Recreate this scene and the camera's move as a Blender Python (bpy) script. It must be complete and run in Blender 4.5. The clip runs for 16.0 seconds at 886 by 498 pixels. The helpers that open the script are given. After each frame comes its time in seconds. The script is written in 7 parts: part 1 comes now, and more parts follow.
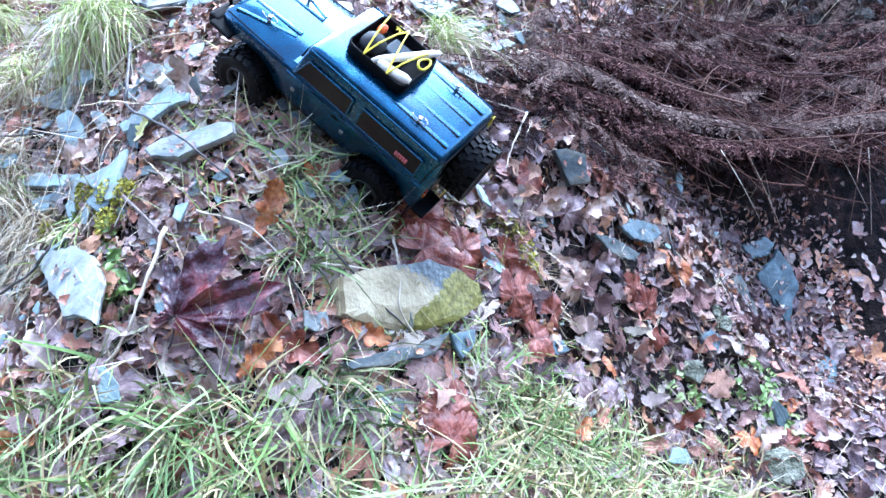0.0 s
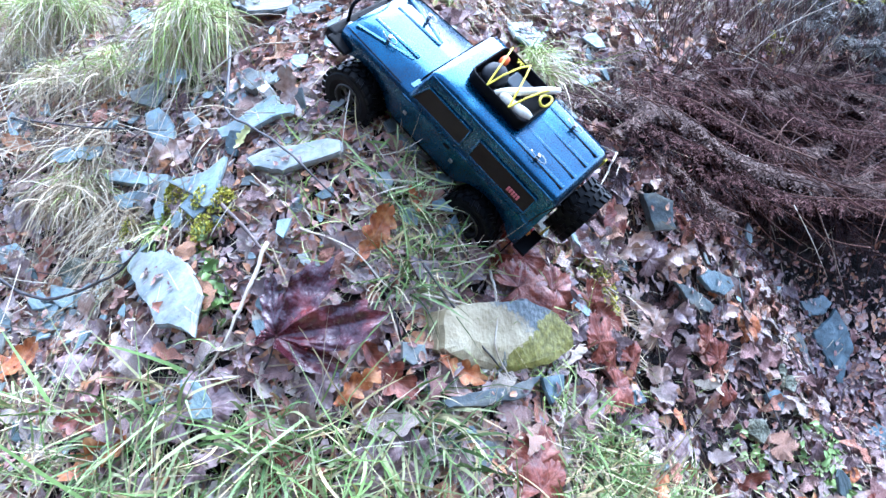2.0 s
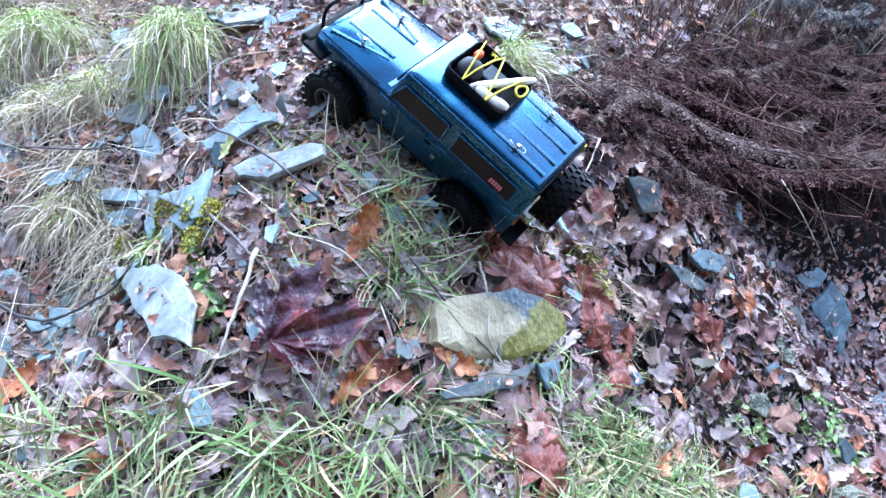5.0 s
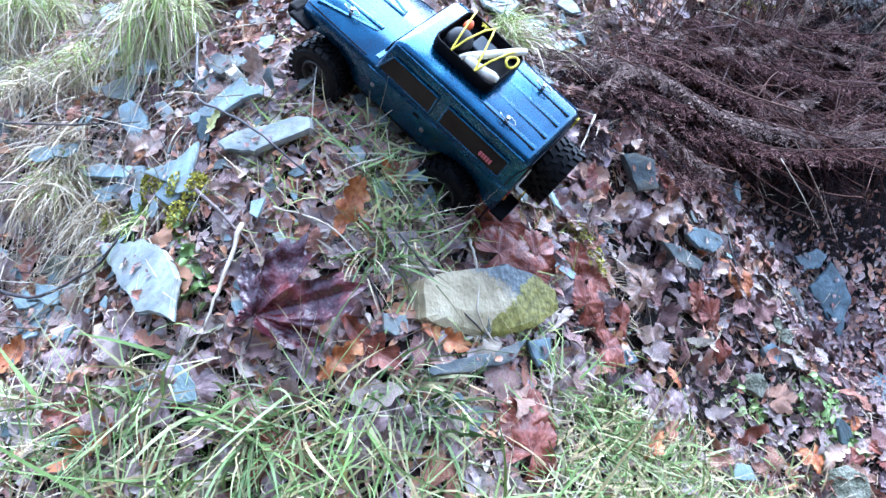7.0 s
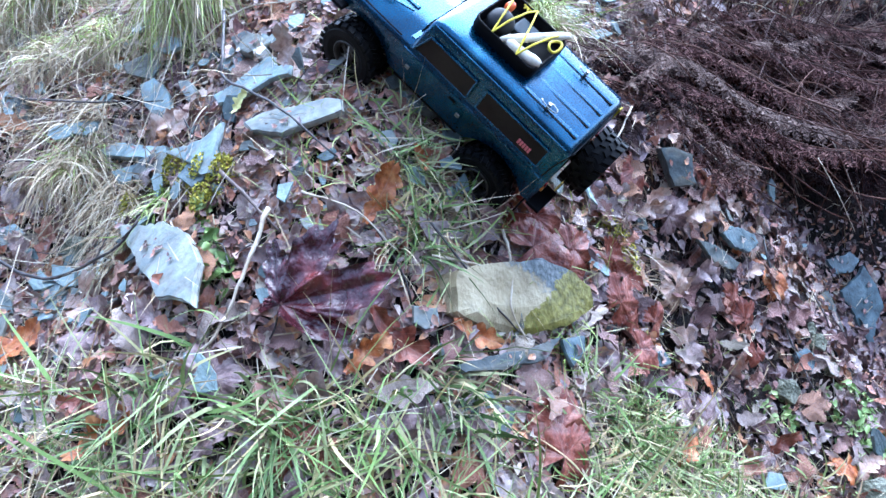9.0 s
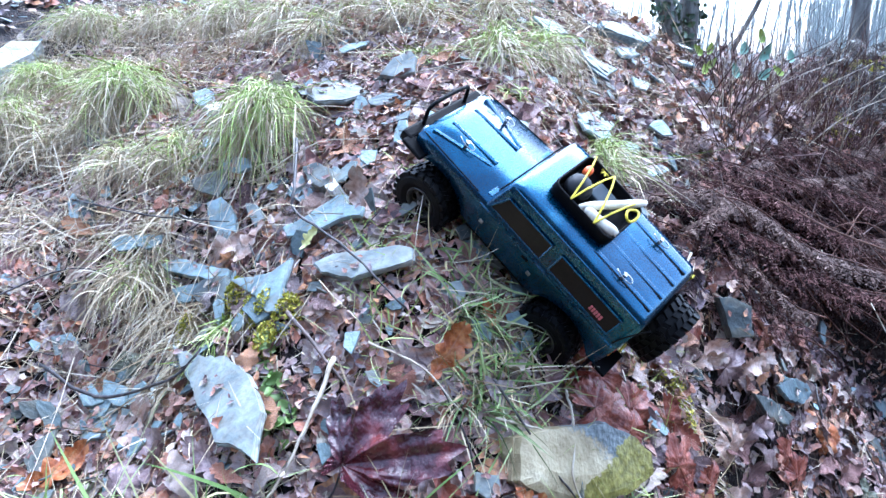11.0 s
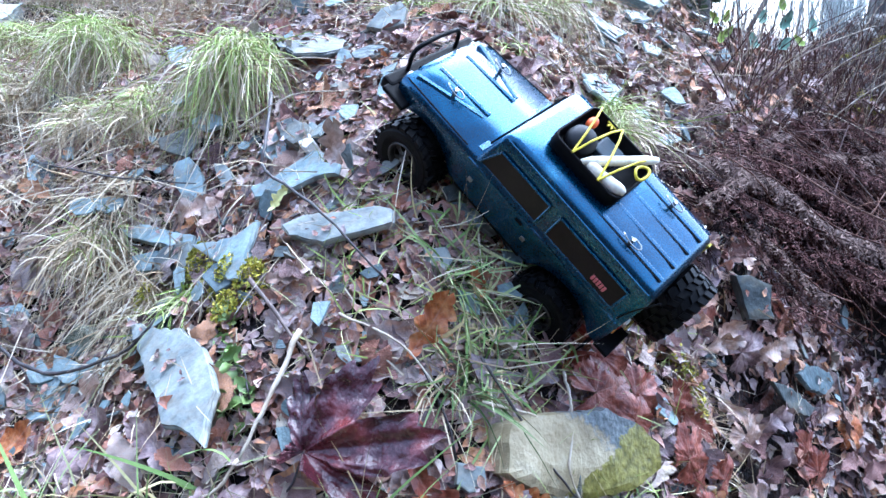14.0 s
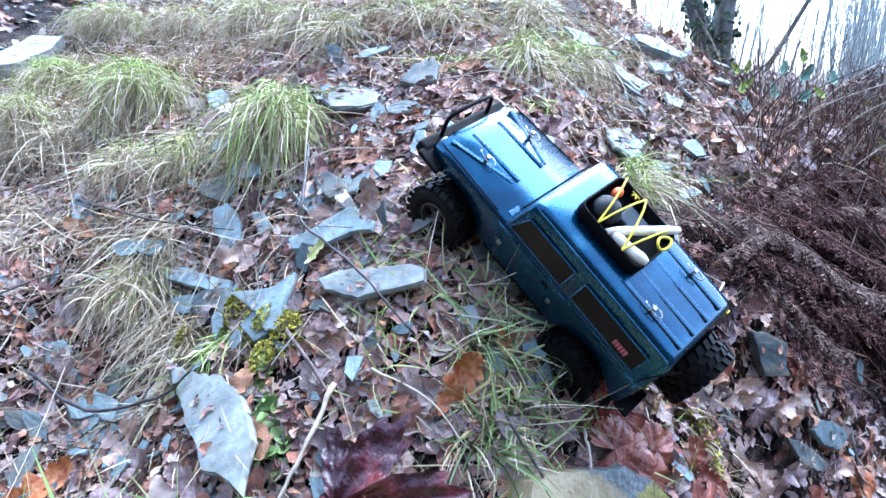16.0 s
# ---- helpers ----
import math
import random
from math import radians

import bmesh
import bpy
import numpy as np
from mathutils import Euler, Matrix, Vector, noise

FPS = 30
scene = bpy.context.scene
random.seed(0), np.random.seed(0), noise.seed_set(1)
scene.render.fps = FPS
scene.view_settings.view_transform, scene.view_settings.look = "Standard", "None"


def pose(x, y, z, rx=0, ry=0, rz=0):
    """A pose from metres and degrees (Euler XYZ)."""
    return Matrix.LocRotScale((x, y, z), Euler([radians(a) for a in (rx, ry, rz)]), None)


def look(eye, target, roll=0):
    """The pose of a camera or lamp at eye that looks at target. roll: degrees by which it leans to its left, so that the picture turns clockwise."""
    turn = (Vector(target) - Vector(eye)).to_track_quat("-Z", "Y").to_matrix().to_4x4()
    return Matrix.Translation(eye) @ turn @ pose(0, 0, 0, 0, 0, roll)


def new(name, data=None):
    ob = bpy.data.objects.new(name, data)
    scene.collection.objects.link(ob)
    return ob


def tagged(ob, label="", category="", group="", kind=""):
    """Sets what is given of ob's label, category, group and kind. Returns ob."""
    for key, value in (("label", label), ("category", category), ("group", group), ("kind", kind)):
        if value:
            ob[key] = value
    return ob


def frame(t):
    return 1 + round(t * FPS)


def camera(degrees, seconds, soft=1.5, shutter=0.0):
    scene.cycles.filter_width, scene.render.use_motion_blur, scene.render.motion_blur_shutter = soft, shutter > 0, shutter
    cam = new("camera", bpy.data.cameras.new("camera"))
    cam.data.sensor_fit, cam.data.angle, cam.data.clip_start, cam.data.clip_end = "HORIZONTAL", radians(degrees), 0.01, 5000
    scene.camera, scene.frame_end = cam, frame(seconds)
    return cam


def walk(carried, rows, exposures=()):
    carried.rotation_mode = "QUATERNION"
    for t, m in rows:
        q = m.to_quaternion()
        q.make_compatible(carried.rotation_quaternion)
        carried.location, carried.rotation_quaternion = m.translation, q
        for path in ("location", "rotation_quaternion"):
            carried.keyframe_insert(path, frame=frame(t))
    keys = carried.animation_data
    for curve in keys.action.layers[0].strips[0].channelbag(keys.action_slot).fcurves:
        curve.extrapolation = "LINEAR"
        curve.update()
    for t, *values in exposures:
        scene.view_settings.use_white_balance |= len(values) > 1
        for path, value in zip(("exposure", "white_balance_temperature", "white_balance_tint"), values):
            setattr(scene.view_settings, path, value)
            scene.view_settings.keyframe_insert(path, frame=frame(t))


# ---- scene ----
cam = camera(62.0, 16.0)
PATH = [
    (0, (0.0000, 0.0000, 1.3000), (-0.0596, 1.8794, 0.6186), -5.32),
    (0.5, (-0.0997, -0.0141, 1.3687), (-0.1434, 1.8788, 0.7242), -2.38),
    (1, (-0.1645, 0.0130, 1.3540), (-0.2350, 1.9075, 0.7168), -1.51),
    (1.5, (-0.1753, 0.0349, 1.3445), (-0.2447, 1.9281, 0.7033), -0.80),
    (2, (-0.1705, 0.0421, 1.3351), (-0.2370, 1.9324, 0.6850), 0.07),
    (2.5, (-0.2212, 0.0676, 1.3242), (-0.2959, 1.9581, 0.6757), 0.33),
    (3, (-0.2938, 0.0575, 1.3210), (-0.3968, 1.9487, 0.6786), 0.90),
    (3.5, (-0.3107, 0.0816, 1.2901), (-0.4436, 1.9661, 0.6338), -0.83),
    (4, (-0.2336, 0.0840, 1.2945), (-0.3465, 1.9710, 0.6414), -2.14),
    (4.5, (-0.1789, 0.0378, 1.3247), (-0.2634, 1.9278, 0.6762), -2.95),
    (5, (-0.1454, 0.0235, 1.3282), (-0.2176, 1.9150, 0.6825), -3.84),
    (7.5, (-0.1240, 0.0463, 1.2981), (-0.2115, 1.9236, 0.6139), -3.91),
    (8, (-0.1386, 0.0566, 1.3002), (-0.2403, 1.9333, 0.6161), -4.04),
    (8.5, (-0.1534, 0.0679, 1.2830), (-0.2645, 1.9423, 0.5944), -3.77),
    (9, (-0.1649, 0.0852, 1.2808), (-0.2727, 1.9578, 0.5868), -2.55),
    (9.5, (-0.1952, 0.1043, 1.3414), (-0.3071, 1.9899, 0.6842), -0.05),
    (10, (-0.2276, 0.1104, 1.4152), (-0.3639, 2.0253, 0.8543), 0.04),
    (12.5, (-0.2572, 0.2189, 1.4224), (-0.4254, 2.1421, 0.8996), 2.65),
    (13, (-0.2423, 0.2506, 1.3760), (-0.4063, 2.1681, 0.8319), 2.48),
    (13.5, (-0.2270, 0.2569, 1.3551), (-0.3916, 2.1727, 0.8052), 1.67),
    (14, (-0.2266, 0.2624, 1.3416), (-0.3925, 2.1776, 0.7897), 1.69),
    (14.5, (-0.2343, 0.2644, 1.3380), (-0.4000, 2.1793, 0.7850), 0.94),
    (15, (-0.2659, 0.2576, 1.3634), (-0.4545, 2.1730, 0.8195), 1.25),
    (15.5, (-0.2685, 0.2356, 1.4099), (-0.4782, 2.1544, 0.8862), 3.12),
    (16, (-0.2486, 0.2255, 1.4149), (-0.4570, 2.1490, 0.9084), 3.00),
]
walk(cam, [(t, look(eye, target, roll)) for t, eye, target, roll in PATH], [(0, 3.44, 4770, 9), (5, 3.27, 4770, 9), (7.5, 3.26, 4780, 9), (9, 3.10, 4780, 9), (10, 3.14, 4820, 9), (16, 3.06, 4860, 9)])

# ---- light ----
world = bpy.data.worlds.new("overcast_sky")
scene.world = world
world.use_nodes = True
wn = world.node_tree.nodes
wl = world.node_tree.links
sky = wn.new("ShaderNodeTexSky")
sky.sky_type, sky.sun_disc = "NISHITA", False
sky.sun_elevation, sky.sun_rotation = radians(48), radians(20)
sky.air_density, sky.dust_density, sky.ozone_density = 1.0, 3.0, 2.0
pale = wn.new("ShaderNodeHueSaturation")
pale.inputs["Saturation"].default_value = 0.55
wl.new(sky.outputs[0], pale.inputs["Color"])
wl.new(pale.outputs[0], wn["Background"].inputs[0])
wn["Background"].inputs[1].default_value = 0.11
sun = new("sun", bpy.data.lights.new("sun", "SUN"))
sun.data.energy, sun.data.angle, sun.data.color = 1.0, radians(60), (1.0, 0.97, 0.93)
sun.matrix_world = look((1.0, 3.0, 6.0), (0, 0.6, 0))

# ---- the lie of the land: a plane and soft humps (x, y, reach, height) ----
HUMPS = [(-0.9, 0.7, 0.5, -0.231), (-0.3, 0.75, 0.3, 0.008), (0.2, 0.8, 0.45, 0.075), (0.8, 1.2, 0.6, -0.502), (-0.75, 1.2, 0.35, 0.219), (-0.35, 1.15, 0.25, 0.112), (0, 1.2, 0.22, -0.011), (0.35, 1.6, 0.3, -0.388), (-0.1, 1.6, 0.3, 0.343), (-0.55, 1.6, 0.35, 0.075), (0.75, 2.0, 0.4, 0.628), (0.35, 2.3, 0.45, -0.173)]
HOLLOWS = [(-1.1, 2.0, 0.5, 0.042), (-0.4, 2.4, 0.6, 0.483), (0.9, 3.0, 0.6, 0.18), (-0.3, 3.6, 1.0, 0.477), (-1.6, 3, 0.9, -0.192), (1.5, 2.2, 0.6, -0.54), (1.6, 4.0, 1.0, 0.015), (-0.95, 1.35, 0.2, -0.199), (-3, 4.5, 1.6, 0.49), (0.28, 1.75, 0.14, 0.247), (0.25, 1.42, 0.2, 0.104), (0.95, 2.1, 0.3, -0.661)]
TUSSOCK_BANKS = [(-1.241, 2.103, 0.081, 0.126), (-0.778, 1.796, 0.07, 0.098), (-1.752, 2.55, 0.089, 0.089), (-1.562, 2.1, 0.089, 0.124), (-1.005, 1.876, 0.07, 0.031), (-1.172, 1.908, 0.07, 0.042), (-1.91, 3.115, 0.102, 0.082), (-1.587, 3.111, 0.102, 0.074), (-1.134, 2.629, 0.081, 0.078), (-0.865, 2.312, 0.07, 0.055), (-0.738, 2.185, 0.07, 0.033), (-0.502, 2.224, 0.07, 0.024), (-0.292, 2.329, 0.07, 0.034), (-0.155, 2.248, 0.07, 0.035), (-0.28, 2.049, 0.07, 0.044), (-0.015, 1.94, 0.07, 0.024), (-1.003, 1.608, 0.07, 0.047), (-0.653, 2.29, 0.07, 0.024), (-1.406, 2.068, 0.07, 0.057)]
P0, PX, PY = 0.284, -0.106, 0.234


def land(x, y):
    """Height of the bare slope, and of an added unseen bank behind the camera."""
    x, y = np.asarray(x, float), np.asarray(y, float)
    xc = 6 * np.tanh(x / 6)
    yc = np.where(y > 4.2, 4.2 + 1.6 * np.tanh((y - 4.2) / 1.6), np.where(y < -1, -1 + 2 * np.tanh((y + 1) / 2), y))
    z = P0 + PX * xc + PY * yc
    for a, b, s, c in HUMPS + HOLLOWS + [(1.55, 3.6, 0.36, 0.27)]:
        z = z + c * np.exp(-((x - a) ** 2 + (y - b) ** 2) / (2 * s * s))
    for a, b, s, c in TUSSOCK_BANKS:
        z = z + c * np.exp(-((x - a) ** 2 + (y - b) ** 2) / (2 * s * s))
    crest = 1 / (1 + np.exp(-np.clip(x / 0.07, -50, 50))) / (1 + np.exp(np.clip((x - 0.95) / 0.1, -50, 50)))
    z = z - crest * 0.6 * np.tanh(np.maximum(y - 2.86, 0) / 1.1)
    past = np.maximum(y - 6.0, 0)
    # unseen bank at the camera's back, added to block low sky light
    back = np.maximum(-1.4 - y, 0)
    return z - 3.0 * (1 - np.exp(-past * 0.05)) + 8.0 * (1 - np.exp(-0.16 * back**1.5))


def clods(x, y):
    """Small unevenness of the soil."""
    return 0.008 * np.sin(23 * x + 9 * np.sin(7 * y)) * np.sin(19 * y + 7 * np.sin(9 * x)) + 0.004 * np.sin(61 * x + 5 * y) * np.sin(53 * y - 11 * x)


def ground_z(x, y):
    x, y = np.asarray(x, float), np.asarray(y, float)
    under = 0.34 * np.exp(-((x - 1.10) / 0.5) ** 2 - ((y - 2.42) / 0.2) ** 2)
    return land(x, y) + clods(x, y) - under


def normals(x, y, e=0.03):
    n = np.stack([-(land(x + e, y) - land(x - e, y)) / (2 * e), -(land(x, y + e) - land(x, y - e)) / (2 * e), np.ones_like(np.asarray(x, float))], -1)
    return n / np.linalg.norm(n, axis=-1, keepdims=True)


def slope_frame(x, y):
    """A pose on the slope: local x along the slope, y up it, z out of it."""
    n = Vector(normals(np.array([x]), np.array([y]), 0.04)[0])
    u = Vector((0, 1, 0)).cross(n).normalized()
    v = n.cross(u)
    m = Matrix((u, v, n)).transposed().to_4x4()
    return Matrix.Translation((x, y, float(land(x, y)))) @ m


# ---- materials ----
def node_mat(name):
    m = bpy.data.materials.new(name)
    m.use_nodes = True
    t = m.node_tree
    return m, t.nodes, t.links, t.nodes["Principled BSDF"]


def ramp_node(nodes, stops):
    r = nodes.new("ShaderNodeValToRGB")
    e = r.color_ramp.elements
    while len(e) < len(stops):
        e.new(0.5)
    for k, (p, c) in zip(e, stops):
        k.position, k.color = p, (*c, 1)
    return r


def math_node(nodes, links, op, a, b=None):
    n = nodes.new("ShaderNodeMath")
    n.operation = op
    for i, v in enumerate((a, b)):
        if v is None:
            continue
        if isinstance(v, (int, float)):
            n.inputs[i].default_value = v
        else:
            links.new(v, n.inputs[i])
    return n.outputs[0]


def surface(name, stops, rough=(0.35, 0.6), scale=25.0, fine=160.0, mottle=0.35, bump=0.3, depth=0.004, metal=0.0, spec=0.5, coat=0.0, grime=0.35, chance=True, stretch=None, veins=0.0):
    """A varied natural surface: colour by piece and by two scales of noise, with fine relief."""
    m, nodes, links, bsdf = node_mat(name)
    co = nodes.new("ShaderNodeTexCoord").outputs["Object"]
    if stretch:
        mp = nodes.new("ShaderNodeMapping")
        mp.inputs["Scale"].default_value = stretch
        links.new(co, mp.inputs[0])
        co = mp.outputs[0]
    big, small = nodes.new("ShaderNodeTexNoise"), nodes.new("ShaderNodeTexNoise")
    for n, s in ((big, scale), (small, fine)):
        n.inputs["Scale"].default_value, n.inputs["Detail"].default_value = s, 5.0
        links.new(co, n.inputs["Vector"])
    if chance:
        island = nodes.new("ShaderNodeNewGeometry").outputs["Random Per Island"]
        single = nodes.new("ShaderNodeObjectInfo").outputs["Random"]
        pick = math_node(nodes, links, "FRACT", math_node(nodes, links, "ADD", island, single))
        f = math_node(nodes, links, "ADD", math_node(nodes, links, "MULTIPLY", pick, 1 - mottle), math_node(nodes, links, "MULTIPLY", big.outputs["Fac"], mottle))
    else:
        f = math_node(nodes, links, "ADD", math_node(nodes, links, "MULTIPLY", math_node(nodes, links, "SUBTRACT", big.outputs["Fac"], 0.5), 1.9), 0.5)
    r = ramp_node(nodes, stops)
    links.new(f, r.inputs[0])
    mix = nodes.new("ShaderNodeMix")
    mix.data_type, mix.blend_type = "RGBA", "MULTIPLY"
    mix.inputs[0].default_value = grime
    dirt = ramp_node(nodes, [(0.3, (0.35, 0.33, 0.32)), (0.62, (1, 1, 1))])
    links.new(small.outputs["Fac"], dirt.inputs[0])
    links.new(r.outputs[0], mix.inputs[6])
    links.new(dirt.outputs[0], mix.inputs[7])
    shade = mix.outputs[2]
    if veins:
        at = nodes.new("ShaderNodeAttribute")
        at.attribute_name = "leaf"
        sp = nodes.new("ShaderNodeSeparateXYZ")
        links.new(at.outputs["Vector"], sp.inputs[0])
        off = math_node(nodes, links, "ABSOLUTE", sp.outputs[1])
        rib = math_node(nodes, links, "SUBTRACT", 1.0, math_node(nodes, links, "MINIMUM", math_node(nodes, links, "MULTIPLY", off, 60.0), 1.0))
        wave = math_node(nodes, links, "FRACT", math_node(nodes, links, "MULTIPLY", math_node(nodes, links, "SUBTRACT", sp.outputs[0], math_node(nodes, links, "MULTIPLY", off, 0.9)), 8.0))
        side = math_node(nodes, links, "SUBTRACT", 1.0, math_node(nodes, links, "MINIMUM", math_node(nodes, links, "MULTIPLY", math_node(nodes, links, "ABSOLUTE", math_node(nodes, links, "SUBTRACT", wave, 0.5)), 9.0), 1.0))
        both = math_node(nodes, links, "MAXIMUM", rib, math_node(nodes, links, "MULTIPLY", side, 0.6))
        lit = nodes.new("ShaderNodeMix")
        lit.data_type = "RGBA"
        links.new(math_node(nodes, links, "MULTIPLY", both, veins), lit.inputs[0])
        links.new(shade, lit.inputs[6])
        lit.inputs[7].default_value = (0.42, 0.26, 0.20, 1)
        shade = lit.outputs[2]
    links.new(shade, bsdf.inputs["Base Color"])
    rr = nodes.new("ShaderNodeMapRange")
    rr.inputs[3].default_value, rr.inputs[4].default_value = rough
    links.new(small.outputs["Fac"], rr.inputs[0])
    links.new(rr.outputs[0], bsdf.inputs["Roughness"])
    bsdf.inputs["Metallic"].default_value = metal
    bsdf.inputs["Specular IOR Level"].default_value = spec
    bsdf.inputs["Coat Weight"].default_value = coat
    bsdf.inputs["Coat Roughness"].default_value = 0.15
    if bump:
        b = nodes.new("ShaderNodeBump")
        b.inputs["Strength"].default_value, b.inputs["Distance"].default_value = bump, depth
        links.new(math_node(nodes, links, "ADD", small.outputs["Fac"], big.outputs["Fac"]), b.inputs["Height"])
        links.new(b.outputs[0], bsdf.inputs["Normal"])
    return m


def plain(name, colour, rough=0.5, metal=0.0, spec=0.5, glow=0.0, fine=220.0, bump=0.15, coat=0.0):
    """A manufactured surface, with slight dirt."""
    dark = tuple(c * 0.75 for c in colour)
    m = surface(name, [(0.2, dark), (0.7, colour)], (max(rough - 0.1, 0.02), rough + 0.12), 35.0, fine, 0.5, bump, 0.001, metal, spec, coat, 0.25, False)
    if glow:
        b = m.node_tree.nodes["Principled BSDF"]
        b.inputs["Emission Color"].default_value, b.inputs["Emission Strength"].default_value = (*colour, 1), glow
    return m


SOIL = surface("wet_soil", [(0.2, (0.0047, 0.0033, 0.0036)), (0.42, (0.013, 0.0088, 0.0087)), (0.6, (0.0312, 0.0197, 0.0175)), (0.8, (0.0527, 0.0359, 0.0314))], (0.45, 0.8), 26.0, 120.0, 0.5, 0.9, 0.012, chance=False, grime=0.7, spec=0.15)
SLATE = surface("wet_slate", [(0.1, (0.0404, 0.0547, 0.0586)), (0.28, (0.1057, 0.1423, 0.1486)), (0.4, (0.1571, 0.15, 0.1206)), (0.52, (0.1732, 0.2308, 0.2373)), (0.75, (0.2383, 0.302, 0.3059)), (0.95, (0.3146, 0.369, 0.3629))], (0.34, 0.64), 18.0, 95.0, 0.55, 0.55, 0.005, spec=0.45, grime=0.7, stretch=(1, 1.6, 4))
CHIP = surface("slate_chip", [(0.1, (0.0418, 0.0566, 0.0596)), (0.28, (0.1085, 0.1462, 0.1502)), (0.4, (0.161, 0.1541, 0.122)), (0.52, (0.1678, 0.2225, 0.2268)), (0.75, (0.2303, 0.2966, 0.2957)), (0.95, (0.3047, 0.3618, 0.3497))], (0.34, 0.64), 1.4, 6.0, 0.28, 0.22, 0.03, spec=0.4, grime=0.4, stretch=(1, 1.6, 4))
PALE_SLATE = surface("pale_slate", [(0.15, (0.1126, 0.1286, 0.1155)), (0.36, (0.1892, 0.2133, 0.2012)), (0.48, (0.2333, 0.2319, 0.1932)), (0.62, (0.2576, 0.2847, 0.2685)), (0.85, (0.3419, 0.3507, 0.3167))], (0.34, 0.62), 16.0, 85.0, 0.5, 0.45, 0.004, chance=False, grime=0.48)
DARK_SLATE = surface("dark_slate", [(0.2, (0.0293, 0.0371, 0.0371)), (0.42, (0.0734, 0.088, 0.086)), (0.55, (0.1125, 0.1075, 0.0831)), (0.85, (0.1662, 0.1857, 0.171))], (0.34, 0.62), 16.0, 85.0, 0.5, 0.5, 0.005, chance=False, grime=0.65)
BLUE_SLATE = surface("blue_slate", [(0.15, (0.1101, 0.1568, 0.1667)), (0.36, (0.1929, 0.2561, 0.2637)), (0.47, (0.2388, 0.2508, 0.2175)), (0.6, (0.254, 0.3349, 0.3436)), (0.85, (0.3522, 0.4193, 0.41))], (0.32, 0.6), 16.0, 85.0, 0.5, 0.5, 0.005, chance=False, grime=0.48)
WET_SLATE = surface("wet_blue_slate", [(0.15, (0.022, 0.036, 0.042)), (0.4, (0.055, 0.088, 0.102)), (0.6, (0.085, 0.13, 0.148)), (0.85, (0.15, 0.20, 0.215))], (0.26, 0.5), 16.0, 85.0, 0.5, 0.5, 0.005, chance=False, grime=0.6)
LITTER = surface("leaf_litter", [(0.1, (0.0746, 0.0486, 0.0524)), (0.22, (0.2575, 0.1301, 0.1134)), (0.34, (0.4081, 0.3197, 0.3024)), (0.44, (0.404, 0.1592, 0.0929)), (0.54, (0.4551, 0.3717, 0.3207)), (0.62, (0.2655, 0.2123, 0.2306)), (0.72, (0.5379, 0.262, 0.1156)), (0.8, (0.3881, 0.3028, 0.2844)), (0.88, (0.4696, 0.3973, 0.299)), (0.95, (0.4415, 0.4176, 0.3376))], (0.30, 0.6), 60.0, 130.0, 0.22, 0.7, 0.004, grime=0.55, veins=0.3, spec=0.22)
# darker and glossier palette than LITTER
GULLY_LEAF = surface("dark_gully_leaf", [(0.05, (0.041, 0.0246, 0.0262)), (0.25, (0.1066, 0.0574, 0.0558)), (0.42, (0.1886, 0.1353, 0.1435)), (0.56, (0.1394, 0.0533, 0.0344)), (0.7, (0.246, 0.1845, 0.1804)), (0.82, (0.1558, 0.1107, 0.1312)), (0.95, (0.328, 0.2542, 0.2132))], (0.26, 0.55), 60.0, 130.0, 0.25, 0.7, 0.004, grime=0.55, veins=0.3, spec=0.3)
ORANGE = surface("orange_oak", [(0.2, (0.22, 0.055, 0.0154)), (0.5, (0.396, 0.121, 0.033)), (0.8, (0.55, 0.264, 0.11))], (0.25, 0.5), 45.0, 150.0, 0.5, 0.5, 0.003, chance=False, grime=0.6, veins=0.35, spec=0.3)
TAN = surface("tan_leaf", [(0.2, (0.3222, 0.1909, 0.1289)), (0.5, (0.4564, 0.3075, 0.2324)), (0.8, (0.5139, 0.4133, 0.3558))], (0.3, 0.6), 45.0, 150.0, 0.5, 0.5, 0.003, chance=False, grime=0.6, veins=0.35, spec=0.3)
RUST = surface("rust_leaf", [(0.2, (0.1016, 0.0227, 0.0137)), (0.5, (0.1954, 0.0485, 0.0278)), (0.8, (0.2813, 0.0969, 0.062))], (0.2, 0.45), 40.0, 150.0, 0.5, 0.5, 0.003, chance=False, grime=0.6, veins=0.3, spec=0.3)
MAUVE = surface("mauve_leaf", [(0.2, (0.1209, 0.0728, 0.0738)), (0.5, (0.2325, 0.1552, 0.1522)), (0.8, (0.3533, 0.262, 0.2398))], (0.2, 0.5), 40.0, 150.0, 0.5, 0.5, 0.003, chance=False, grime=0.6, veins=0.35, spec=0.35)
PLUM = surface("plum_leaf", [(0.25, (0.0302, 0.0049, 0.0095)), (0.55, (0.0646, 0.0116, 0.0175)), (0.85, (0.1377, 0.0248, 0.0239))], (0.16, 0.36), 22.0, 120.0, 0.5, 0.7, 0.004, chance=False, grime=0.35, spec=0.6)
GRASS = surface("green_grass", [(0.05, (0.1142, 0.18, 0.0497)), (0.3, (0.2225, 0.3132, 0.094)), (0.5, (0.3388, 0.4153, 0.1708)), (0.66, (0.4464, 0.4693, 0.2341)), (0.82, (0.5832, 0.4885, 0.2364)), (0.95, (0.6386, 0.4599, 0.2841))], (0.36, 0.58), 30.0, 200.0, 0.15, 0, grime=0.3, spec=0.15)
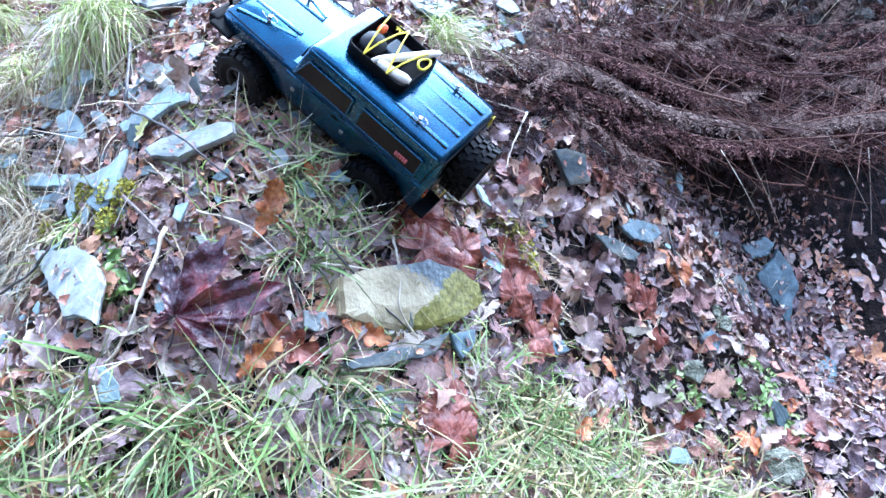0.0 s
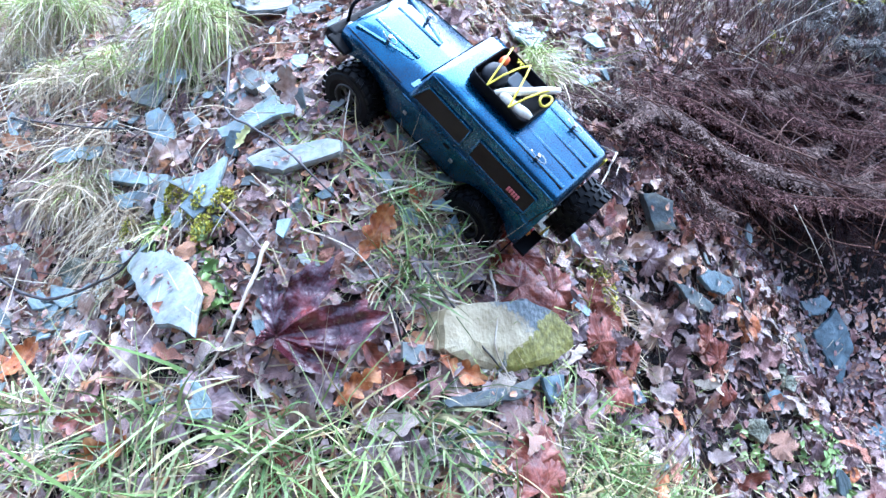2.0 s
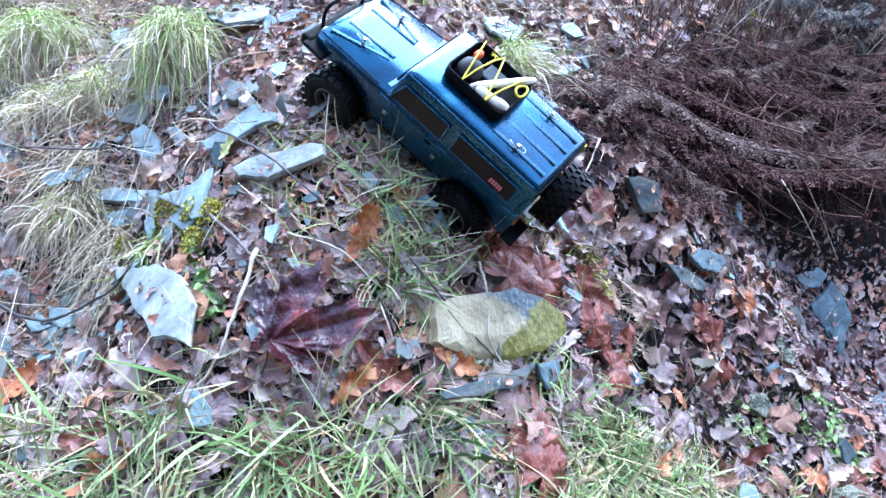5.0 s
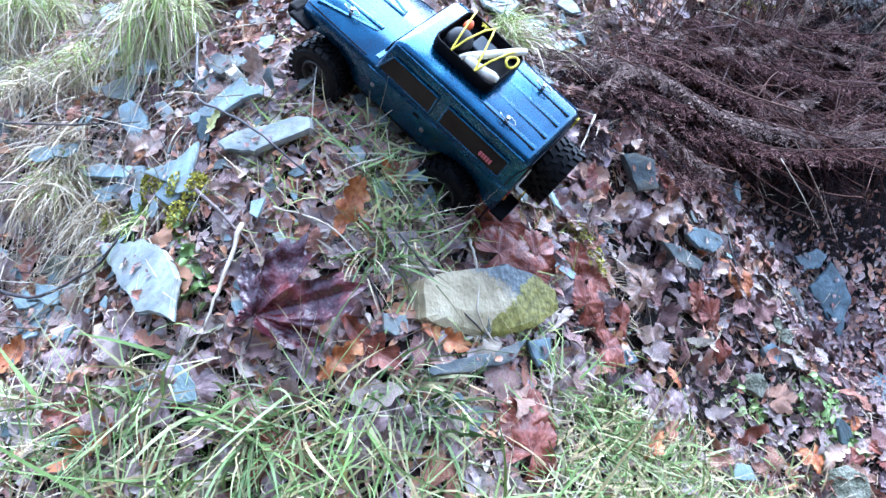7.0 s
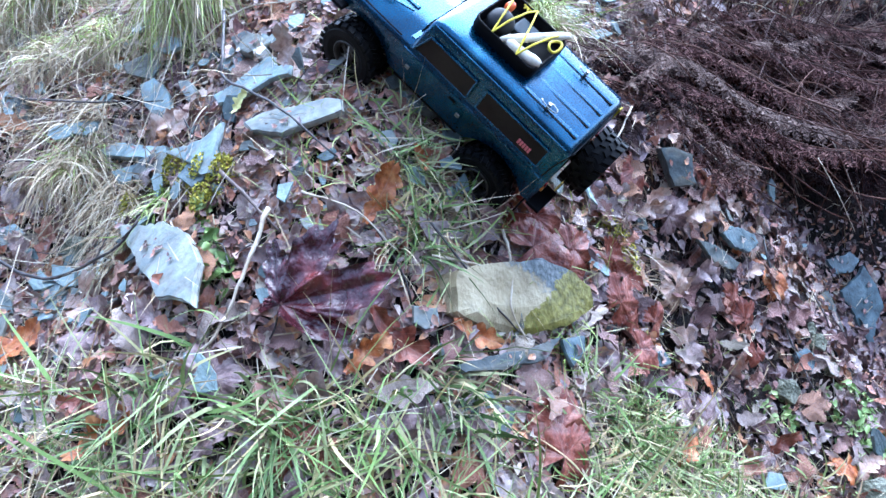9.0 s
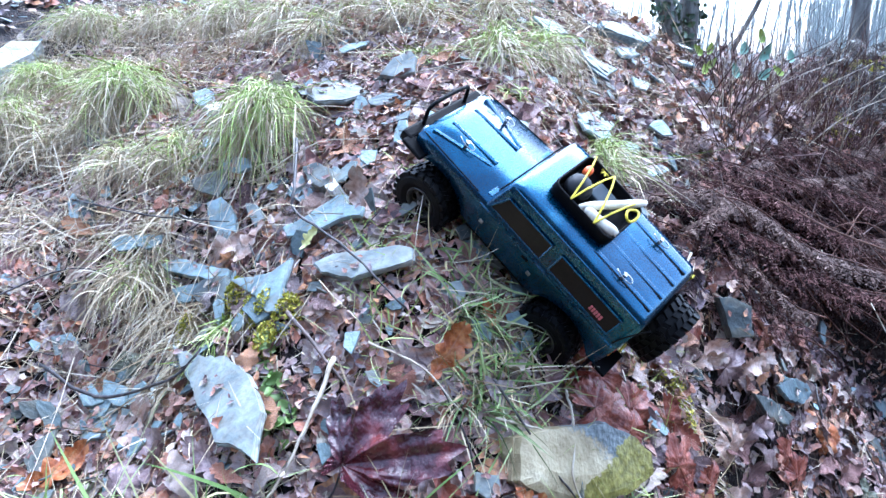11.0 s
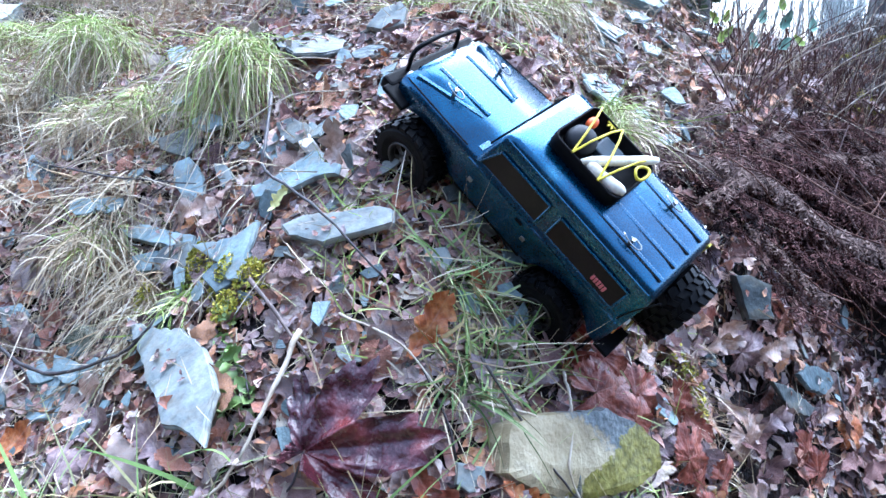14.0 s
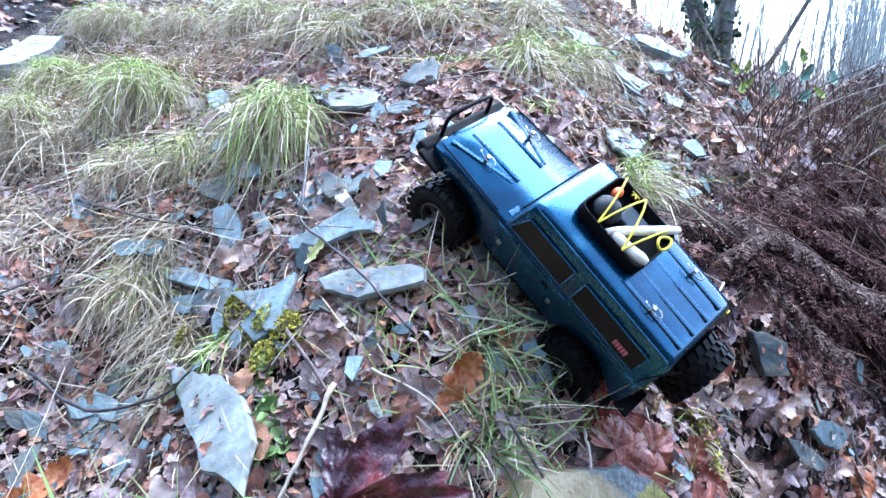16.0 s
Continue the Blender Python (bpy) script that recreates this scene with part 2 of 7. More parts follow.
FRESH = surface("fresh_grass", [(0.05, (0.0625, 0.102, 0.035)), (0.35, (0.125, 0.186, 0.065)), (0.65, (0.2125, 0.27, 0.11)), (0.85, (0.3375, 0.336, 0.17)), (0.97, (0.45, 0.36, 0.21))], (0.36, 0.58), 30.0, 200.0, 0.15, 0, grime=0.3, spec=0.15)
STRAW = surface("straw_grass", [(0.1, (0.233, 0.1717, 0.1)), (0.4, (0.4133, 0.3299, 0.2078)), (0.7, (0.5785, 0.491, 0.3461)), (0.95, (0.7063, 0.6291, 0.5))], (0.45, 0.75), 30.0, 200.0, 0.2, 0, grime=0.3, spec=0.12)
LIME = surface("lime_grass", [(0.1, (0.2155, 0.3051, 0.0553)), (0.5, (0.3877, 0.4623, 0.1355)), (0.95, (0.5601, 0.5271, 0.2955))], (0.35, 0.6), 30.0, 200.0, 0.2, 0, grime=0.15, spec=0.15)
MOSS = surface("moss", [(0.1, (0.143, 0.1572, 0.0154)), (0.5, (0.413, 0.3931, 0.0321)), (0.9, (0.7306, 0.6028, 0.0772))], (0.5, 0.8), 40.0, 250.0, 0.3, 0.6, 0.004, grime=0.4)
HERB = surface("seedling_leaf", [(0.0, (0.1368, 0.2212, 0.0551)), (0.5, (0.2564, 0.3643, 0.1102)), (1.0, (0.4446, 0.5076, 0.2202))], (0.4, 0.6), 40.0, 250.0, 0.3, 0, grime=0.3)
BRACKEN = surface("dead_bracken", [(0.15, (0.0081, 0.0034, 0.0034)), (0.36, (0.0261, 0.0107, 0.0099)), (0.54, (0.0634, 0.0273, 0.0241)), (0.7, (0.1341, 0.0669, 0.0573)), (0.86, (0.2683, 0.1604, 0.1368))], (0.6, 0.85), 20.0, 150.0, 0.35, 0, grime=0.3, spec=0.03)
DRY_BRACKEN = surface("dry_bracken", [(0.2, (0.0311, 0.0179, 0.016)), (0.45, (0.0888, 0.0563, 0.0471)), (0.62, (0.1777, 0.1205, 0.0977)), (0.8, (0.302, 0.2231, 0.1777))], (0.5, 0.8), 20.0, 150.0, 0.6, 0, grime=0.3, spec=0.05)
# near-black: shade between the fronds is put into this colour
SHADE_BRACKEN = surface("rotted_bracken", [(0.3, (0.0037, 0.0022, 0.0026)), (0.5, (0.0122, 0.0066, 0.007)), (0.7, (0.033, 0.0186, 0.0184))], (0.6, 0.85), 16.0, 150.0, 0.8, 0, grime=0.3, spec=0.02)
STALK = surface("bracken_stalk", [(0.0, (0.0262, 0.012, 0.0097)), (0.45, (0.0699, 0.0304, 0.0214)), (0.8, (0.1354, 0.0689, 0.0487)), (1.0, (0.2271, 0.1469, 0.107))], (0.45, 0.7), 25.0, 150.0, 0.2, 0, grime=0.3, spec=0.08)
THICKET = surface("brown_dead_stems", [(0.0, (0.0367, 0.0212, 0.0199)), (0.5, (0.0918, 0.0544, 0.0496)), (0.85, (0.1591, 0.1058, 0.0931)), (1.0, (0.257, 0.1996, 0.1675))], (0.5, 0.8), 25.0, 150.0, 0.2, 0, grime=0.3, spec=0.06)
PALE_STALK = surface("pale_stalk", [(0.2, (0.384, 0.304, 0.208)), (0.6, (0.576, 0.496, 0.376)), (0.9, (0.656, 0.6, 0.496))], (0.4, 0.6), 30.0, 200.0, 0.5, 0.2, 0.001, chance=False)
TWIG = surface("dark_twig", [(0.2, (0.018, 0.015, 0.016)), (0.6, (0.05, 0.04, 0.04)), (0.9, (0.11, 0.09, 0.085))], (0.4, 0.7), 60.0, 250.0, 0.5, 0.5, 0.001, chance=False)
BROWN_STEM = surface("brown_stem", [(0.2, (0.06, 0.04, 0.035)), (0.6, (0.15, 0.10, 0.085)), (0.9, (0.26, 0.19, 0.16))], (0.4, 0.7), 60.0, 250.0, 0.5, 0.5, 0.001, chance=False)
# bark tones are lifted to carry some haze in the colour
BARK = surface("bark", [(0.2, (0.051, 0.0476, 0.0442)), (0.5, (0.1445, 0.136, 0.119)), (0.85, (0.289, 0.2805, 0.238))], (0.6, 0.9), 14.0, 60.0, 0.5, 0.8, 0.01, chance=False, stretch=(1, 1, 0.25))
# distance haze is put into this pale grey bark colour
HAZE_BARK = surface("haze_tinted_bark", [(0.0, (0.2383, 0.2686, 0.2567)), (1.0, (0.4033, 0.4298, 0.401))], (0.7, 0.9), 6.0, 40.0, 0.3, 0, grime=0.15)


# ---- mesh tools ----
def mesh_object(name, verts, faces, material, parent=None, smooth=True, label="", grain=None):
    me = bpy.data.meshes.new(name)
    me.from_pydata(verts if isinstance(verts, list) else verts.tolist(), [], faces if isinstance(faces, list) else faces.tolist())
    me.materials.append(material)
    if smooth:
        me.shade_smooth()
    if grain is not None:
        me.attributes.new("leaf", "FLOAT_VECTOR", "POINT").data.foreach_set("vector", np.ascontiguousarray(grain, dtype=np.float32).ravel())
    me.update()
    ob = new(name, me)
    ob.parent = parent
    if label:
        tagged(ob, label)
    return ob


def part(name, bm, material, parent=None, label="", smooth=False):
    me = bpy.data.meshes.new(name)
    bmesh.ops.recalc_face_normals(bm, faces=bm.faces)
    bm.to_mesh(me)
    bm.free()
    me.materials.append(material)
    if smooth:
        me.shade_smooth()
    ob = new(name, me)
    ob.parent = parent
    if label:
        tagged(ob, label)
    return ob


def bevelled(bm, width, segments=2):
    if width:
        bmesh.ops.bevel(bm, geom=list(bm.edges), offset=width, segments=segments, affect="EDGES", profile=0.6)
    return bm


def block(lo, hi, bevel=0.002, taper=None):
    """A bevelled box between two corners; taper: (x, y) scale of its top."""
    bm = bmesh.new()
    bmesh.ops.create_cube(bm, size=1)
    c = [(a + b) / 2 for a, b in zip(lo, hi)]
    for v in bm.verts:
        k = taper if taper and v.co.z > 0 else (1, 1)
        v.co = Vector((c[0] + v.co.x * (hi[0] - lo[0]) * k[0], c[1] + v.co.y * (hi[1] - lo[1]) * k[1], c[2] + v.co.z * (hi[2] - lo[2])))
    return bevelled(bm, bevel)


def tube(path, radius, sides=8, closed=False):
    """A round rod along a path; radius may be a list."""
    bm = bmesh.new()
    pts = [Vector(p) for p in path]
    n = len(pts)
    rings = []
    side = None
    for i, p in enumerate(pts):
        a = pts[(i - 1) % n] if closed or i else p
        b = pts[(i + 1) % n] if closed or i < n - 1 else p
        d = (b - a).normalized()
        if side is None:
            side = d.cross(Vector((0.31, 0.2, 0.93))).normalized()
        side = (side - d * side.dot(d)).normalized()
        up = d.cross(side)
        r = radius[i] if isinstance(radius, (list, tuple)) else radius
        rings.append([bm.verts.new(p + r * (math.cos(q) * side + math.sin(q) * up)) for q in (2 * math.pi * k / sides for k in range(sides))])
    for i in range(n if closed else n - 1):
        for k in range(sides):
            bm.faces.new((rings[i][k], rings[i][(k + 1) % sides], rings[(i + 1) % n][(k + 1) % sides], rings[(i + 1) % n][k]))
    if not closed:
        bm.faces.new(rings[0][::-1])
        bm.faces.new(rings[-1])
    return bm


def eased(points, per=6):
    """A smooth line through a few points."""
    p = [Vector(q) for q in points]
    p = [2 * p[0] - p[1], *p, 2 * p[-1] - p[-2]]
    out = []
    for i in range(1, len(p) - 2):
        for k in range(per):
            t = k / per
            out.append(0.5 * (2 * p[i] + (p[i + 1] - p[i - 1]) * t + (2 * p[i - 1] - 5 * p[i] + 4 * p[i + 1] - p[i + 2]) * t * t + (3 * p[i] - p[i - 1] - 3 * p[i + 1] + p[i + 2]) * t**3))
    return out + [p[-2]]


def lathe(profile, sides=48):
    """A turned ring about the y axis, from (radius, y) pairs in a closed loop."""
    bm = bmesh.new()
    rings = [[bm.verts.new((r * math.cos(a), y, r * math.sin(a))) for r, y in profile] for a in (2 * math.pi * k / sides for k in range(sides))]
    n = len(profile)
    for i in range(sides):
        for k in range(n):
            bm.faces.new((rings[i][k], rings[i][(k + 1) % n], rings[(i + 1) % sides][(k + 1) % n], rings[(i + 1) % sides][k]))
    return bm


rng = np.random.default_rng(7)

# ---- ground: one sheet to the horizon ----
def spread(lo, hi, step, far, grow=1.22):
    mid = np.arange(lo, hi + step / 2, step)
    out, d, p = [], step, 0.0
    while p < far:
        d *= grow
        p += d
        out.append(p)
    return np.r_[lo - np.array(out)[::-1], mid, hi + np.array(out)]


gx, gy = spread(-2.4, 2.2, 0.022, 120), spread(0.0, 4.2, 0.022, 120)
GX, GY = np.meshgrid(gx, gy)
GZ = ground_z(GX, GY)
nx, ny = len(gx), len(gy)
idx = np.arange(nx * ny).reshape(ny, nx)
quads = np.stack([idx[:-1, :-1], idx[:-1, 1:], idx[1:, 1:], idx[1:, :-1]], -1).reshape(-1, 4)
ground = mesh_object("ground", np.stack([GX, GY, GZ], -1).reshape(-1, 3), quads, SOIL)
tagged(ground, "steep wet dark soil bank under leaf litter and slate", "ground", kind="structure")


# ---- slates ----
def plate(outline, thick, seed, chip=0.12):
    """A split stone plate: ragged outline, layered edge, slightly uneven face."""
    r = random.Random(seed)
    pts, even = [], []
    n = len(outline)
    for i in range(n):
        a, b = Vector(outline[i]).to_2d(), Vector(outline[(i + 1) % n]).to_2d()
        length = (b - a).length
        across = Vector((b.y - a.y, a.x - b.x)) / max(length, 1e-6)
        cuts = max(2, min(9, int(length / 0.012)))
        for k in range(cuts):
            t = (k + (r.uniform(-0.25, 0.25) if k else 0)) / cuts
            even.append(a.lerp(b, t))
            pts.append(even[-1] + across * r.uniform(-1, 1) * chip * 0.1 * min(length, 0.1))
    c = sum(pts, Vector((0, 0))) / len(pts)
    bm = bmesh.new()
    levels = [(-0.5, 0.975), (-0.1, 1.0), (0.22, 0.99), (0.26, 0.975), (0.5, 0.962)]
    rings = []
    for z, s in levels:
        rings.append([bm.verts.new((*(c + (p - c) * (s + r.uniform(-0.008, 0.008))), z * thick + (r.uniform(-0.04, 0.04) * thick if z < 0.4 else 0.0))) for p in pts])
    m = len(pts)
    for a, b in zip(rings, rings[1:]):
        for k in range(m):
            bm.faces.new((a[k], a[(k + 1) % m], b[(k + 1) % m], b[k]))
    inner = [bm.verts.new((*(c + (p - c) * 0.8), thick * 0.5 + 0.0006)) for p in even]
    for k in range(m):
        bm.faces.new((rings[-1][k], rings[-1][(k + 1) % m], inner[(k + 1) % m], inner[k]))
    bm.faces.new(inner)
    bm.faces.new(rings[0][::-1])
    return bm


def slab(x, y, outline, thick, lift, material, label, tip=(0, 0), name="slate", group="large slates on the bank"):
    ob = part(name, plate(outline, thick * (0.62 if thick < 0.03 else 1), int(abs(x * 977 + y * 331) * 10), 0.3), material)
    ob.matrix_world = slope_frame(x, y) @ pose(0, 0, lift, *tip, 0)
    return tagged(ob, label, "slate", group)


WHITE_STONE = plain("white_stone", (0.72, 0.72, 0.70), 0.6)
slab(-0.177, 1.535, [(-0.122, -0.056), (-0.101, -0.078), (-0.066, -0.072), (-0.02, -0.064), (0.026, -0.049), (0.062, -0.042), (0.095, -0.041), (0.108, -0.019), (0.071, 0.001), (0.016, 0.021), (-0.029, 0.024), (-0.073, 0.022), (-0.109, 0.013), (-0.131, -0.007), (-0.141, -0.025)], 0.022, 0.03, BLUE_SLATE, "tall pointed blue-grey slate lying down the bank")
slab(-0.123, 1.675, [(-0.061, -0.096), (-0.031, -0.08), (0.009, -0.038), (0.028, 0.021), (-0.001, 0.052), (-0.04, 0.016), (-0.066, -0.068)], 0.016, 0.028, BLUE_SLATE, "broad blue slate under rust leaf scraps")
# wet highlights on these two slates are given by the pale material
slab(-0.333, 1.538, [(-0.036, -0.009), (0.003, -0.011), (0.043, -0.004), (0.043, 0.015), (-0.033, 0.023), (-0.047, 0.006)], 0.014, 0.03, PALE_SLATE, "long wet slate above the pointed slate, highlights put into its pale colour")
slab(-0.351, 1.521, [(-0.015, -0.026), (0.002, -0.013), (0.027, 0.008), (0.011, 0.019), (-0.028, 0.019)], 0.014, 0.02, PALE_SLATE, "short wet slate splinter on dark soil, highlights put into its pale colour")
slab(-0.224, 1.676, [(-0.028, -0.056), (-0.011, -0.044), (0.015, 0.004), (0.004, 0.033), (-0.015, 0.02), (-0.04, -0.025)], 0.014, 0.025, BLUE_SLATE, "flat blue slate on the upper bank")
slab(-0.22, 1.64, [(-0.003, -0.025), (0.017, -0.002), (-0.021, 0.006), (-0.039, -0.016)], 0.012, 0.02, BLUE_SLATE, "thin blue slate sliver on the upper bank")
slab(-0.022, 1.982, [(-0.055, -0.138), (-0.0, -0.085), (0.032, -0.005), (0.013, 0.021), (-0.049, 0.004), (-0.078, -0.102)], 0.014, 0.025, BLUE_SLATE, "long blue slate beside pale leaves")
slab(0.074, 2.074, [(-0.043, -0.083), (0.008, -0.016), (0.018, 0.041), (-0.007, 0.029), (-0.062, -0.076)], 0.014, 0.02, SLATE, "wet blue slate near the bracken edge")
slab(0.139, 2.059, [(-0.037, -0.06), (-0.016, -0.037), (0.003, 0.02), (-0.014, 0.023), (-0.045, -0.035)], 0.012, 0.025, BLUE_SLATE, "small pointed blue slate near the bracken")
slab(-0.828, 1.596, [(-0.01, 0.006), (0.013, -0.04), (0.029, -0.07), (0.048, -0.047), (0.053, -0.01), (0.044, 0.029), (0.029, 0.058), (-0.007, 0.063)], 0.016, 0.028, BLUE_SLATE, "pointed blue slate leaning among leaves", (8, 0))
slab(-0.755, 1.571, [(0.012, -0.002), (0.02, -0.039), (0.047, -0.036), (0.035, 0.011), (0.012, 0.032)], 0.014, 0.026, PALE_SLATE, "small whitish slate chip beside a pointed slate", (8, 0))
slab(-0.831, 1.688, [(0.0, 0.002), (0.03, -0.028), (0.062, -0.039), (0.062, -0.013), (0.025, 0.031), (-0.005, 0.028)], 0.014, 0.03, BLUE_SLATE, "blue slate under a grass tuft")
slab(-0.615, 1.558, [(0.005, -0.028), (0.031, -0.073), (0.062, -0.077), (0.06, -0.036), (0.029, 0.016), (-0.007, 0.027)], 0.03, 0.03, DARK_SLATE, "dark blue slate above the long splinter")
slab(-0.579, 1.51, [(0.016, -0.028), (0.029, -0.046), (0.045, -0.037), (0.036, -0.01), (0.013, -0.006)], 0.03, 0.03, WHITE_STONE, "small whitish stone beside a dark slate")
slab(-0.571, 1.437, [(-0.064, -0.006), (-0.032, -0.025), (0.011, -0.029), (0.053, -0.029), (0.09, -0.045), (0.098, -0.028), (0.067, -0.003), (0.071, 0.017), (0.058, 0.032), (0.015, 0.024), (-0.03, 0.017), (-0.071, 0.021)], 0.016, 0.032, BLUE_SLATE, "long pale blue slate splinter on the bank", (6, 0))
slab(-0.483, 1.328, [(-0.063, -0.008), (-0.008, -0.032), (0.059, -0.023), (0.101, -0.014), (0.099, 0.011), (0.077, 0.024), (0.02, 0.023), (-0.043, 0.028), (-0.078, 0.014)], 0.020, 0.03, PALE_SLATE, "long pale grey slate slab with a thick broken edge", (-2, 0))
slab(-0.65, 1.56, [(-0.016, -0.004), (0.013, -0.048), (0.047, -0.065), (0.04, -0.007), (0.022, 0.033), (-0.004, 0.028)], 0.014, 0.02, BLUE_SLATE, "blue slate plate beside a green tuft")
slab(-0.883, 1.535, [(-0.036, 0.035), (0.017, -0.008), (0.082, -0.051), (0.121, -0.064), (0.124, -0.045), (0.065, -0.002), (-0.003, 0.048), (-0.052, 0.06)], 0.022, 0.03, BLUE_SLATE, "narrow blue-grey slate jutting from the bank", (-10, 0))
slab(-0.819, 1.479, [(-0.003, -0.017), (0.024, -0.048), (0.072, -0.079), (0.083, -0.059), (0.076, -0.011), (0.014, 0.026), (-0.012, 0.014)], 0.03, 0.02, DARK_SLATE, "dark brown-grey slate wedge below a narrow slate")
slab(-0.669, 1.364, [(-0.016, 0.029), (0.011, -0.02), (0.029, -0.071), (0.054, -0.093), (0.065, -0.052), (0.084, -0.03), (0.103, 0.002), (0.058, 0.006), (0.016, 0.027), (-0.042, 0.069)], 0.016, 0.034, BLUE_SLATE, "forked blue-grey slate lying beside yellow moss", (8, 0))
slab(-0.695, 1.195, [(-0.076, 0.15), (-0.045, 0.077), (-0.017, 0.004), (0.006, -0.036), (0.023, -0.091), (0.052, -0.108), (0.081, -0.139), (0.099, -0.162), (0.105, -0.122), (0.116, -0.087), (0.105, -0.037), (0.083, 0.021), (0.035, 0.083), (-0.041, 0.138), (-0.1, 0.204)], 0.022, 0.026, PALE_SLATE, "large pale grey-green slate slab under dry grass")
slab(-1.252, 1.753, [(0.022, -0.044), (0.04, -0.036), (0.034, 0.013), (0.014, 0.043), (0.004, 0.018)], 0.02, 0.03, BLUE_SLATE, "upright blue slate in the dry grass", (15, 0))
slab(-1.205, 1.726, [(0.009, -0.028), (0.04, -0.032), (0.032, 0.033), (0.006, 0.033)], 0.02, 0.03, DARK_SLATE, "brown-green slate edge in the dry grass", (25, 0))
slab(-1.189, 1.781, [(0.012, -0.014), (0.04, -0.025), (0.03, 0.016), (-0.002, 0.02)], 0.012, 0.025, BLUE_SLATE, "small blue slate under hanging straw")
slab(-1.123, 1.462, [(-0.007, -0.018), (0.03, -0.019), (0.033, 0.017), (0.002, 0.038), (-0.032, 0.022)], 0.014, 0.02, SLATE, "blue slate plate among tan leaves")
slab(-0.999, 1.364, [(-0.016, -0.001), (0.01, -0.015), (0.044, -0.007), (0.033, 0.024), (-0.012, 0.025)], 0.014, 0.022, BLUE_SLATE, "blue slate under a black twig")
slab(-0.986, 1.334, [(-0.028, -0.024), (0.025, -0.029), (0.05, 0.009), (0.035, 0.025), (-0.028, 0.026)], 0.014, 0.016, BLUE_SLATE, "blue slate plate beside tan oak leaves")
slab(-0.255, 1.11, [(-0.027, -0.011), (-0.006, -0.012), (0.012, 0.006), (-0.003, 0.03), (-0.039, 0.014)], 0.014, 0.02, PALE_SLATE, "pale grey slate beside the cream rock")
slab(-0.14, 1.126, [(-0.067, -0.072), (-0.018, -0.029), (0.053, 0.046), (0.063, 0.104), (0.021, 0.045), (-0.044, -0.024), (-0.086, -0.072)], 0.016, 0.028, DARK_SLATE, "thin dark slate under the cream rock")
slab(-0.023, 1.219, [(-0.032, -0.028), (-0.009, -0.037), (0.001, 0.009), (-0.011, 0.036), (-0.052, -0.013)], 0.012, 0.032, WET_SLATE, "small wet blue slate below the cream rock")
slab(-0.172, 1.046, [(-0.034, -0.046), (0.047, -0.004), (0.04, 0.044), (-0.021, 0.025), (-0.068, -0.02)], 0.012, 0.01, DARK_SLATE, "dark slate among green grass")
slab(0.172, 1.395, [(-0.026, -0.039), (0.006, 0.009), (-0.029, 0.013), (-0.058, -0.051)], 0.012, 0.030, WET_SLATE, "small blue slate among mauve leaves")
slab(0.456, 1.809, [(-0.06, -0.098), (-0.003, -0.037), (0.025, 0.042), (-0.002, 0.045), (-0.07, -0.02), (-0.117, -0.12)], 0.016, 0.036, WET_SLATE, "wet blue slate on brown leaves in the gully")
slab(0.366, 1.691, [(-0.033, -0.055), (0.032, 0.003), (0.037, 0.041), (-0.057, -0.016), (-0.109, -0.066)], 0.014, 0.032, DARK_SLATE, "flat grey slate beside a blue slate")
slab(1.041, 2.281, [(-0.105, -0.029), (-0.057, -0.044), (0.005, -0.087), (0.062, -0.11), (0.034, -0.028), (0.04, 0.039), (-0.021, 0.089), (-0.088, 0.117), (-0.095, 0.065), (-0.127, -0.008)], 0.02, 0.03, WET_SLATE, "broad blue slate lying in the gully", (10, 0))
slab(0.86, 2.103, [(-0.113, -0.121), (-0.026, -0.109), (0.02, -0.059), (-0.029, -0.006), (-0.103, 0.018), (-0.158, -0.074)], 0.018, 0.03, DARK_SLATE, "dark slate beside the broad blue slate", (10, 0))
slab(0.998, 2.345, [(-0.046, -0.067), (0.013, -0.008), (0.024, 0.052), (-0.022, 0.047), (-0.099, -0.051)], 0.014, 0.02, WET_SLATE, "blue slate above the broad blue slate")
slab(0.622, 1.725, [(-0.033, -0.033), (0.005, -0.021), (0.012, 0.026), (-0.022, 0.035), (-0.056, -0.004)], 0.014, 0.018, WET_SLATE, "small blue slate beside pale pebbles")
slab(1.117, 2.079, [(-0.062, -0.065), (-0.004, -0.056), (0.055, 0.063), (0.014, 0.081), (-0.072, -0.032)], 0.016, 0.02, WET_SLATE, "long blue slate at the gully foot")
slab(0.271, 1.713, [(-0.061, -0.027), (-0.021, -0.05), (0.014, -0.01), (-0.005, -0.002), (-0.035, 0.035), (-0.081, 0.016), (-0.101, -0.004)], 0.03, 0.049, DARK_SLATE, "dark mossy slate at the edge of the bracken", (25, -12))
slab(-0.294, 1.402, [(-0.026, -0.025), (-0.008, -0.008), (0.029, 0.005), (0.009, 0.029), (-0.025, 0.026), (-0.043, -0.005)], 0.02, 0.025, DARK_SLATE, "greenish dark slate below the pointed slate")
slab(-0.278, 1.384, [(-0.02, -0.015), (0.016, -0.014), (0.021, 0.015), (-0.015, 0.023), (-0.049, 0.002)], 0.014, 0.02, SLATE, "blue slate below a dark slate")
slab(-0.248, 1.388, [(-0.025, -0.021), (-0.003, -0.022), (0.013, 0.006), (-0.008, 0.035), (-0.044, 0.009)], 0.016, 0.022, DARK_SLATE, "square dark slate among dry grass")
slab(-0.323, 1.309, [(-0.02, -0.012), (0.009, -0.013), (0.015, 0.012), (-0.003, 0.03), (-0.032, 0.009)], 0.012, 0.016, PALE_SLATE, "pale slate half hidden in a grass tuft")
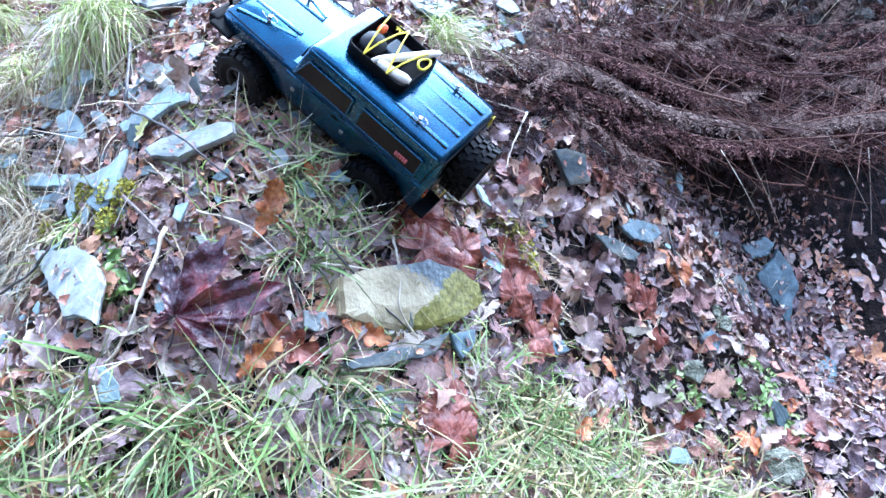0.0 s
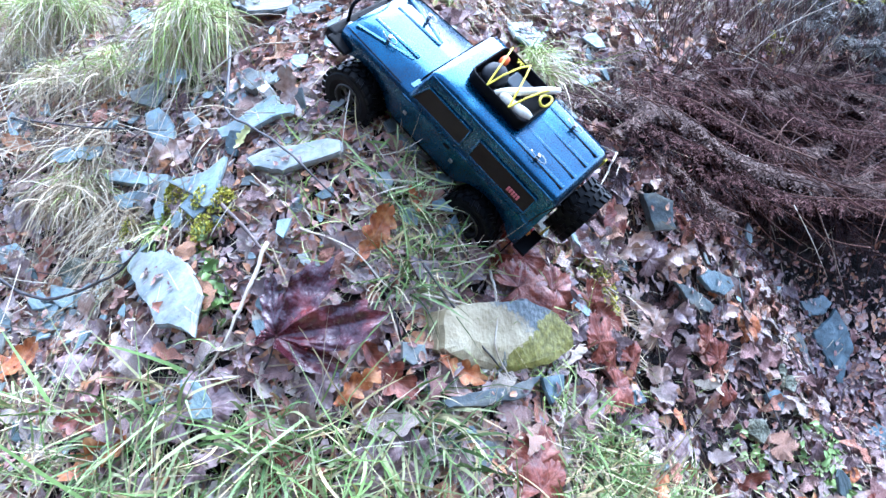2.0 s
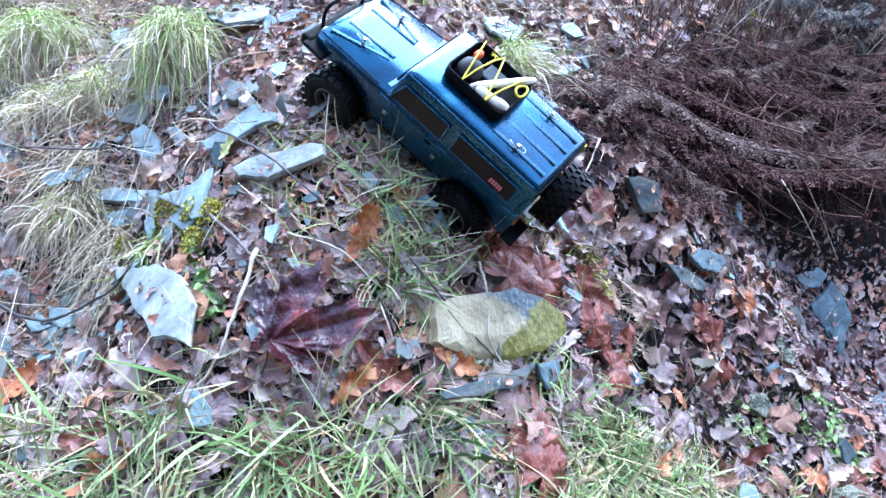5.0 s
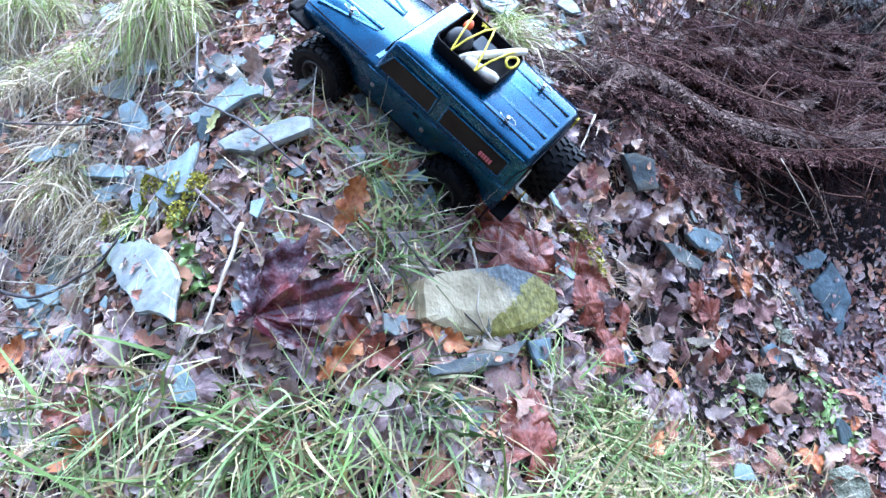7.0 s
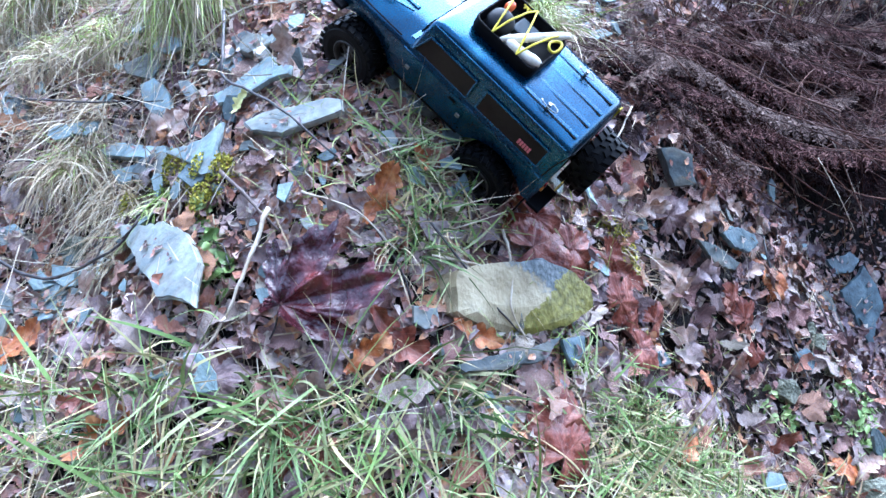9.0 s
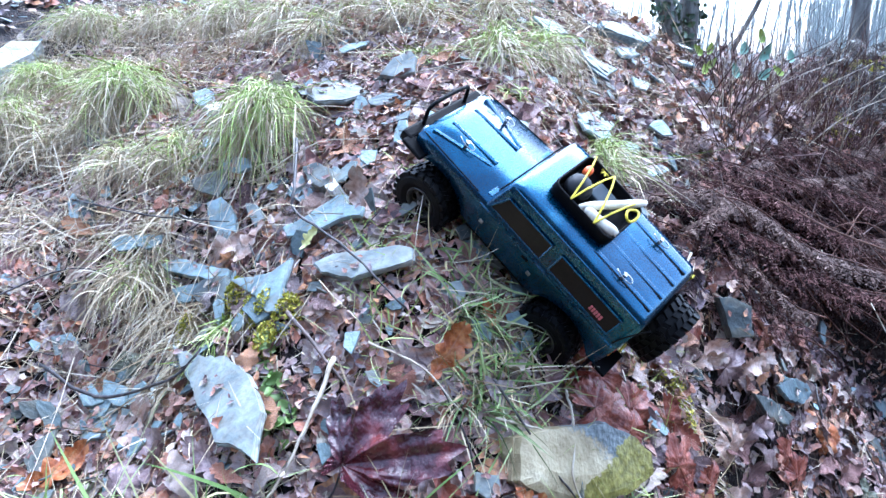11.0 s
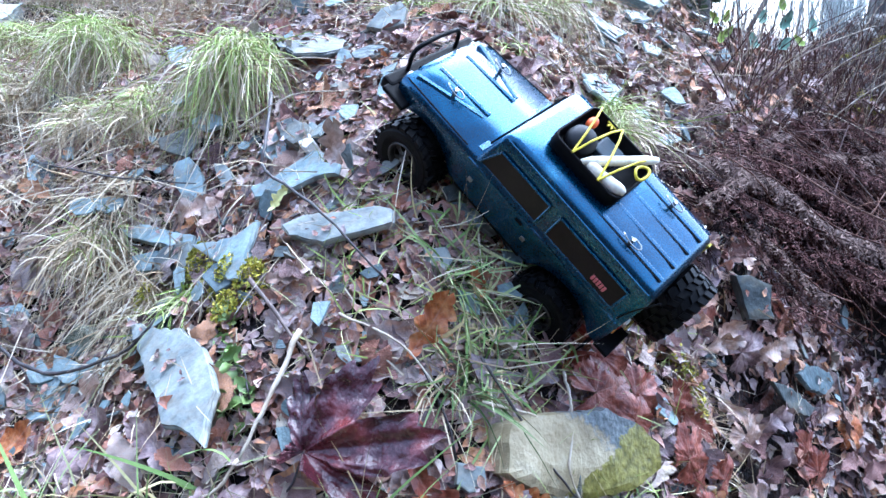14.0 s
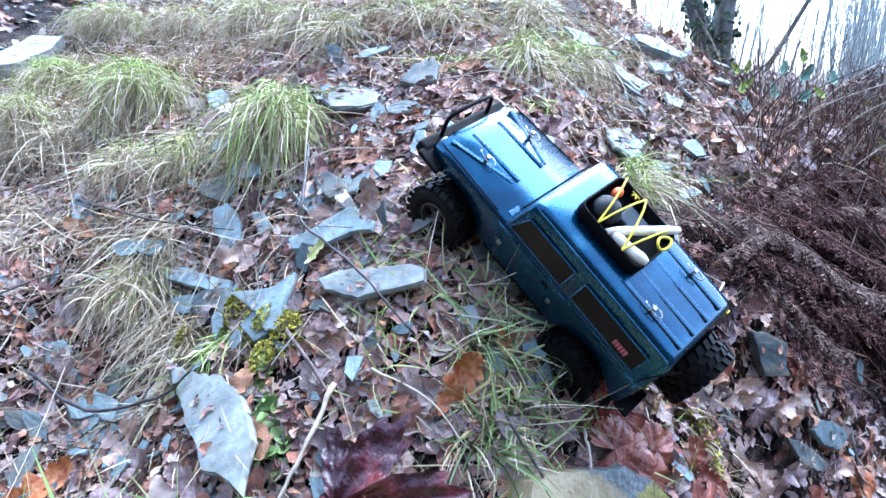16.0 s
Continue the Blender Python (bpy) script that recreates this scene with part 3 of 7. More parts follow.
slab(-1.029, 2.025, [(-0.001, -0.025), (0.03, -0.059), (0.051, -0.044), (0.049, 0.005), (0.017, 0.04), (-0.021, 0.034)], 0.016, 0.035, BLUE_SLATE, "round blue slate on the upper bank", (10, 0))
slab(-0.96, 1.919, [(0.027, -0.061), (0.054, -0.074), (0.056, -0.045), (0.023, -0.0), (-0.001, -0.017)], 0.03, 0.035, WHITE_STONE, "small white stone beside a blue slate")
slab(-0.959, 1.892, [(0.004, -0.028), (0.049, -0.03), (0.03, 0.011), (-0.025, 0.021)], 0.014, 0.025, BLUE_SLATE, "thin blue slate below a white stone")
slab(-0.487, 1.848, [(-0.004, -0.035), (0.037, -0.026), (0.046, 0.012), (0.033, 0.035), (-0.008, 0.021), (-0.042, -0.02)], 0.02, 0.045, PALE_SLATE, "pale pointed slate standing out of the upper bank", (30, 0))
slab(0.124, 2.666, [(-0.092, -0.145), (-0.031, -0.109), (0.061, -0.036), (0.079, 0.032), (-0.061, -0.031), (-0.109, -0.115)], 0.03, 0.035, SLATE, "long slate splinter on the skyline of the bank")
slab(-0.124, 2.354, [(-0.013, -0.135), (0.033, 0.008), (-0.014, 0.032), (-0.077, -0.11)], 0.014, 0.03, SLATE, "blue slate beside a tussock high on the bank")
slab(0.014, 2.348, [(-0.054, -0.057), (0.014, -0.065), (0.041, 0.027), (-0.017, -0.0), (-0.083, -0.015)], 0.014, 0.03, BLUE_SLATE, "long blue slate on tan leaves high on the bank")
slab(0.121, 2.542, [(-0.031, -0.083), (0.012, 0.016), (-0.005, 0.036), (-0.055, -0.057)], 0.012, 0.03, BLUE_SLATE, "small blue slate high on the bank")
slab(0.148, 2.397, [(-0.036, -0.056), (0.003, -0.029), (0.005, 0.024), (-0.054, -0.011)], 0.012, 0.03, BLUE_SLATE, "broken blue slate below another on the bank")
slab(-0.027, 2.015, [(-0.049, -0.145), (0.009, -0.007), (0.011, 0.08), (-0.076, -0.121)], 0.012, 0.03, BLUE_SLATE, "long blue slate beside dry leaves")
slab(0.055, 2.042, [(-0.037, -0.096), (0.02, 0.035), (-0.013, 0.026), (-0.078, -0.098)], 0.012, 0.03, SLATE, "dull blue slate near the lime tuft")
# two added dark slabs that stand in for shade under overhanging tufts
slab(-0.653, 1.864, [(-0.007, -0.138), (0.06, -0.126), (0.107, -0.068), (0.04, 0.019), (-0.029, 0.04), (-0.056, -0.058)], 0.02, 0.02, DARK_SLATE, "dark slab put in for the overhang's shade below the straw", (-5, 0))
slab(-1.355, 2.001, [(0.038, -0.044), (0.096, -0.051), (0.087, 0.004), (0.036, 0.035), (-0.008, 0.016)], 0.02, 0.02, DARK_SLATE, "dark slab put in for the shade below a straw tuft", (-5, 0))
slab(-2.095, 2.796, [(0.105, -0.17), (0.117, 0.006), (0.075, 0.141), (-0.017, 0.103), (-0.008, -0.156), (0.05, -0.236)], 0.06, 0.05, PALE_SLATE, "big grey slate plank high on the bank", (-4, 0))
slab(-0.85, 1.763, [(0.02, -0.036), (0.062, -0.077), (0.058, -0.031), (0.009, 0.018)], 0.012, 0.03, BLUE_SLATE, "small blue slate beside a lime tuft")
slab(0.162, 2.089, [(-0.026, -0.046), (0.004, 0.01), (-0.025, 0.004), (-0.047, -0.034)], 0.012, 0.03, BLUE_SLATE, "small blue slate flake on the upper bank")
slab(-0.013, 2.05, [(-0.052, -0.131), (0.008, -0.071), (0.029, 0.033), (-0.029, 0.022), (-0.074, -0.096)], 0.014, 0.03, BLUE_SLATE, "blue slate shelf on the upper bank")


# ---- radio-controlled truck: x ahead, y to its left, z up, on its wheels ----
PAINT = surface("blue_metallic_paint", [(0.2, (0.0016, 0.0338, 0.0775)), (0.5, (0.0032, 0.0498, 0.1081)), (0.75, (0.0072, 0.0697, 0.1377)), (0.9, (0.032, 0.1223, 0.1938))], (0.2, 0.36), 14.0, 380.0, 0.5, 0.08, 0.0006, 0.88, 0.5, 0.6, 0.3, False)
BLACK = plain("black_plastic", (0.004, 0.004, 0.005), 0.5, spec=0.06)
RUBBER = surface("wet_tyre_rubber", [(0.2, (0.0024, 0.0024, 0.0028)), (0.6, (0.0048, 0.0048, 0.0052)), (0.9, (0.012, 0.0112, 0.0104))], (0.3, 0.6), 40.0, 200.0, 0.5, 0.4, 0.001, chance=False, spec=0.09)
GLASS = plain("smoked_window", (0.016, 0.011, 0.009), 0.2, spec=0.12, bump=0.0)
STEEL = plain("dull_steel", (0.42, 0.42, 0.40), 0.35, 1.0)
RIM = plain("grey_rim", (0.06, 0.056, 0.052), 0.45, 0.7)
WHITE = plain("white_cloth", (0.80, 0.75, 0.62), 0.85)
YELLOW = plain("yellow_cord", (0.62, 0.52, 0.02), 0.65)
RED = plain("red_lamp", (0.75, 0.02, 0.02), 0.3, glow=2.2)
DIM_RED = plain("dark_red_lens", (0.25, 0.012, 0.012), 0.25)
AMBER = plain("amber_lens", (0.60, 0.20, 0.02), 0.3)
ORANGE_TOY = plain("orange_plastic", (0.80, 0.13, 0.02), 0.45)
PINK = plain("faded_red_sticker", (0.55, 0.13, 0.13), 0.5)
PLATE = plain("yellow_number_plate", (0.75, 0.55, 0.05), 0.45)

XR, XT, XW, XF = -0.243, 0.052, 0.068, 0.235
ZROOF, ZHOOD, ZSILL = 0.235, 0.172, 0.098
AXLE, TYRE = 0.156, 0.0595


def loft(sections, name, material, parent, label=""):
    bm = bmesh.new()
    rows = [[bm.verts.new(p) for p in s] for s in sections]
    n = len(rows[0])
    for a, b in zip(rows, rows[1:]):
        for k in range(n - 1):
            bm.faces.new((a[k], a[k + 1], b[k + 1], b[k]))
    bm.faces.new(rows[0])
    bm.faces.new(rows[-1][::-1])
    return part(name, bm, material, parent, label, True)


def arch(x, low):
    for c in (-AXLE, AXLE):
        d = 0.079**2 - (x - c) ** 2
        if d > 0:
            low = max(low, TYRE + math.sqrt(d) * 0.92)
    return min(low, 0.150)


def build_truck():
    truck = new("toy_truck")
    tagged(truck, "muddy metallic blue radio-controlled off-road truck climbing the bank", "toy truck")
    # lower body with its wheel arches and bonnet
    stations = sorted({round(XR + k * (XF - XR) / 56, 4) for k in range(57)} | {round(c + d, 4) for c in (-AXLE, AXLE) for d in (-0.0789, 0.0789)})
    secs = []
    for x in stations:
        z0 = arch(x, ZSILL)
        nose = max(0, (x - 0.2) / 0.035) ** 2
        top = ZHOOD - 0.006 * nose - 0.010 * max(0, (x - XW) / 0.15)
        w = 0.103 - 0.006 * nose - 0.007 * max(0, (x - XW) / 0.15)
        belt = min(0.158, top - 0.012)
        half = [(x, w - 0.002, z0), (x, w, (z0 + belt) / 2), (x, w, belt), (x, w - 0.002, top - 0.006), (x, w - 0.007, top - 0.001), (x, w * 0.62, top), (x, w * 0.58, top + 0.003), (x, w * 0.2, top + 0.004)]
        secs.append(half + [(a, -b, c) for a, b, c in half[::-1]])
    loft(secs, "body", PAINT, truck, "metallic blue lower body with bonnet and wheel arches")
    # cab: leaning windscreen, rounded roof
    secs = []
    for x, zt in ((XR, 0.221), (XR + 0.004, 0.229), (XR + 0.012, 0.2335), (XR + 0.03, ZROOF), (-0.1, ZROOF + 0.001), (0.0, ZROOF), (XT - 0.012, ZROOF - 0.001), (XT, 0.231), (XT + 0.004, 0.226), (XW - 0.002, ZHOOD - 0.004)):
        k = (zt - 0.165) / (ZROOF - 0.165)
        w1 = 0.101 - 0.014 * k
        half = [(x, 0.101, 0.160), (x, 0.101 - 0.011 * k, 0.160 + (zt - 0.160) * 0.72), (x, w1 - 0.001, zt - 0.008 * k), (x, w1 - 0.004, zt - 0.0025 * k), (x, w1 - 0.011, zt), (x, w1 * 0.45, zt + 0.0012)]
        secs.append(half + [(a, -b, c) for a, b, c in half[::-1]])
    loft(secs, "cab", PAINT, truck, "metallic blue hard top cab")
    # windows: smoked panes in thin blue frames, on both sides
    for s in (1, -1):
        for x0, x1 in ((-0.058, 0.058), (-0.215, -0.080)):
            z0, z1 = 0.173, 0.209
            y0, y1 = 0.1005, 0.0925
            slant = 0.016 if x1 > 0 else 0.0
            bm = bmesh.new()
            vs = [bm.verts.new((x, s * y, z)) for x, y, z in ((x0, y0, z0), (x1, y0, z0), (x1 - slant, y1, z1), (x0, y1, z1))]
            f = bm.faces.new(vs)
            ext = bmesh.ops.extrude_face_region(bm, geom=[f])
            bmesh.ops.translate(bm, verts=[v for v in ext["geom"] if isinstance(v, bmesh.types.BMVert)], vec=(0, s * 0.0022, 0))
            pane = part("side_window", bm, GLASS, truck, "smoked brown side window")
            for a, b in (((x0, y0, z0), (x1, y0, z0)), ((x0, y1, z1), (x1 - slant, y1, z1)), ((x0, y0, z0), (x0, y1, z1)), ((x1, y0, z0), (x1 - slant, y1, z1))):
                part("window_frame", tube([(a[0], s * (a[1] + 0.002), a[2]), (b[0], s * (b[1] + 0.002), b[2])], 0.0017, 6), PAINT, pane)
        # sticker bars behind the rear side window, and a pale scratch
        for k in range(5):
            part("sticker_bar", block((-0.192 + k * 0.0055, s * 0.0992 - 0.001, 0.181), (-0.188 + k * 0.0055, s * 0.0992 + 0.0025, 0.190), 0.0003), PINK, truck, "faded red sticker lettering as bars")
        part("waist_rib", tube([(XR + 0.006, s * 0.103, 0.160), (0.075, s * 0.103, 0.160)], 0.0022, 6), PAINT, truck)
        part("sill_rail", block((-0.075, s * 0.092 - 0.006, 0.088), (0.075, s * 0.092 + 0.006, 0.099), 0.003), BLACK, truck, "black side rail")
        part("door_handle", block((-0.048, s * 0.1035 - 0.002, 0.148), (-0.034, s * 0.1035 + 0.002, 0.152), 0.001), BLACK, truck)
        for hx in (0.050, -0.066):
            part("hinge_cap", block((hx, s * 0.1035 - 0.0015, 0.128), (hx + 0.008, s * 0.1035 + 0.002, 0.135), 0.001), STEEL, truck, "small grey hinge cap")
        part("gutter", tube([(XR + 0.01, s * 0.0885, 0.2285), (XT - 0.004, s * 0.0885, 0.2285)], 0.0016, 6), PAINT, truck)
    # windscreen and wiper strip
    def sloped(y0, y1, k0, k1, out):
        a, b = Vector((XT + 0.0055, 0, 0.224)), Vector((XW + 0.001, 0, 0.176))
        nrm = Vector((0.85, 0, 0.52)) * out
        bm = bmesh.new()
        vs = [bm.verts.new(a.lerp(b, k) + nrm + Vector((0, y, 0))) for k, y in ((k0, y0), (k0, y1), (k1, y1 * 1.06), (k1, y0 * 1.06))]
        f = bm.faces.new(vs)
        ext = bmesh.ops.extrude_face_region(bm, geom=[f])
        bmesh.ops.translate(bm, verts=[v for v in ext["geom"] if isinstance(v, bmesh.types.BMVert)], vec=-nrm * 0.8)
        return bm
    part("windscreen", sloped(-0.078, 0.078, 0.22, 0.70, 0.003), plain("dark_windscreen", (0.010, 0.014, 0.018), 0.8, spec=0.05), truck, "narrow smoked windscreen")
    part("scuttle", block((XW + 0.001, -0.086, ZHOOD - 0.004), (XW + 0.010, 0.086, ZHOOD + 0.0005), 0.0008), PAINT, truck, "blue vent strip below the windscreen")
    # bonnet ribs and roof ribs
    for s in (1, -1):
        part("bonnet_rib", tube([(0.222, s * 0.072, 0.1585), (0.112, s * 0.040, ZHOOD - 0.0032)], 0.0060, 10), PAINT, truck)
        part("bonnet_rib", tube([(0.215, s * 0.030, 0.1615), (0.110, s * 0.030, ZHOOD - 0.0012)], 0.0060, 10), PAINT, truck)
        part("wing_seam", tube([(0.228, s * 0.0885, 0.160), (0.09, s * 0.0965, ZHOOD - 0.003)], 0.0013, 6), BLACK, truck)
    for y in (-0.057, -0.020, 0.020, 0.057):
        part("roof_rib", block((XR + 0.012, y - 0.0035, ZROOF - 0.001), (-0.105, y + 0.0035, ZROOF + 0.0022), 0.0010), PAINT, truck)
        part("roof_groove", block((XR + 0.013, y + 0.0042, ZROOF - 0.001), (-0.106, y + 0.0060, ZROOF + 0.0017), 0.0004), BLACK, truck, "thin dark line in a roof groove")
    # body clips: bent wire pins on posts
    for x, y, z in ((0.165, 0.055, ZHOOD), (0.165, -0.055, ZHOOD), (-0.165, 0.058, ZROOF), (-0.165, -0.058, ZROOF)):
        pts = [(x + 0.016 * math.cos(a) * (1.0 if a < 5 else 0.4), y + 0.006 * math.sin(a), z + 0.010 + 0.001 * math.sin(2 * a)) for a in np.linspace(0.2, 5.6, 14)]
        clip = part("body_clip", tube(pts, 0.0012, 6), STEEL, truck, "bent steel body clip")
        part("post", tube([(x, y, z - 0.002), (x, y, z + 0.013)], 0.0032, 8), STEEL, clip)
    # roof tray with its load
    tray = new("roof_tray")
    tray.parent = truck
    tagged(tray, "shallow black roof tray with strapped camping load")
    tx0, tx1, ty0, ty1 = -0.112, 0.016, -0.062, 0.048
    z0 = ZROOF + 0.002

    def ring(inset, z, r):
        pts = []
        for cx, cy, a0 in ((tx1 - r, ty1 - r, 0), (tx0 + r, ty1 - r, 90), (tx0 + r, ty0 + r, 180), (tx1 - r, ty0 + r, 270)):
            for q in range(6):
                a = radians(a0 + 18 * q)
                pts.append((cx + (r - inset) * math.cos(a), cy + (r - inset) * math.sin(a), z))
        return pts
    bm = bmesh.new()
    rows = [[bm.verts.new(p) for p in ring(i, z, 0.016)] for i, z in ((0.002, z0), (0.0, z0 + 0.004), (0.0, z0 + 0.022), (0.0012, z0 + 0.0232), (0.0032, z0 + 0.0232), (0.004, z0 + 0.022), (0.0055, z0 + 0.004), (0.0075, z0 + 0.0025))]
    for p, q in zip(rows, rows[1:]):
        for k in range(len(p)):
            bm.faces.new((p[k], p[(k + 1) % len(p)], q[(k + 1) % len(p)], q[k]))
    bm.faces.new(rows[-1])
    bm.faces.new(rows[0][::-1])
    part("tray_pan", bm, BLACK, tray, "black plastic pan with rounded corners", True)

    def spot(u, v, h):
        """A place in the tray: u from its left to its right edge, v from front to back."""
        return Vector((tx1 + (tx0 - tx1) * v, ty1 + (ty0 - ty1) * u, z0 + h))
    bm = bmesh.new()
    bmesh.ops.create_uvsphere(bm, u_segments=24, v_segments=14, radius=0.023)
    for v in bm.verts:
        v.co = spot(0.36, 0.24, 0.016) + Vector((v.co.x, v.co.y * 1.1, v.co.z * 0.8)) + 0.0012 * Vector(noise.noise_vector(v.co * 70))
    part("black_bag", bm, plain("grey_black_bag", (0.02, 0.021, 0.024), 0.6, spec=0.2), tray, "rounded charcoal bag", True)
    bm = bmesh.new()
    bmesh.ops.create_uvsphere(bm, u_segments=14, v_segments=10, radius=0.009)
    for v in bm.verts:
        v.co = spot(0.72, 0.15, 0.018) + Vector((v.co.x * 0.9, v.co.y * 1.4, v.co.z))
    part("orange_can", bm, ORANGE_TOY, tray, "small orange can", True)
    lo, hi = spot(0.80, 0.66, 0.003), spot(0.46, 0.36, 0.016)
    part("dark_box", block(tuple(min(p, q) for p, q in zip(lo, hi)), tuple(max(p, q) for p, q in zip(lo, hi)), 0.003), plain("slate_blue_box", (0.03, 0.045, 0.06), 0.5, spec=0.2), tray, "small slate-blue box")
    for k, (p, q, r) in enumerate(((spot(0.03, 0.44, 0.022), spot(1.08, 0.92, 0.026), 0.0072), (spot(0.10, 0.50, 0.020), spot(0.20, 0.98, 0.022), 0.0098))):
        path = [p.lerp(q, t) + Vector((0.0012 * math.sin(5 * t + k), 0, 0.001 * math.cos(7 * t))) for t in np.linspace(0, 1, 9)]
        part("white_roll", tube(path, [r * f for f in (0.62, 0.92, 1.0, 0.95, 1.02, 0.96, 1.0, 0.9, 0.6)], 14), WHITE, tray, "dirty cream rolled cloth", True)
    ends = [spot(1.0, 0.08, 0.025), spot(0.0, 0.30, 0.025), spot(1.0, 0.42, 0.025), spot(0.0, 0.70, 0.025), spot(1.0, 0.88, 0.025)]
    for k, (p, q) in enumerate(zip(ends, ends[1:])):
        over = [p, p.lerp(q, 0.3) + Vector((0, 0, 0.010)), p.lerp(q, 0.7) + Vector((0, 0, 0.010)), q]
        part("yellow_cord", tube(over, 0.0017, 8), YELLOW, tray, "taut yellow elastic cord")
    c = spot(0.60, 0.93, 0.034)
    part("cord_loop", tube([c + Vector((0.009 * math.cos(a), 0.015 * math.sin(a), 0.002 * math.sin(2 * a))) for a in np.linspace(0, 2 * math.pi, 22)[:-1]], 0.0022, 8, True), YELLOW, tray, "loop of yellow cord")
    c = spot(0.96, 0.30, 0.020)
    for k in range(3):
        a = k * 1.05
        d = Vector((0.008 * math.cos(a), 0.008 * math.sin(a), 0))
        part("knot", tube([c - d, c + d], 0.0016, 6), YELLOW, tray)
    # wheels
    wheel_meshes = {}

    def wheel(name, m, parent, label=""):
        holder = new(name)
        holder.parent = parent
        holder.matrix_local = m
        if label:
            tagged(holder, label)
        if not wheel_meshes:
            prof = [(0.030, -0.021), (0.040, -0.0245), (0.050, -0.0245), (0.0545, -0.0215), (0.0560, -0.012), (0.0563, 0), (0.0560, 0.012), (0.0545, 0.0215), (0.050, 0.0245), (0.040, 0.0245), (0.030, 0.021), (0.028, 0)]
            bm = lathe(prof, 44)
            n = 22
            for row, (y0, y1, off) in enumerate(((-0.0245, -0.012, 0.0), (-0.0105, -0.001, 0.5), (0.001, 0.0105, 0.0), (0.012, 0.0245, 0.5))):
                for k in range(n):
                    a = 2 * math.pi * (k + off) / n
                    r0, r1 = 0.053, TYRE + 0.0008 * math.sin(k * 3.1 + row)
                    wd = 0.0055 if row in (0, 3) else 0.0048
                    twist = 0.0022 * (1 if row % 2 else -1)
                    vs = []
                    for r, sc in ((r0, 1.12), (r1, 0.9)):
                        for y, tw in ((y0, -twist), (y1, twist)):
                            for t in (-wd, wd):
                                vs.append(bm.verts.new((r * math.cos(a) - (t * sc + tw) * math.sin(a), y, r * math.sin(a) + (t * sc + tw) * math.cos(a))))
                    for q in ((4, 5, 7, 6), (0, 1, 5, 4), (2, 6, 7, 3), (0, 4, 6, 2), (1, 3, 7, 5)):
                        bm.faces.new([vs[i] for i in q])
            wheel_meshes["tyre"] = part("tyre", bm, RUBBER).data
            bm = lathe([(0.0295, -0.020), (0.0295, 0.021), (0.0265, 0.0225), (0.0245, 0.019), (0.0235, 0.008), (0.0235, -0.018)], 36)
            wheel_meshes["rim"] = part("rim", bm, RIM, smooth=True).data
            bm = bmesh.new()
            ring_o = [bm.verts.new((0.0240 * math.cos(a), 0.012, 0.0240 * math.sin(a))) for a in np.linspace(0, 2 * math.pi, 61)[:-1]]
            ring_i = [bm.verts.new((0.0075 * math.cos(a), 0.016, 0.0075 * math.sin(a))) for a in np.linspace(0, 2 * math.pi, 61)[:-1]]
            ring_m = [bm.verts.new(((0.0165 if (k // 6) % 2 else 0.0212) * math.cos(2 * math.pi * k / 60), 0.013, (0.0165 if (k // 6) % 2 else 0.0212) * math.sin(2 * math.pi * k / 60))) for k in range(60)]
            ring_n = [bm.verts.new(((0.0160 if (k // 6) % 2 else 0.0112) * math.cos(2 * math.pi * k / 60), 0.014, (0.0160 if (k // 6) % 2 else 0.0112) * math.sin(2 * math.pi * k / 60))) for k in range(60)]
            for k in range(60):
                j = (k + 1) % 60
                bm.faces.new((ring_o[k], ring_o[j], ring_m[j], ring_m[k]))
                if (k // 6) % 2:
                    bm.faces.new((ring_m[k], ring_m[j], ring_n[j], ring_n[k]))
                bm.faces.new((ring_n[k], ring_n[j], ring_i[j], ring_i[k]))
            bm.faces.new(ring_i)
            wheel_meshes["disc"] = part("spoked_disc", bm, RIM).data
            wheel_meshes["nut"] = part("hub_nut", tube([(0, 0.014, 0), (0, 0.0215, 0)], 0.0045, 6), STEEL).data
            # black disc behind the spokes, in place of the shade inside the rim
            wheel_meshes["back"] = part("inner_shadow_disc", tube([(0, -0.004, 0), (0, 0.002, 0)], 0.0235, 30), BLACK).data
            for ob in [o for o in scene.objects if o.data in wheel_meshes.values()]:
                bpy.data.objects.remove(ob)
        for key, nm in (("tyre", "tyre"), ("rim", "rim"), ("disc", "wheel_disc"), ("nut", "hub_nut"), ("back", "brake_plate")):
            o = new(nm, wheel_meshes[key])
            o.parent = holder
        return holder
    for x in (AXLE, -AXLE):
        for s in (1, -1):
            wheel("wheel", pose(x, s * 0.100, TYRE, 0, 17 * x * 40, 0 if s > 0 else 180), truck, "wet black knobbly tyre on a grey rim")
    wheel("spare_wheel", pose(XR - 0.030, -0.006, 0.163, 0, 30, 90), truck, "spare wheel on the tailgate with grey six-hole rim")
    part("spare_mount", block((XR - 0.022, -0.022, 0.145), (XR, 0.012, 0.18), 0.003), BLACK, truck)
    # underside
    part("chassis_rail", block((-0.22, 0.026, 0.075), (0.22, 0.036, 0.098), 0.002), BLACK, truck)
    part("chassis_rail", block((-0.22, -0.036, 0.075), (0.22, -0.026, 0.098), 0.002), BLACK, truck)
    part("gearbox", block((-0.05, -0.03, 0.066), (0.05, 0.03, 0.12), 0.006), BLACK, truck)
    part("inner_floor", block((-0.225, -0.094, 0.148), (0.215, 0.094, 0.156), 0.001), BLACK, truck)
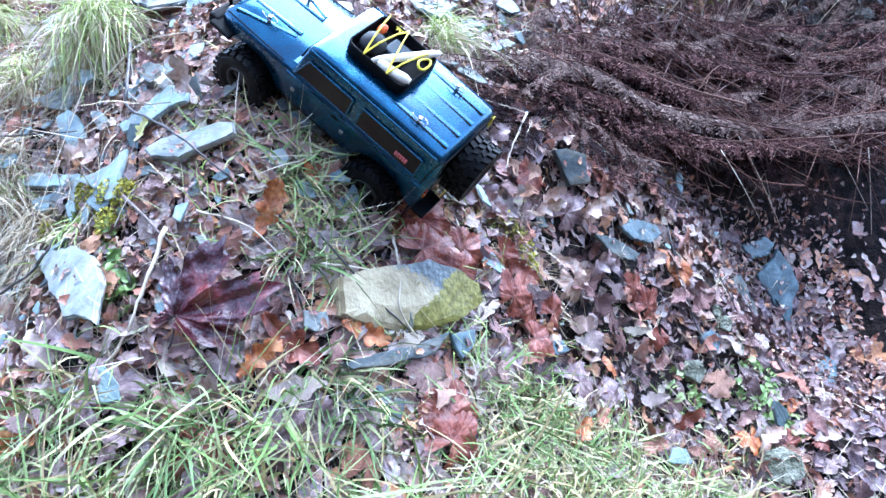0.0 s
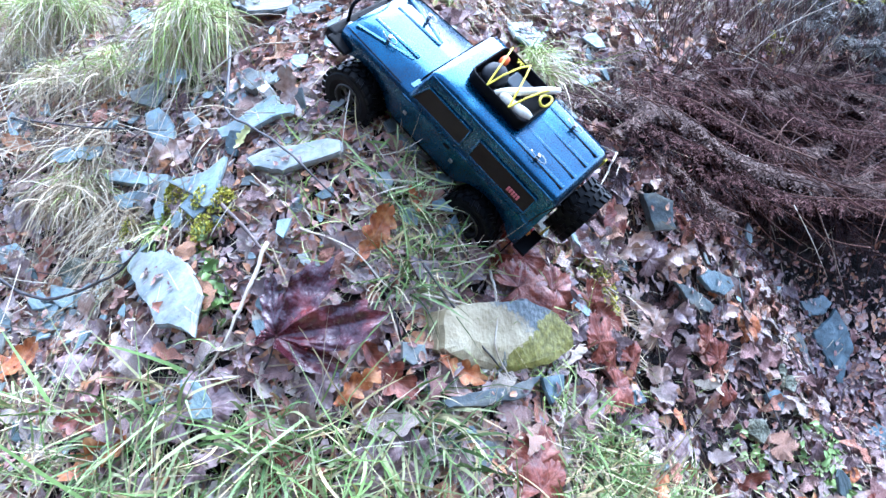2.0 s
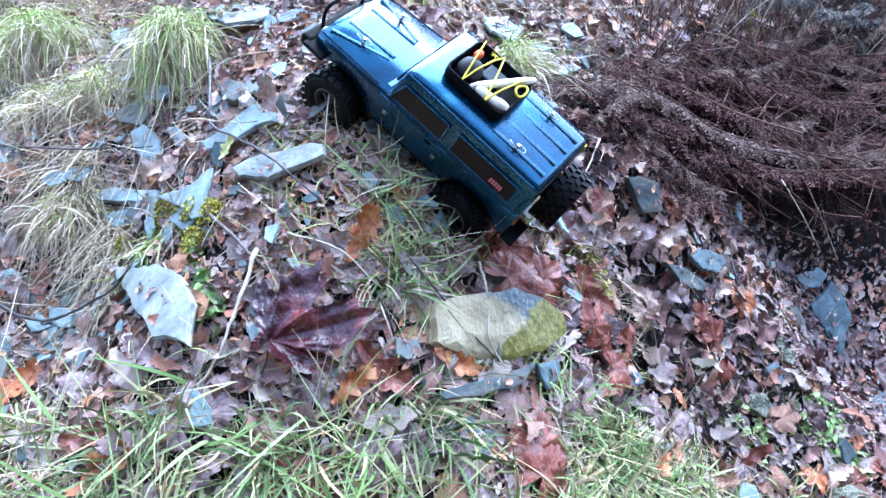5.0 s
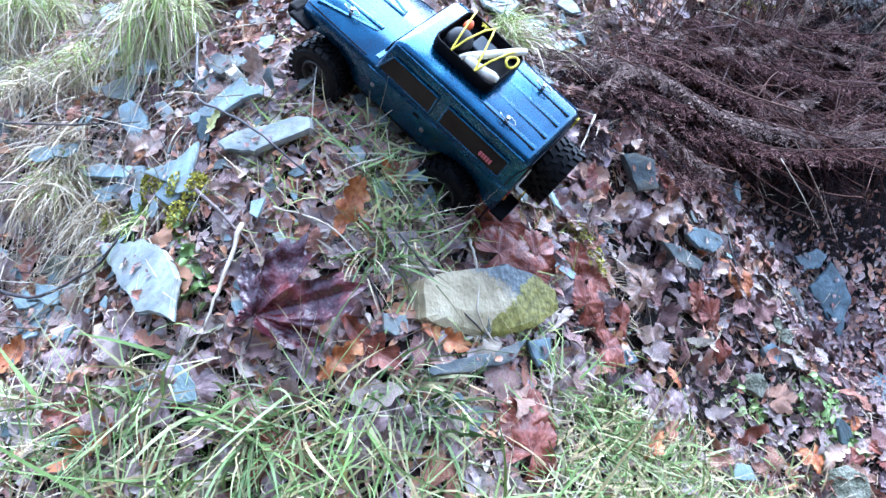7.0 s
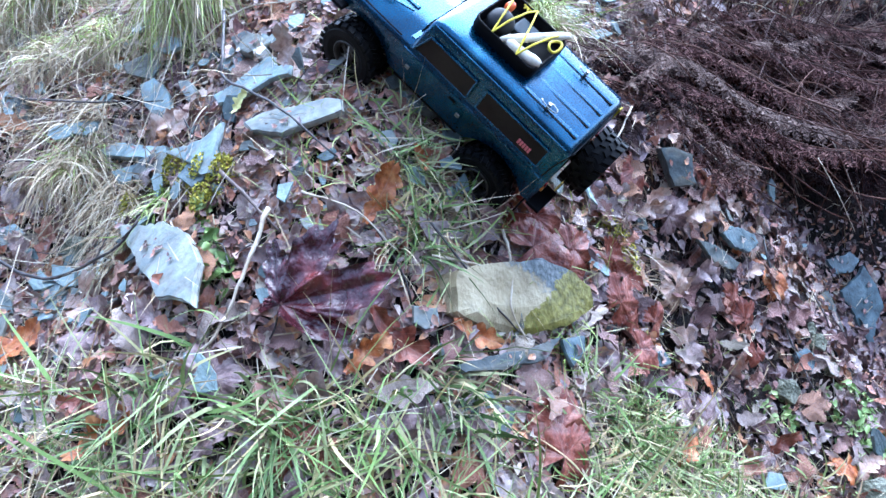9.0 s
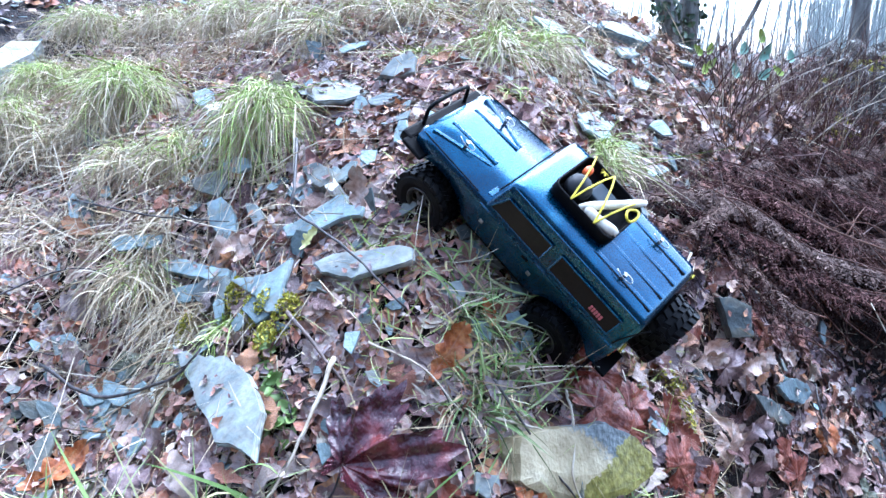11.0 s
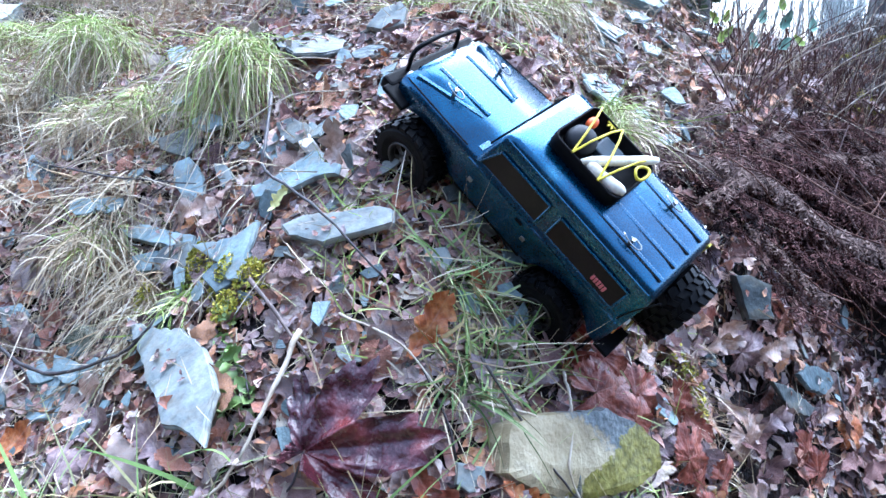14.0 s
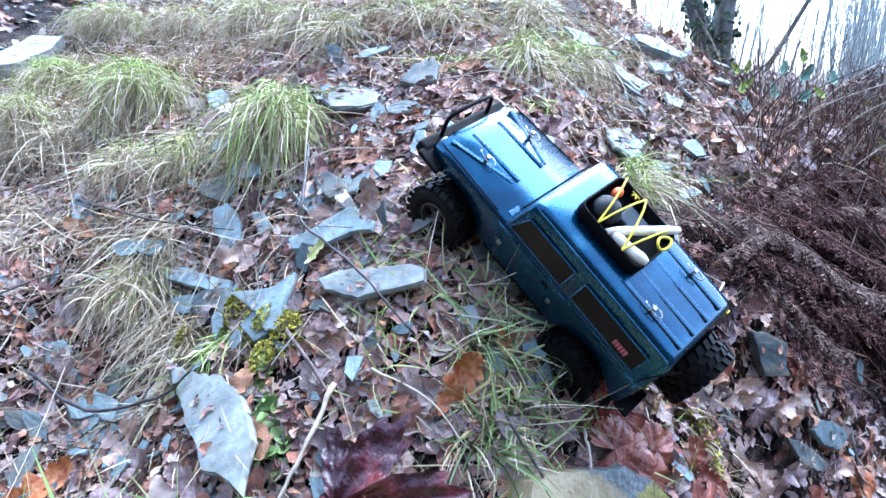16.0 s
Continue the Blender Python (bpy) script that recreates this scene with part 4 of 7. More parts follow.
    for x in (AXLE, -AXLE):
        part("axle", tube([(x, -0.085, TYRE), (x, -0.02, TYRE), (x, 0.02, TYRE), (x, 0.085, TYRE)], [0.008, 0.01, 0.01, 0.008], 10), BLACK, truck)
        part("differential", block((x - 0.018, -0.018, TYRE - 0.018), (x + 0.018, 0.022, TYRE + 0.018), 0.006), BLACK, truck)
        for s in (1, -1):
            part("shock_absorber", tube([(x + 0.012, s * 0.066, TYRE), (x - 0.006, s * 0.055, 0.15)], 0.0065, 8), DIM_RED, truck)
            part("link_rod", tube([(x, s * 0.045, TYRE - 0.006), (x * 0.35, s * 0.03, 0.078)], 0.0035, 6), STEEL, truck)
    # front: plate bumper, hoop, lamps, grille
    part("front_bumper", block((XF + 0.004, -0.100, 0.112), (XF + 0.026, 0.100, 0.134), 0.005), BLACK, truck, "black plate bumper")
    part("bumper_wing", block((XF - 0.035, 0.084, 0.124), (XF + 0.012, 0.112, 0.132), 0.003), BLACK, truck)
    part("bumper_wing", block((XF - 0.035, -0.112, 0.124), (XF + 0.012, -0.084, 0.132), 0.003), BLACK, truck)
    part("bull_bar", tube(eased([(XF + 0.016, 0.055, 0.13), (XF + 0.022, 0.052, 0.165), (XF + 0.022, 0.03, 0.178), (XF + 0.022, -0.03, 0.178), (XF + 0.022, -0.052, 0.165), (XF + 0.016, -0.055, 0.13)], 4), 0.0035, 8), BLACK, truck)
    part("grille", block((XF - 0.004, -0.052, 0.125), (XF + 0.003, 0.052, 0.158), 0.001), BLACK, truck)
    for s in (1, -1):
        part("headlight", tube([(XF - 0.004, s * 0.072, 0.143), (XF + 0.003, s * 0.072, 0.143)], 0.011, 16), STEEL, truck)
    # rear: bumperettes, lamps, plate, hitch, aerial
    for s in (1, -1):
        part("rear_bumper", block((XR - 0.026, s * 0.073 - 0.03, 0.094), (XR + 0.002, s * 0.073 + 0.03, 0.101), 0.002), BLACK, truck)
        part("mud_flap", block((XR + 0.006, s * 0.092 - 0.016, 0.062), (XR + 0.009, s * 0.092 + 0.016, 0.1), 0.001), BLACK, truck)
        part("tail_lamp", tube([(XR - 0.016, s * 0.062, 0.088), (XR - 0.022, s * 0.062, 0.088)], 0.0038, 10), RED, truck, "small lit red tail lamp")
        part("indicator", tube([(XR - 0.001, s * 0.085, 0.128), (XR - 0.004, s * 0.085, 0.128)], 0.005, 12), AMBER, truck)
        part("stop_lamp", tube([(XR - 0.001, s * 0.085, 0.142), (XR - 0.004, s * 0.085, 0.142)], 0.005, 12), DIM_RED, truck)
    part("reflector_tab", block((XR - 0.003, -0.086, 0.196), (XR, -0.077, 0.222), 0.001), YELLOW, truck, "yellow tab on the tailgate")
    plate_ob = part("number_plate", block((XR - 0.020, -0.006, 0.078), (XR - 0.017, 0.036, 0.089), 0.0008), PLATE, truck, "yellow number plate with dark bars")
    for k in range(6):
        part("plate_bar", block((XR - 0.0212, -0.003 + k * 0.0062, 0.080), (XR - 0.0198, 0.001 + k * 0.0062, 0.087), 0.0002), BLACK, plate_ob)
    part("rear_window", block((XR - 0.002, -0.068, 0.176), (XR + 0.002, 0.068, 0.212), 0.001), GLASS, truck, "smoked rear window")
    part("tow_hitch", tube(eased([(XR - 0.008, 0.01, 0.075), (XR - 0.02, 0.01, 0.066), (XR - 0.024, 0.01, 0.072)], 3), 0.003, 8), STEEL, truck)
    part("aerial", tube(eased([(XR + 0.012, 0.098, 0.15), (XR + 0.008, 0.104, 0.20), (XR - 0.004, 0.112, 0.26)], 4), 0.0012, 6), BLACK, truck, "thin black aerial")
    return truck


truck = build_truck()
truck.matrix_world = pose(-0.238, 1.470, 1.050, -24.5, -42.0, 158.5)


# ---- cream rock with moss ----
def rock_material():
    m, nodes, links, bsdf = node_mat("cream_stone")
    co = nodes.new("ShaderNodeTexCoord").outputs["Object"]
    n1, n2 = nodes.new("ShaderNodeTexNoise"), nodes.new("ShaderNodeTexNoise")
    n1.inputs["Scale"].default_value, n2.inputs["Scale"].default_value = 16.0, 110.0
    for n in (n1, n2):
        n.inputs["Detail"].default_value = 6.0
        links.new(co, n.inputs["Vector"])
    stone = ramp_node(nodes, [(0.28, (0.12, 0.09, 0.045)), (0.37, (0.30, 0.24, 0.13)), (0.52, (0.43, 0.355, 0.21)), (0.72, (0.50, 0.44, 0.30))])
    links.new(n1.outputs["Fac"], stone.inputs[0])
    xyz = nodes.new("ShaderNodeSeparateXYZ")
    links.new(co, xyz.inputs[0])
    ragged = math_node(nodes, links, "MULTIPLY", math_node(nodes, links, "ADD", math_node(nodes, links, "SUBTRACT", n1.outputs["Fac"], 0.5), math_node(nodes, links, "MULTIPLY", math_node(nodes, links, "SUBTRACT", n2.outputs["Fac"], 0.5), 0.5)), 1.5)
    where = math_node(nodes, links, "SUBTRACT", math_node(nodes, links, "MULTIPLY", xyz.outputs[0], 20.0), math_node(nodes, links, "MULTIPLY", xyz.outputs[1], 5.0))
    where = math_node(nodes, links, "ADD", math_node(nodes, links, "ADD", where, 0.42), ragged)
    mask = ramp_node(nodes, [(0.5, (0, 0, 0)), (0.58, (1, 1, 1))])
    links.new(where, mask.inputs[0])
    mossy = ramp_node(nodes, [(0.3, (0.10, 0.088, 0.016)), (0.5, (0.19, 0.165, 0.028)), (0.7, (0.28, 0.25, 0.05))])
    links.new(n2.outputs["Fac"], mossy.inputs[0])
    mix = nodes.new("ShaderNodeMix")
    mix.data_type = "RGBA"
    links.new(mask.outputs[0], mix.inputs[0])
    # blue-grey bare stone on the upper shoulder
    shoulder = math_node(nodes, links, "SUBTRACT", math_node(nodes, links, "MULTIPLY", xyz.outputs[1], 14.0), math_node(nodes, links, "MULTIPLY", xyz.outputs[0], 3.8))
    shoulder = math_node(nodes, links, "ADD", math_node(nodes, links, "ADD", shoulder, 0.36), ragged)
    bare = ramp_node(nodes, [(0.5, (0, 0, 0)), (0.75, (1, 1, 1))])
    links.new(shoulder, bare.inputs[0])
    greys = ramp_node(nodes, [(0.3, (0.07, 0.08, 0.078)), (0.55, (0.14, 0.155, 0.15)), (0.75, (0.23, 0.25, 0.235))])
    links.new(n2.outputs["Fac"], greys.inputs[0])
    both = nodes.new("ShaderNodeMix")
    both.data_type = "RGBA"
    links.new(bare.outputs[0], both.inputs[0])
    links.new(stone.outputs[0], both.inputs[6])
    links.new(greys.outputs[0], both.inputs[7])
    links.new(both.outputs[2], mix.inputs[6])
    links.new(mossy.outputs[0], mix.inputs[7])
    links.new(mix.outputs[2], bsdf.inputs["Base Color"])
    bsdf.inputs["Roughness"].default_value = 0.55
    b = nodes.new("ShaderNodeBump")
    b.inputs["Strength"].default_value, b.inputs["Distance"].default_value = 0.5, 0.006
    links.new(math_node(nodes, links, "ADD", n1.outputs["Fac"], n2.outputs["Fac"]), b.inputs["Height"])
    links.new(b.outputs[0], bsdf.inputs["Normal"])
    return m


def boulder(outline, thick, seed, rough=1.0):
    bm = plate(outline, thick, seed, 0.3)
    bmesh.ops.triangulate(bm, faces=list(bm.faces))
    bmesh.ops.subdivide_edges(bm, edges=[e for e in bm.edges if e.calc_length() > 0.02], cuts=2, use_grid_fill=True)
    bmesh.ops.triangulate(bm, faces=list(bm.faces))
    for v in bm.verts:
        end = max(0.0, min(1.0, (v.co.x * 0.8 - v.co.y - 0.045) / 0.05))
        v.co.z += rough * (0.006 * noise.noise(v.co * 9) + 0.0025 * noise.noise(v.co * 50)) - 0.022 * end * (1 if v.co.z > 0 else 0)
    return bm


rock = part("rock", boulder([(-0.114, -0.136), (-0.06, -0.119), (-0.001, -0.083), (0.033, -0.053), (0.078, 0.013), (0.098, 0.072), (0.07, 0.096), (0.014, 0.085), (-0.039, 0.061), (-0.082, 0.008), (-0.128, -0.045), (-0.154, -0.086)], 0.055, 5), rock_material())
rock.matrix_world = slope_frame(-0.095, 1.237) @ pose(0, 0, 0.016, 10, 3, 0)
tagged(rock, "cream and grey rock with yellow-green moss on one end", "rock")


GREY_GREEN = surface("grey_green_stone", [(0.25, (0.0558, 0.058, 0.03)), (0.45, (0.124, 0.1276, 0.08)), (0.7, (0.2604, 0.261, 0.19))], (0.6, 0.85), 30.0, 140.0, 0.5, 0.8, 0.012, chance=False, grime=0.6)
mossy = part("stone", boulder([(-0.05, -0.03), (-0.035, 0.035), (0.01, 0.05), (0.05, 0.025), (0.055, -0.02), (0.01, -0.045)], 0.035, 11, 0.6), GREY_GREEN)
mossy.matrix_world = slope_frame(0.707, 1.494) @ pose(0, 0, 0.02, 10, 0, 0)
tagged(mossy, "pale grey-green stone at the foot of the gully", "stone")
for x, y, s in ((0.657, 1.781, 0.026), (0.64, 1.80, 0.02), (0.679, 1.735, 0.022), (0.535, 1.645, 0.034), (-0.966, 1.433, 0.036)):
    pebble = part("stone", boulder([(-s, -0.5 * s), (-0.6 * s, 0.7 * s), (0.3 * s, 0.9 * s), (s, 0.2 * s), (0.5 * s, -0.8 * s)], 0.6 * s, 12, 0.35), GREY_GREEN)
    pebble.matrix_world = slope_frame(x, y) @ pose(0, 0, 0.02, 8, 0, 40 * x)
    tagged(pebble, "small grey-green stone among leaves and slate", "stone", "small stones on the bank")


# ---- leaves ----
def oak_template(rows=14, cols=2, lobes=4.4, fold=0.25, curl=0.3, seed=0, wide=0.27, deep=0.34):
    """A lobed leaf, its stalk end at -x, with round lobes and narrow bays."""
    r = np.random.default_rng(seed)
    t = np.linspace(0, 1, rows + 1)
    ph = r.uniform(0, 1)
    vs, co = [], []
    c = np.linspace(-1, 1, 2 * cols + 1)
    bend, wave, twist = r.normal() * 0.06, r.uniform(3, 7), r.normal() * 0.35
    for q in t:
        env = wide * np.sin(np.pi * min(q**1.35 * 0.97 + 0.02, 1)) ** 0.62
        for k in c:
            bay = abs(np.sin(np.pi * (lobes * q + ph + 0.2 * np.sign(k)))) ** 0.8
            lob = 1.10 - (deep - 0.10 * np.sin(7 * q + 9 * ph)) * (1 - bay) * min(1, 5 * q, 7 * (1 - q)) if lobes else 1.0
            y = k * env * (lob * (1 + 0.13 * np.sin(19 * q + 11 * ph + 2 * np.sign(k))) if abs(k) > 0.6 else 0.9)
            x = q - 0.5 + 0.12 * abs(k) * (q - 0.2)
            z = fold * abs(y) + curl * (x * x) * (1 if seed % 3 else -1) + 2 * curl * y * y + 0.05 * np.sin(wave * 2 * x + 5 * y + 6 * ph) * (0.3 + abs(k)) + twist * x * y + (0.014 * np.sin(2 * np.pi * (8 * (q - 0.9 * abs(y)))) * abs(k) if cols > 1 else 0)
            vs.append((x, y + bend * np.sin(np.pi * q), z))
            co.append((q, y, 0))
    n = 2 * cols + 1
    fs = [(i * n + k, i * n + k + 1, (i + 1) * n + k + 1, (i + 1) * n + k) for i in range(rows) for k in range(2 * cols)]
    vs = np.array(vs)
    vs[:, 2] -= vs[:, 2].mean()
    return vs, np.array(fs), np.array(co)


FIVE = ((0, 1.0, 0.80), (0.98, 0.92, 0.74), (-0.98, 0.92, 0.74), (1.98, 0.66, 0.70), (-1.98, 0.66, 0.70))


def palm_template(seed=0, steps=60, rings=6, cup=0.25, lob=FIVE, crease=0.035, core=0.66, ripple=0.0):
    """A sycamore leaf; its stalk joins at the origin and its tip points along x."""
    r = np.random.default_rng(seed)
    th = np.linspace(-2.75, 2.75, steps + 1)
    rad = np.full(len(th), core)
    for a, length, w in lob:
        u = np.clip(np.abs(th - a) / w, 0, 1)
        rad = np.maximum(rad, length * (1 - 0.30 * u - 0.70 * u**2.4))
    saw = np.abs(((th * 5.3 + r.uniform(0, 1)) % 1) - 0.5) * 2
    rad = rad * (0.88 + 0.16 * saw + 0.10 * np.abs(np.sin(th * 7.1 + 2 * np.sin(3 * th) + r.uniform(0, 6)))) * (1 + 0.05 * np.sin(3 * th + r.uniform(0, 6)))
    vein = np.min([np.abs(th - a) for a, _, _ in lob], 0)
    p1, p2, p3 = r.uniform(0, 6, 3)
    vs, co = [], []
    for f in np.linspace(0.02, 1, rings + 1) ** 0.9:
        co.append(np.stack([rad * f, vein * f * rad, 0 * th], -1))
        x, y = rad * f * np.cos(th), rad * f * np.sin(th)
        z = crease * f * np.minimum(vein / 0.45, 1) ** 1.2 - cup * f * f * rad**2 + 0.15 * np.sin(th * 1.6 + p1) * f * f + 0.10 * np.sin(6 * x + p2) * np.sin(5 * y + p3) * f + 0.02 * np.sin(19 * x + p3) * np.sin(17 * y + p1) + ripple * f * np.sin(30 * rad * f - 16 * vein) * np.minimum(vein / 0.15, 1)
        vs.append(np.stack([x, y, z], -1))
    vs = np.concatenate(vs)
    n = steps + 1
    fs = [(i * n + k, i * n + k + 1, (i + 1) * n + k + 1, (i + 1) * n + k) for i in range(rings) for k in range(steps)]
    return vs, np.array(fs), np.concatenate(co)


def frames_for(normal, heading, tilt, r):
    """Turns for many pieces: columns u, v, n."""
    n = normal + tilt * r.normal(size=normal.shape)
    n /= np.linalg.norm(n, axis=1, keepdims=True)
    a = np.cross(np.array([0.0, 1.0, 0.0]), n)
    a /= np.linalg.norm(a, axis=1, keepdims=True)
    b = np.cross(n, a)
    c, s = np.cos(heading)[:, None], np.sin(heading)[:, None]
    u = c * a + s * b
    return np.stack([u, np.cross(n, u), n], -1)


def strew(name, templates, pos, turn, size, material, label, category="", kind="stuff", parent=None):
    """Many pieces of a few shapes joined into one mesh."""
    vs, fs, co, base = [], [], [], 0
    for i in range(len(pos)):
        tv, tf, tc = templates[i % len(templates)]
        co.append(tc)
        v = (tv * size[i]) @ turn[i].T + pos[i]
        vs.append(v)
        fs.append(tf + base)
        base += len(v)
    ob = mesh_object(name, np.concatenate(vs), np.concatenate(fs), material, parent, grain=np.concatenate(co))
    return tagged(ob, label, category, kind=kind)


def on_land(x, y, lift):
    return np.stack([x, y, land(x, y) + lift], -1)


OAKS = [oak_template(20, 1, 4.3 + 0.14 * k, 0.16 + 0.10 * (k % 3), 0.35 * ((k % 4) - 1), k, 0.20 + 0.025 * (k % 4)) for k in range(10)]
FINE_OAKS = [oak_template(36, 2, 4.3 + 0.16 * k, 0.16 + 0.10 * (k % 3), 0.38 * ((k % 4) - 1), k, 0.20 + 0.025 * (k % 3)) for k in range(8)]
PALMS = [palm_template(k, 80, 5, 0.25 + 0.3 * (k % 2)) for k in range(4)]

# litter underneath everything
def sizes(n, mid, spread_s=0.3, lo=0.02, hi=0.11):
    return np.clip(mid * np.exp(spread_s * rng.normal(size=n)), lo, hi)


BX = (-0.05, 0.08, 0.2, 0.34, 0.45, 0.68, 0.91, 1.1, 1.6, 2.3)
LOWER = (1.60, 1.70, 1.73, 1.80, 1.92, 2.10, 2.25, 2.35, 2.55, 2.80)
UPPER = (1.70, 1.90, 2.12, 2.32, 2.45, 2.72, 2.88, 2.98, 3.20, 3.60)
LIP = (1.08, 1.04, 0.99, 0.90, 0.87, 0.79, 0.72, 0.68, 0.60, 0.55)
RIDGE = (1.10, 1.09, 1.075, 1.04, 1.01, 0.92, 0.83, 0.75, 0.70, 0.66)


def canopy(x, y):
    """Height of the dead bracken that bridges the gully, from its drooping lip to the bank behind."""
    lo, up = np.interp(x, BX, LOWER), np.interp(x, BX, UPPER)
    v = np.clip((y - lo) / (up - lo), -0.3, 1.2)
    lip, ridge, back = np.interp(x, BX, LIP), np.interp(x, BX, RIDGE), land(x, up) + 0.06
    return np.where(v < 0.25, lip + (ridge - lip) * np.clip(v / 0.25, -0.6, 1), ridge + (back - ridge) * (v - 0.25) / 0.75)


def clear_of_bed(x, y, under=0.03, sparse=0.6):
    """Leaves out what would lie far under the dead bracken, and thins the gully floor."""
    thin = (x > 0.15) & (y < 1.95) & (rng.uniform(size=len(x)) < sparse)
    keep = (x < 0.36) | (y < np.interp(x, BX, LOWER) + under) | (y > np.interp(x, BX, UPPER))
    keep &= ~thin
    return x[keep], y[keep], int(keep.sum())


n = 7600
lx, ly, n = clear_of_bed(np.where(rng.uniform(size=n) < 0.72, rng.uniform(-1.9, 1.3, n), -0.3 + 1.9 * rng.normal(size=n)), 1.0 + 2.6 * rng.uniform(0, 1, n) ** 1.2 + 0.35 * rng.normal(size=n), 0.03, 0.72)
strew("leaf_litter", OAKS, on_land(lx, ly, rng.uniform(0.002, 0.022, n)), frames_for(normals(lx, ly), rng.uniform(0, 6.3, n), 0.38, rng), sizes(n, 0.042, 0.45, 0.015), LITTER, "wet brown and mauve oak leaf litter on the bank", "leaf litter")
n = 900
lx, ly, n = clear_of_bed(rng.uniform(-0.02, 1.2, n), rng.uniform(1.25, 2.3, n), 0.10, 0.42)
strew("gully_litter", FINE_OAKS, on_land(lx, ly, rng.uniform(0.006, 0.028, n)), frames_for(normals(lx, ly), rng.uniform(0, 6.3, n), 0.3, rng), sizes(n, 0.066, 0.35), GULLY_LEAF, "dark glossy mauve-brown leaves in the gully", "leaf litter")
# thinner litter far out on all sides
n = 14000
away = np.abs(rng.normal(size=n)) * 2.6
turned = rng.uniform(0, 6.3, n)
lx, ly, n = clear_of_bed(-0.2 + away * np.cos(turned), 1.8 + away * np.sin(turned))
strew("far_litter", [oak_template(6, 1, 2.2, 0.2, 0.3, 40 + k, 0.25) for k in range(6)], on_land(lx, ly, rng.uniform(0.004, 0.020, n)), frames_for(normals(lx, ly), rng.uniform(0, 6.3, n), 0.3, rng), sizes(n, 0.055), LITTER, "thin brown leaf litter away from the path", "leaf litter")
# crumbled leaf and stem bits
n = 38000
lx, ly, n = clear_of_bed(np.where(rng.uniform(size=n) < 0.8, rng.uniform(-1.6, 1.3, n), -0.1 + 1.6 * rng.normal(size=n)), 0.8 + 2.0 * rng.uniform(0, 1, n) ** 1.1 + 0.3 * rng.normal(size=n), 0.14, 0.8)
strew("leaf_crumbs", [oak_template(3, 1, 1.0, 0.3, 0.4, k, 0.3) for k in range(4)], on_land(lx, ly, rng.uniform(0.008, 0.034, n)), frames_for(normals(lx, ly), rng.uniform(0, 6.3, n), 0.6, rng), rng.uniform(0.008, 0.027, n), LITTER, "small crumbled bits of dead leaf", "leaf litter")

# torn pieces of leaf that fill the gaps
n = 3600
lx, ly, n = clear_of_bed(rng.uniform(-1.1, 1.1, n), rng.uniform(1.0, 2.2, n), 0.12, 0.6)
strew("torn_leaves", [oak_template(9, 1, 1.3 + 0.3 * k, 0.2, 0.3, 20 + k, 0.34) for k in range(6)], on_land(lx, ly, rng.uniform(0.003, 0.02, n)), frames_for(normals(lx, ly), rng.uniform(0, 6.3, n), 0.28, rng), rng.uniform(0.018, 0.042, n), LITTER, "torn flat pieces of wet brown leaf", "leaf litter")

# broad sycamore leaves among the oak leaves
n = 36
lx, ly = rng.uniform(-0.9, 0.85, n), rng.uniform(0.8, 1.65, n)
palm_meshes = []
for k, (tv, tf, tc) in enumerate(PALMS):
    o = mesh_object("sycamore_leaf", tv, tf, LITTER, grain=tc)
    palm_meshes.append(o.data)
    bpy.data.objects.remove(o)
for k in range(n):
    m = slope_frame(lx[k], ly[k]) @ pose(0, 0, rng.uniform(0.012, 0.028), rng.normal() * 15, rng.normal() * 15, rng.uniform(0, 360))
    o = new("sycamore_leaf", palm_meshes[k % 4])
    s = float(rng.uniform(0.035, 0.07))
    o.matrix_world = m @ Matrix.Diagonal((s, s, s, 1))
    tagged(o, "wet mauve-brown sycamore leaf lying on the litter", "leaf", "sycamore leaves on the bank")

# single oak leaves that can be told apart
fine_meshes = []
for k, (tv, tf, tc) in enumerate(FINE_OAKS):
    o = mesh_object("oak_leaf", tv, tf, LITTER, grain=tc)
    fine_meshes.append(o.data)
    bpy.data.objects.remove(o)
for k in range(280):
    right = k % 5 < 3
    x = rng.uniform(0.0, 0.95) if right else rng.uniform(-1.25, 0.1)
    y = rng.uniform(1.22, min(2.0, float(np.interp(x, BX, LOWER)) + 0.04)) if right else rng.uniform(1.0, 2.1)
    m = slope_frame(x, y) @ pose(0, 0, rng.uniform(0.018, 0.034), rng.normal() * 15, rng.normal() * 15, rng.uniform(0, 360))
    o = new("oak_leaf", fine_meshes[k % len(fine_meshes)])
    s = rng.uniform(0.045, 0.092)
    o.matrix_world = m @ Matrix.Diagonal((s, s, s, 1))
    tagged(o, "wet brown lobed oak leaf lying on the litter", "leaf", "oak leaves on the bank")


def leaf(kind, x, y, size, heading, material, label, lift=0.03, tip=(0, 0), seed=1):
    if kind == "oak":
        tv, tf, tc = oak_template(48, 3, 4.4 + 0.1 * (seed % 4), 0.22, 0.5, seed, 0.225, 0.52)
    elif kind == "broad":
        tv, tf, tc = palm_template(seed, 170, 16, 0.10, ((0.0, 1.0, 0.60), (-0.80, 1.15, 0.58), (0.80, 0.62, 0.62), (-1.40, 0.80, 0.5)), 0.15, 0.13, 0.022)
    else:
        tv, tf, tc = palm_template(seed, 90, 8, 0.28)
    o = mesh_object("oak_leaf" if kind == "oak" else "sycamore_leaf", tv * size, tf, material, grain=tc)
    o.matrix_world = slope_frame(x, y) @ pose(0, 0, lift, *tip, 0) @ pose(0, 0, 0, 0, 0, heading)
    tagged(o, label, "leaf")
    return o


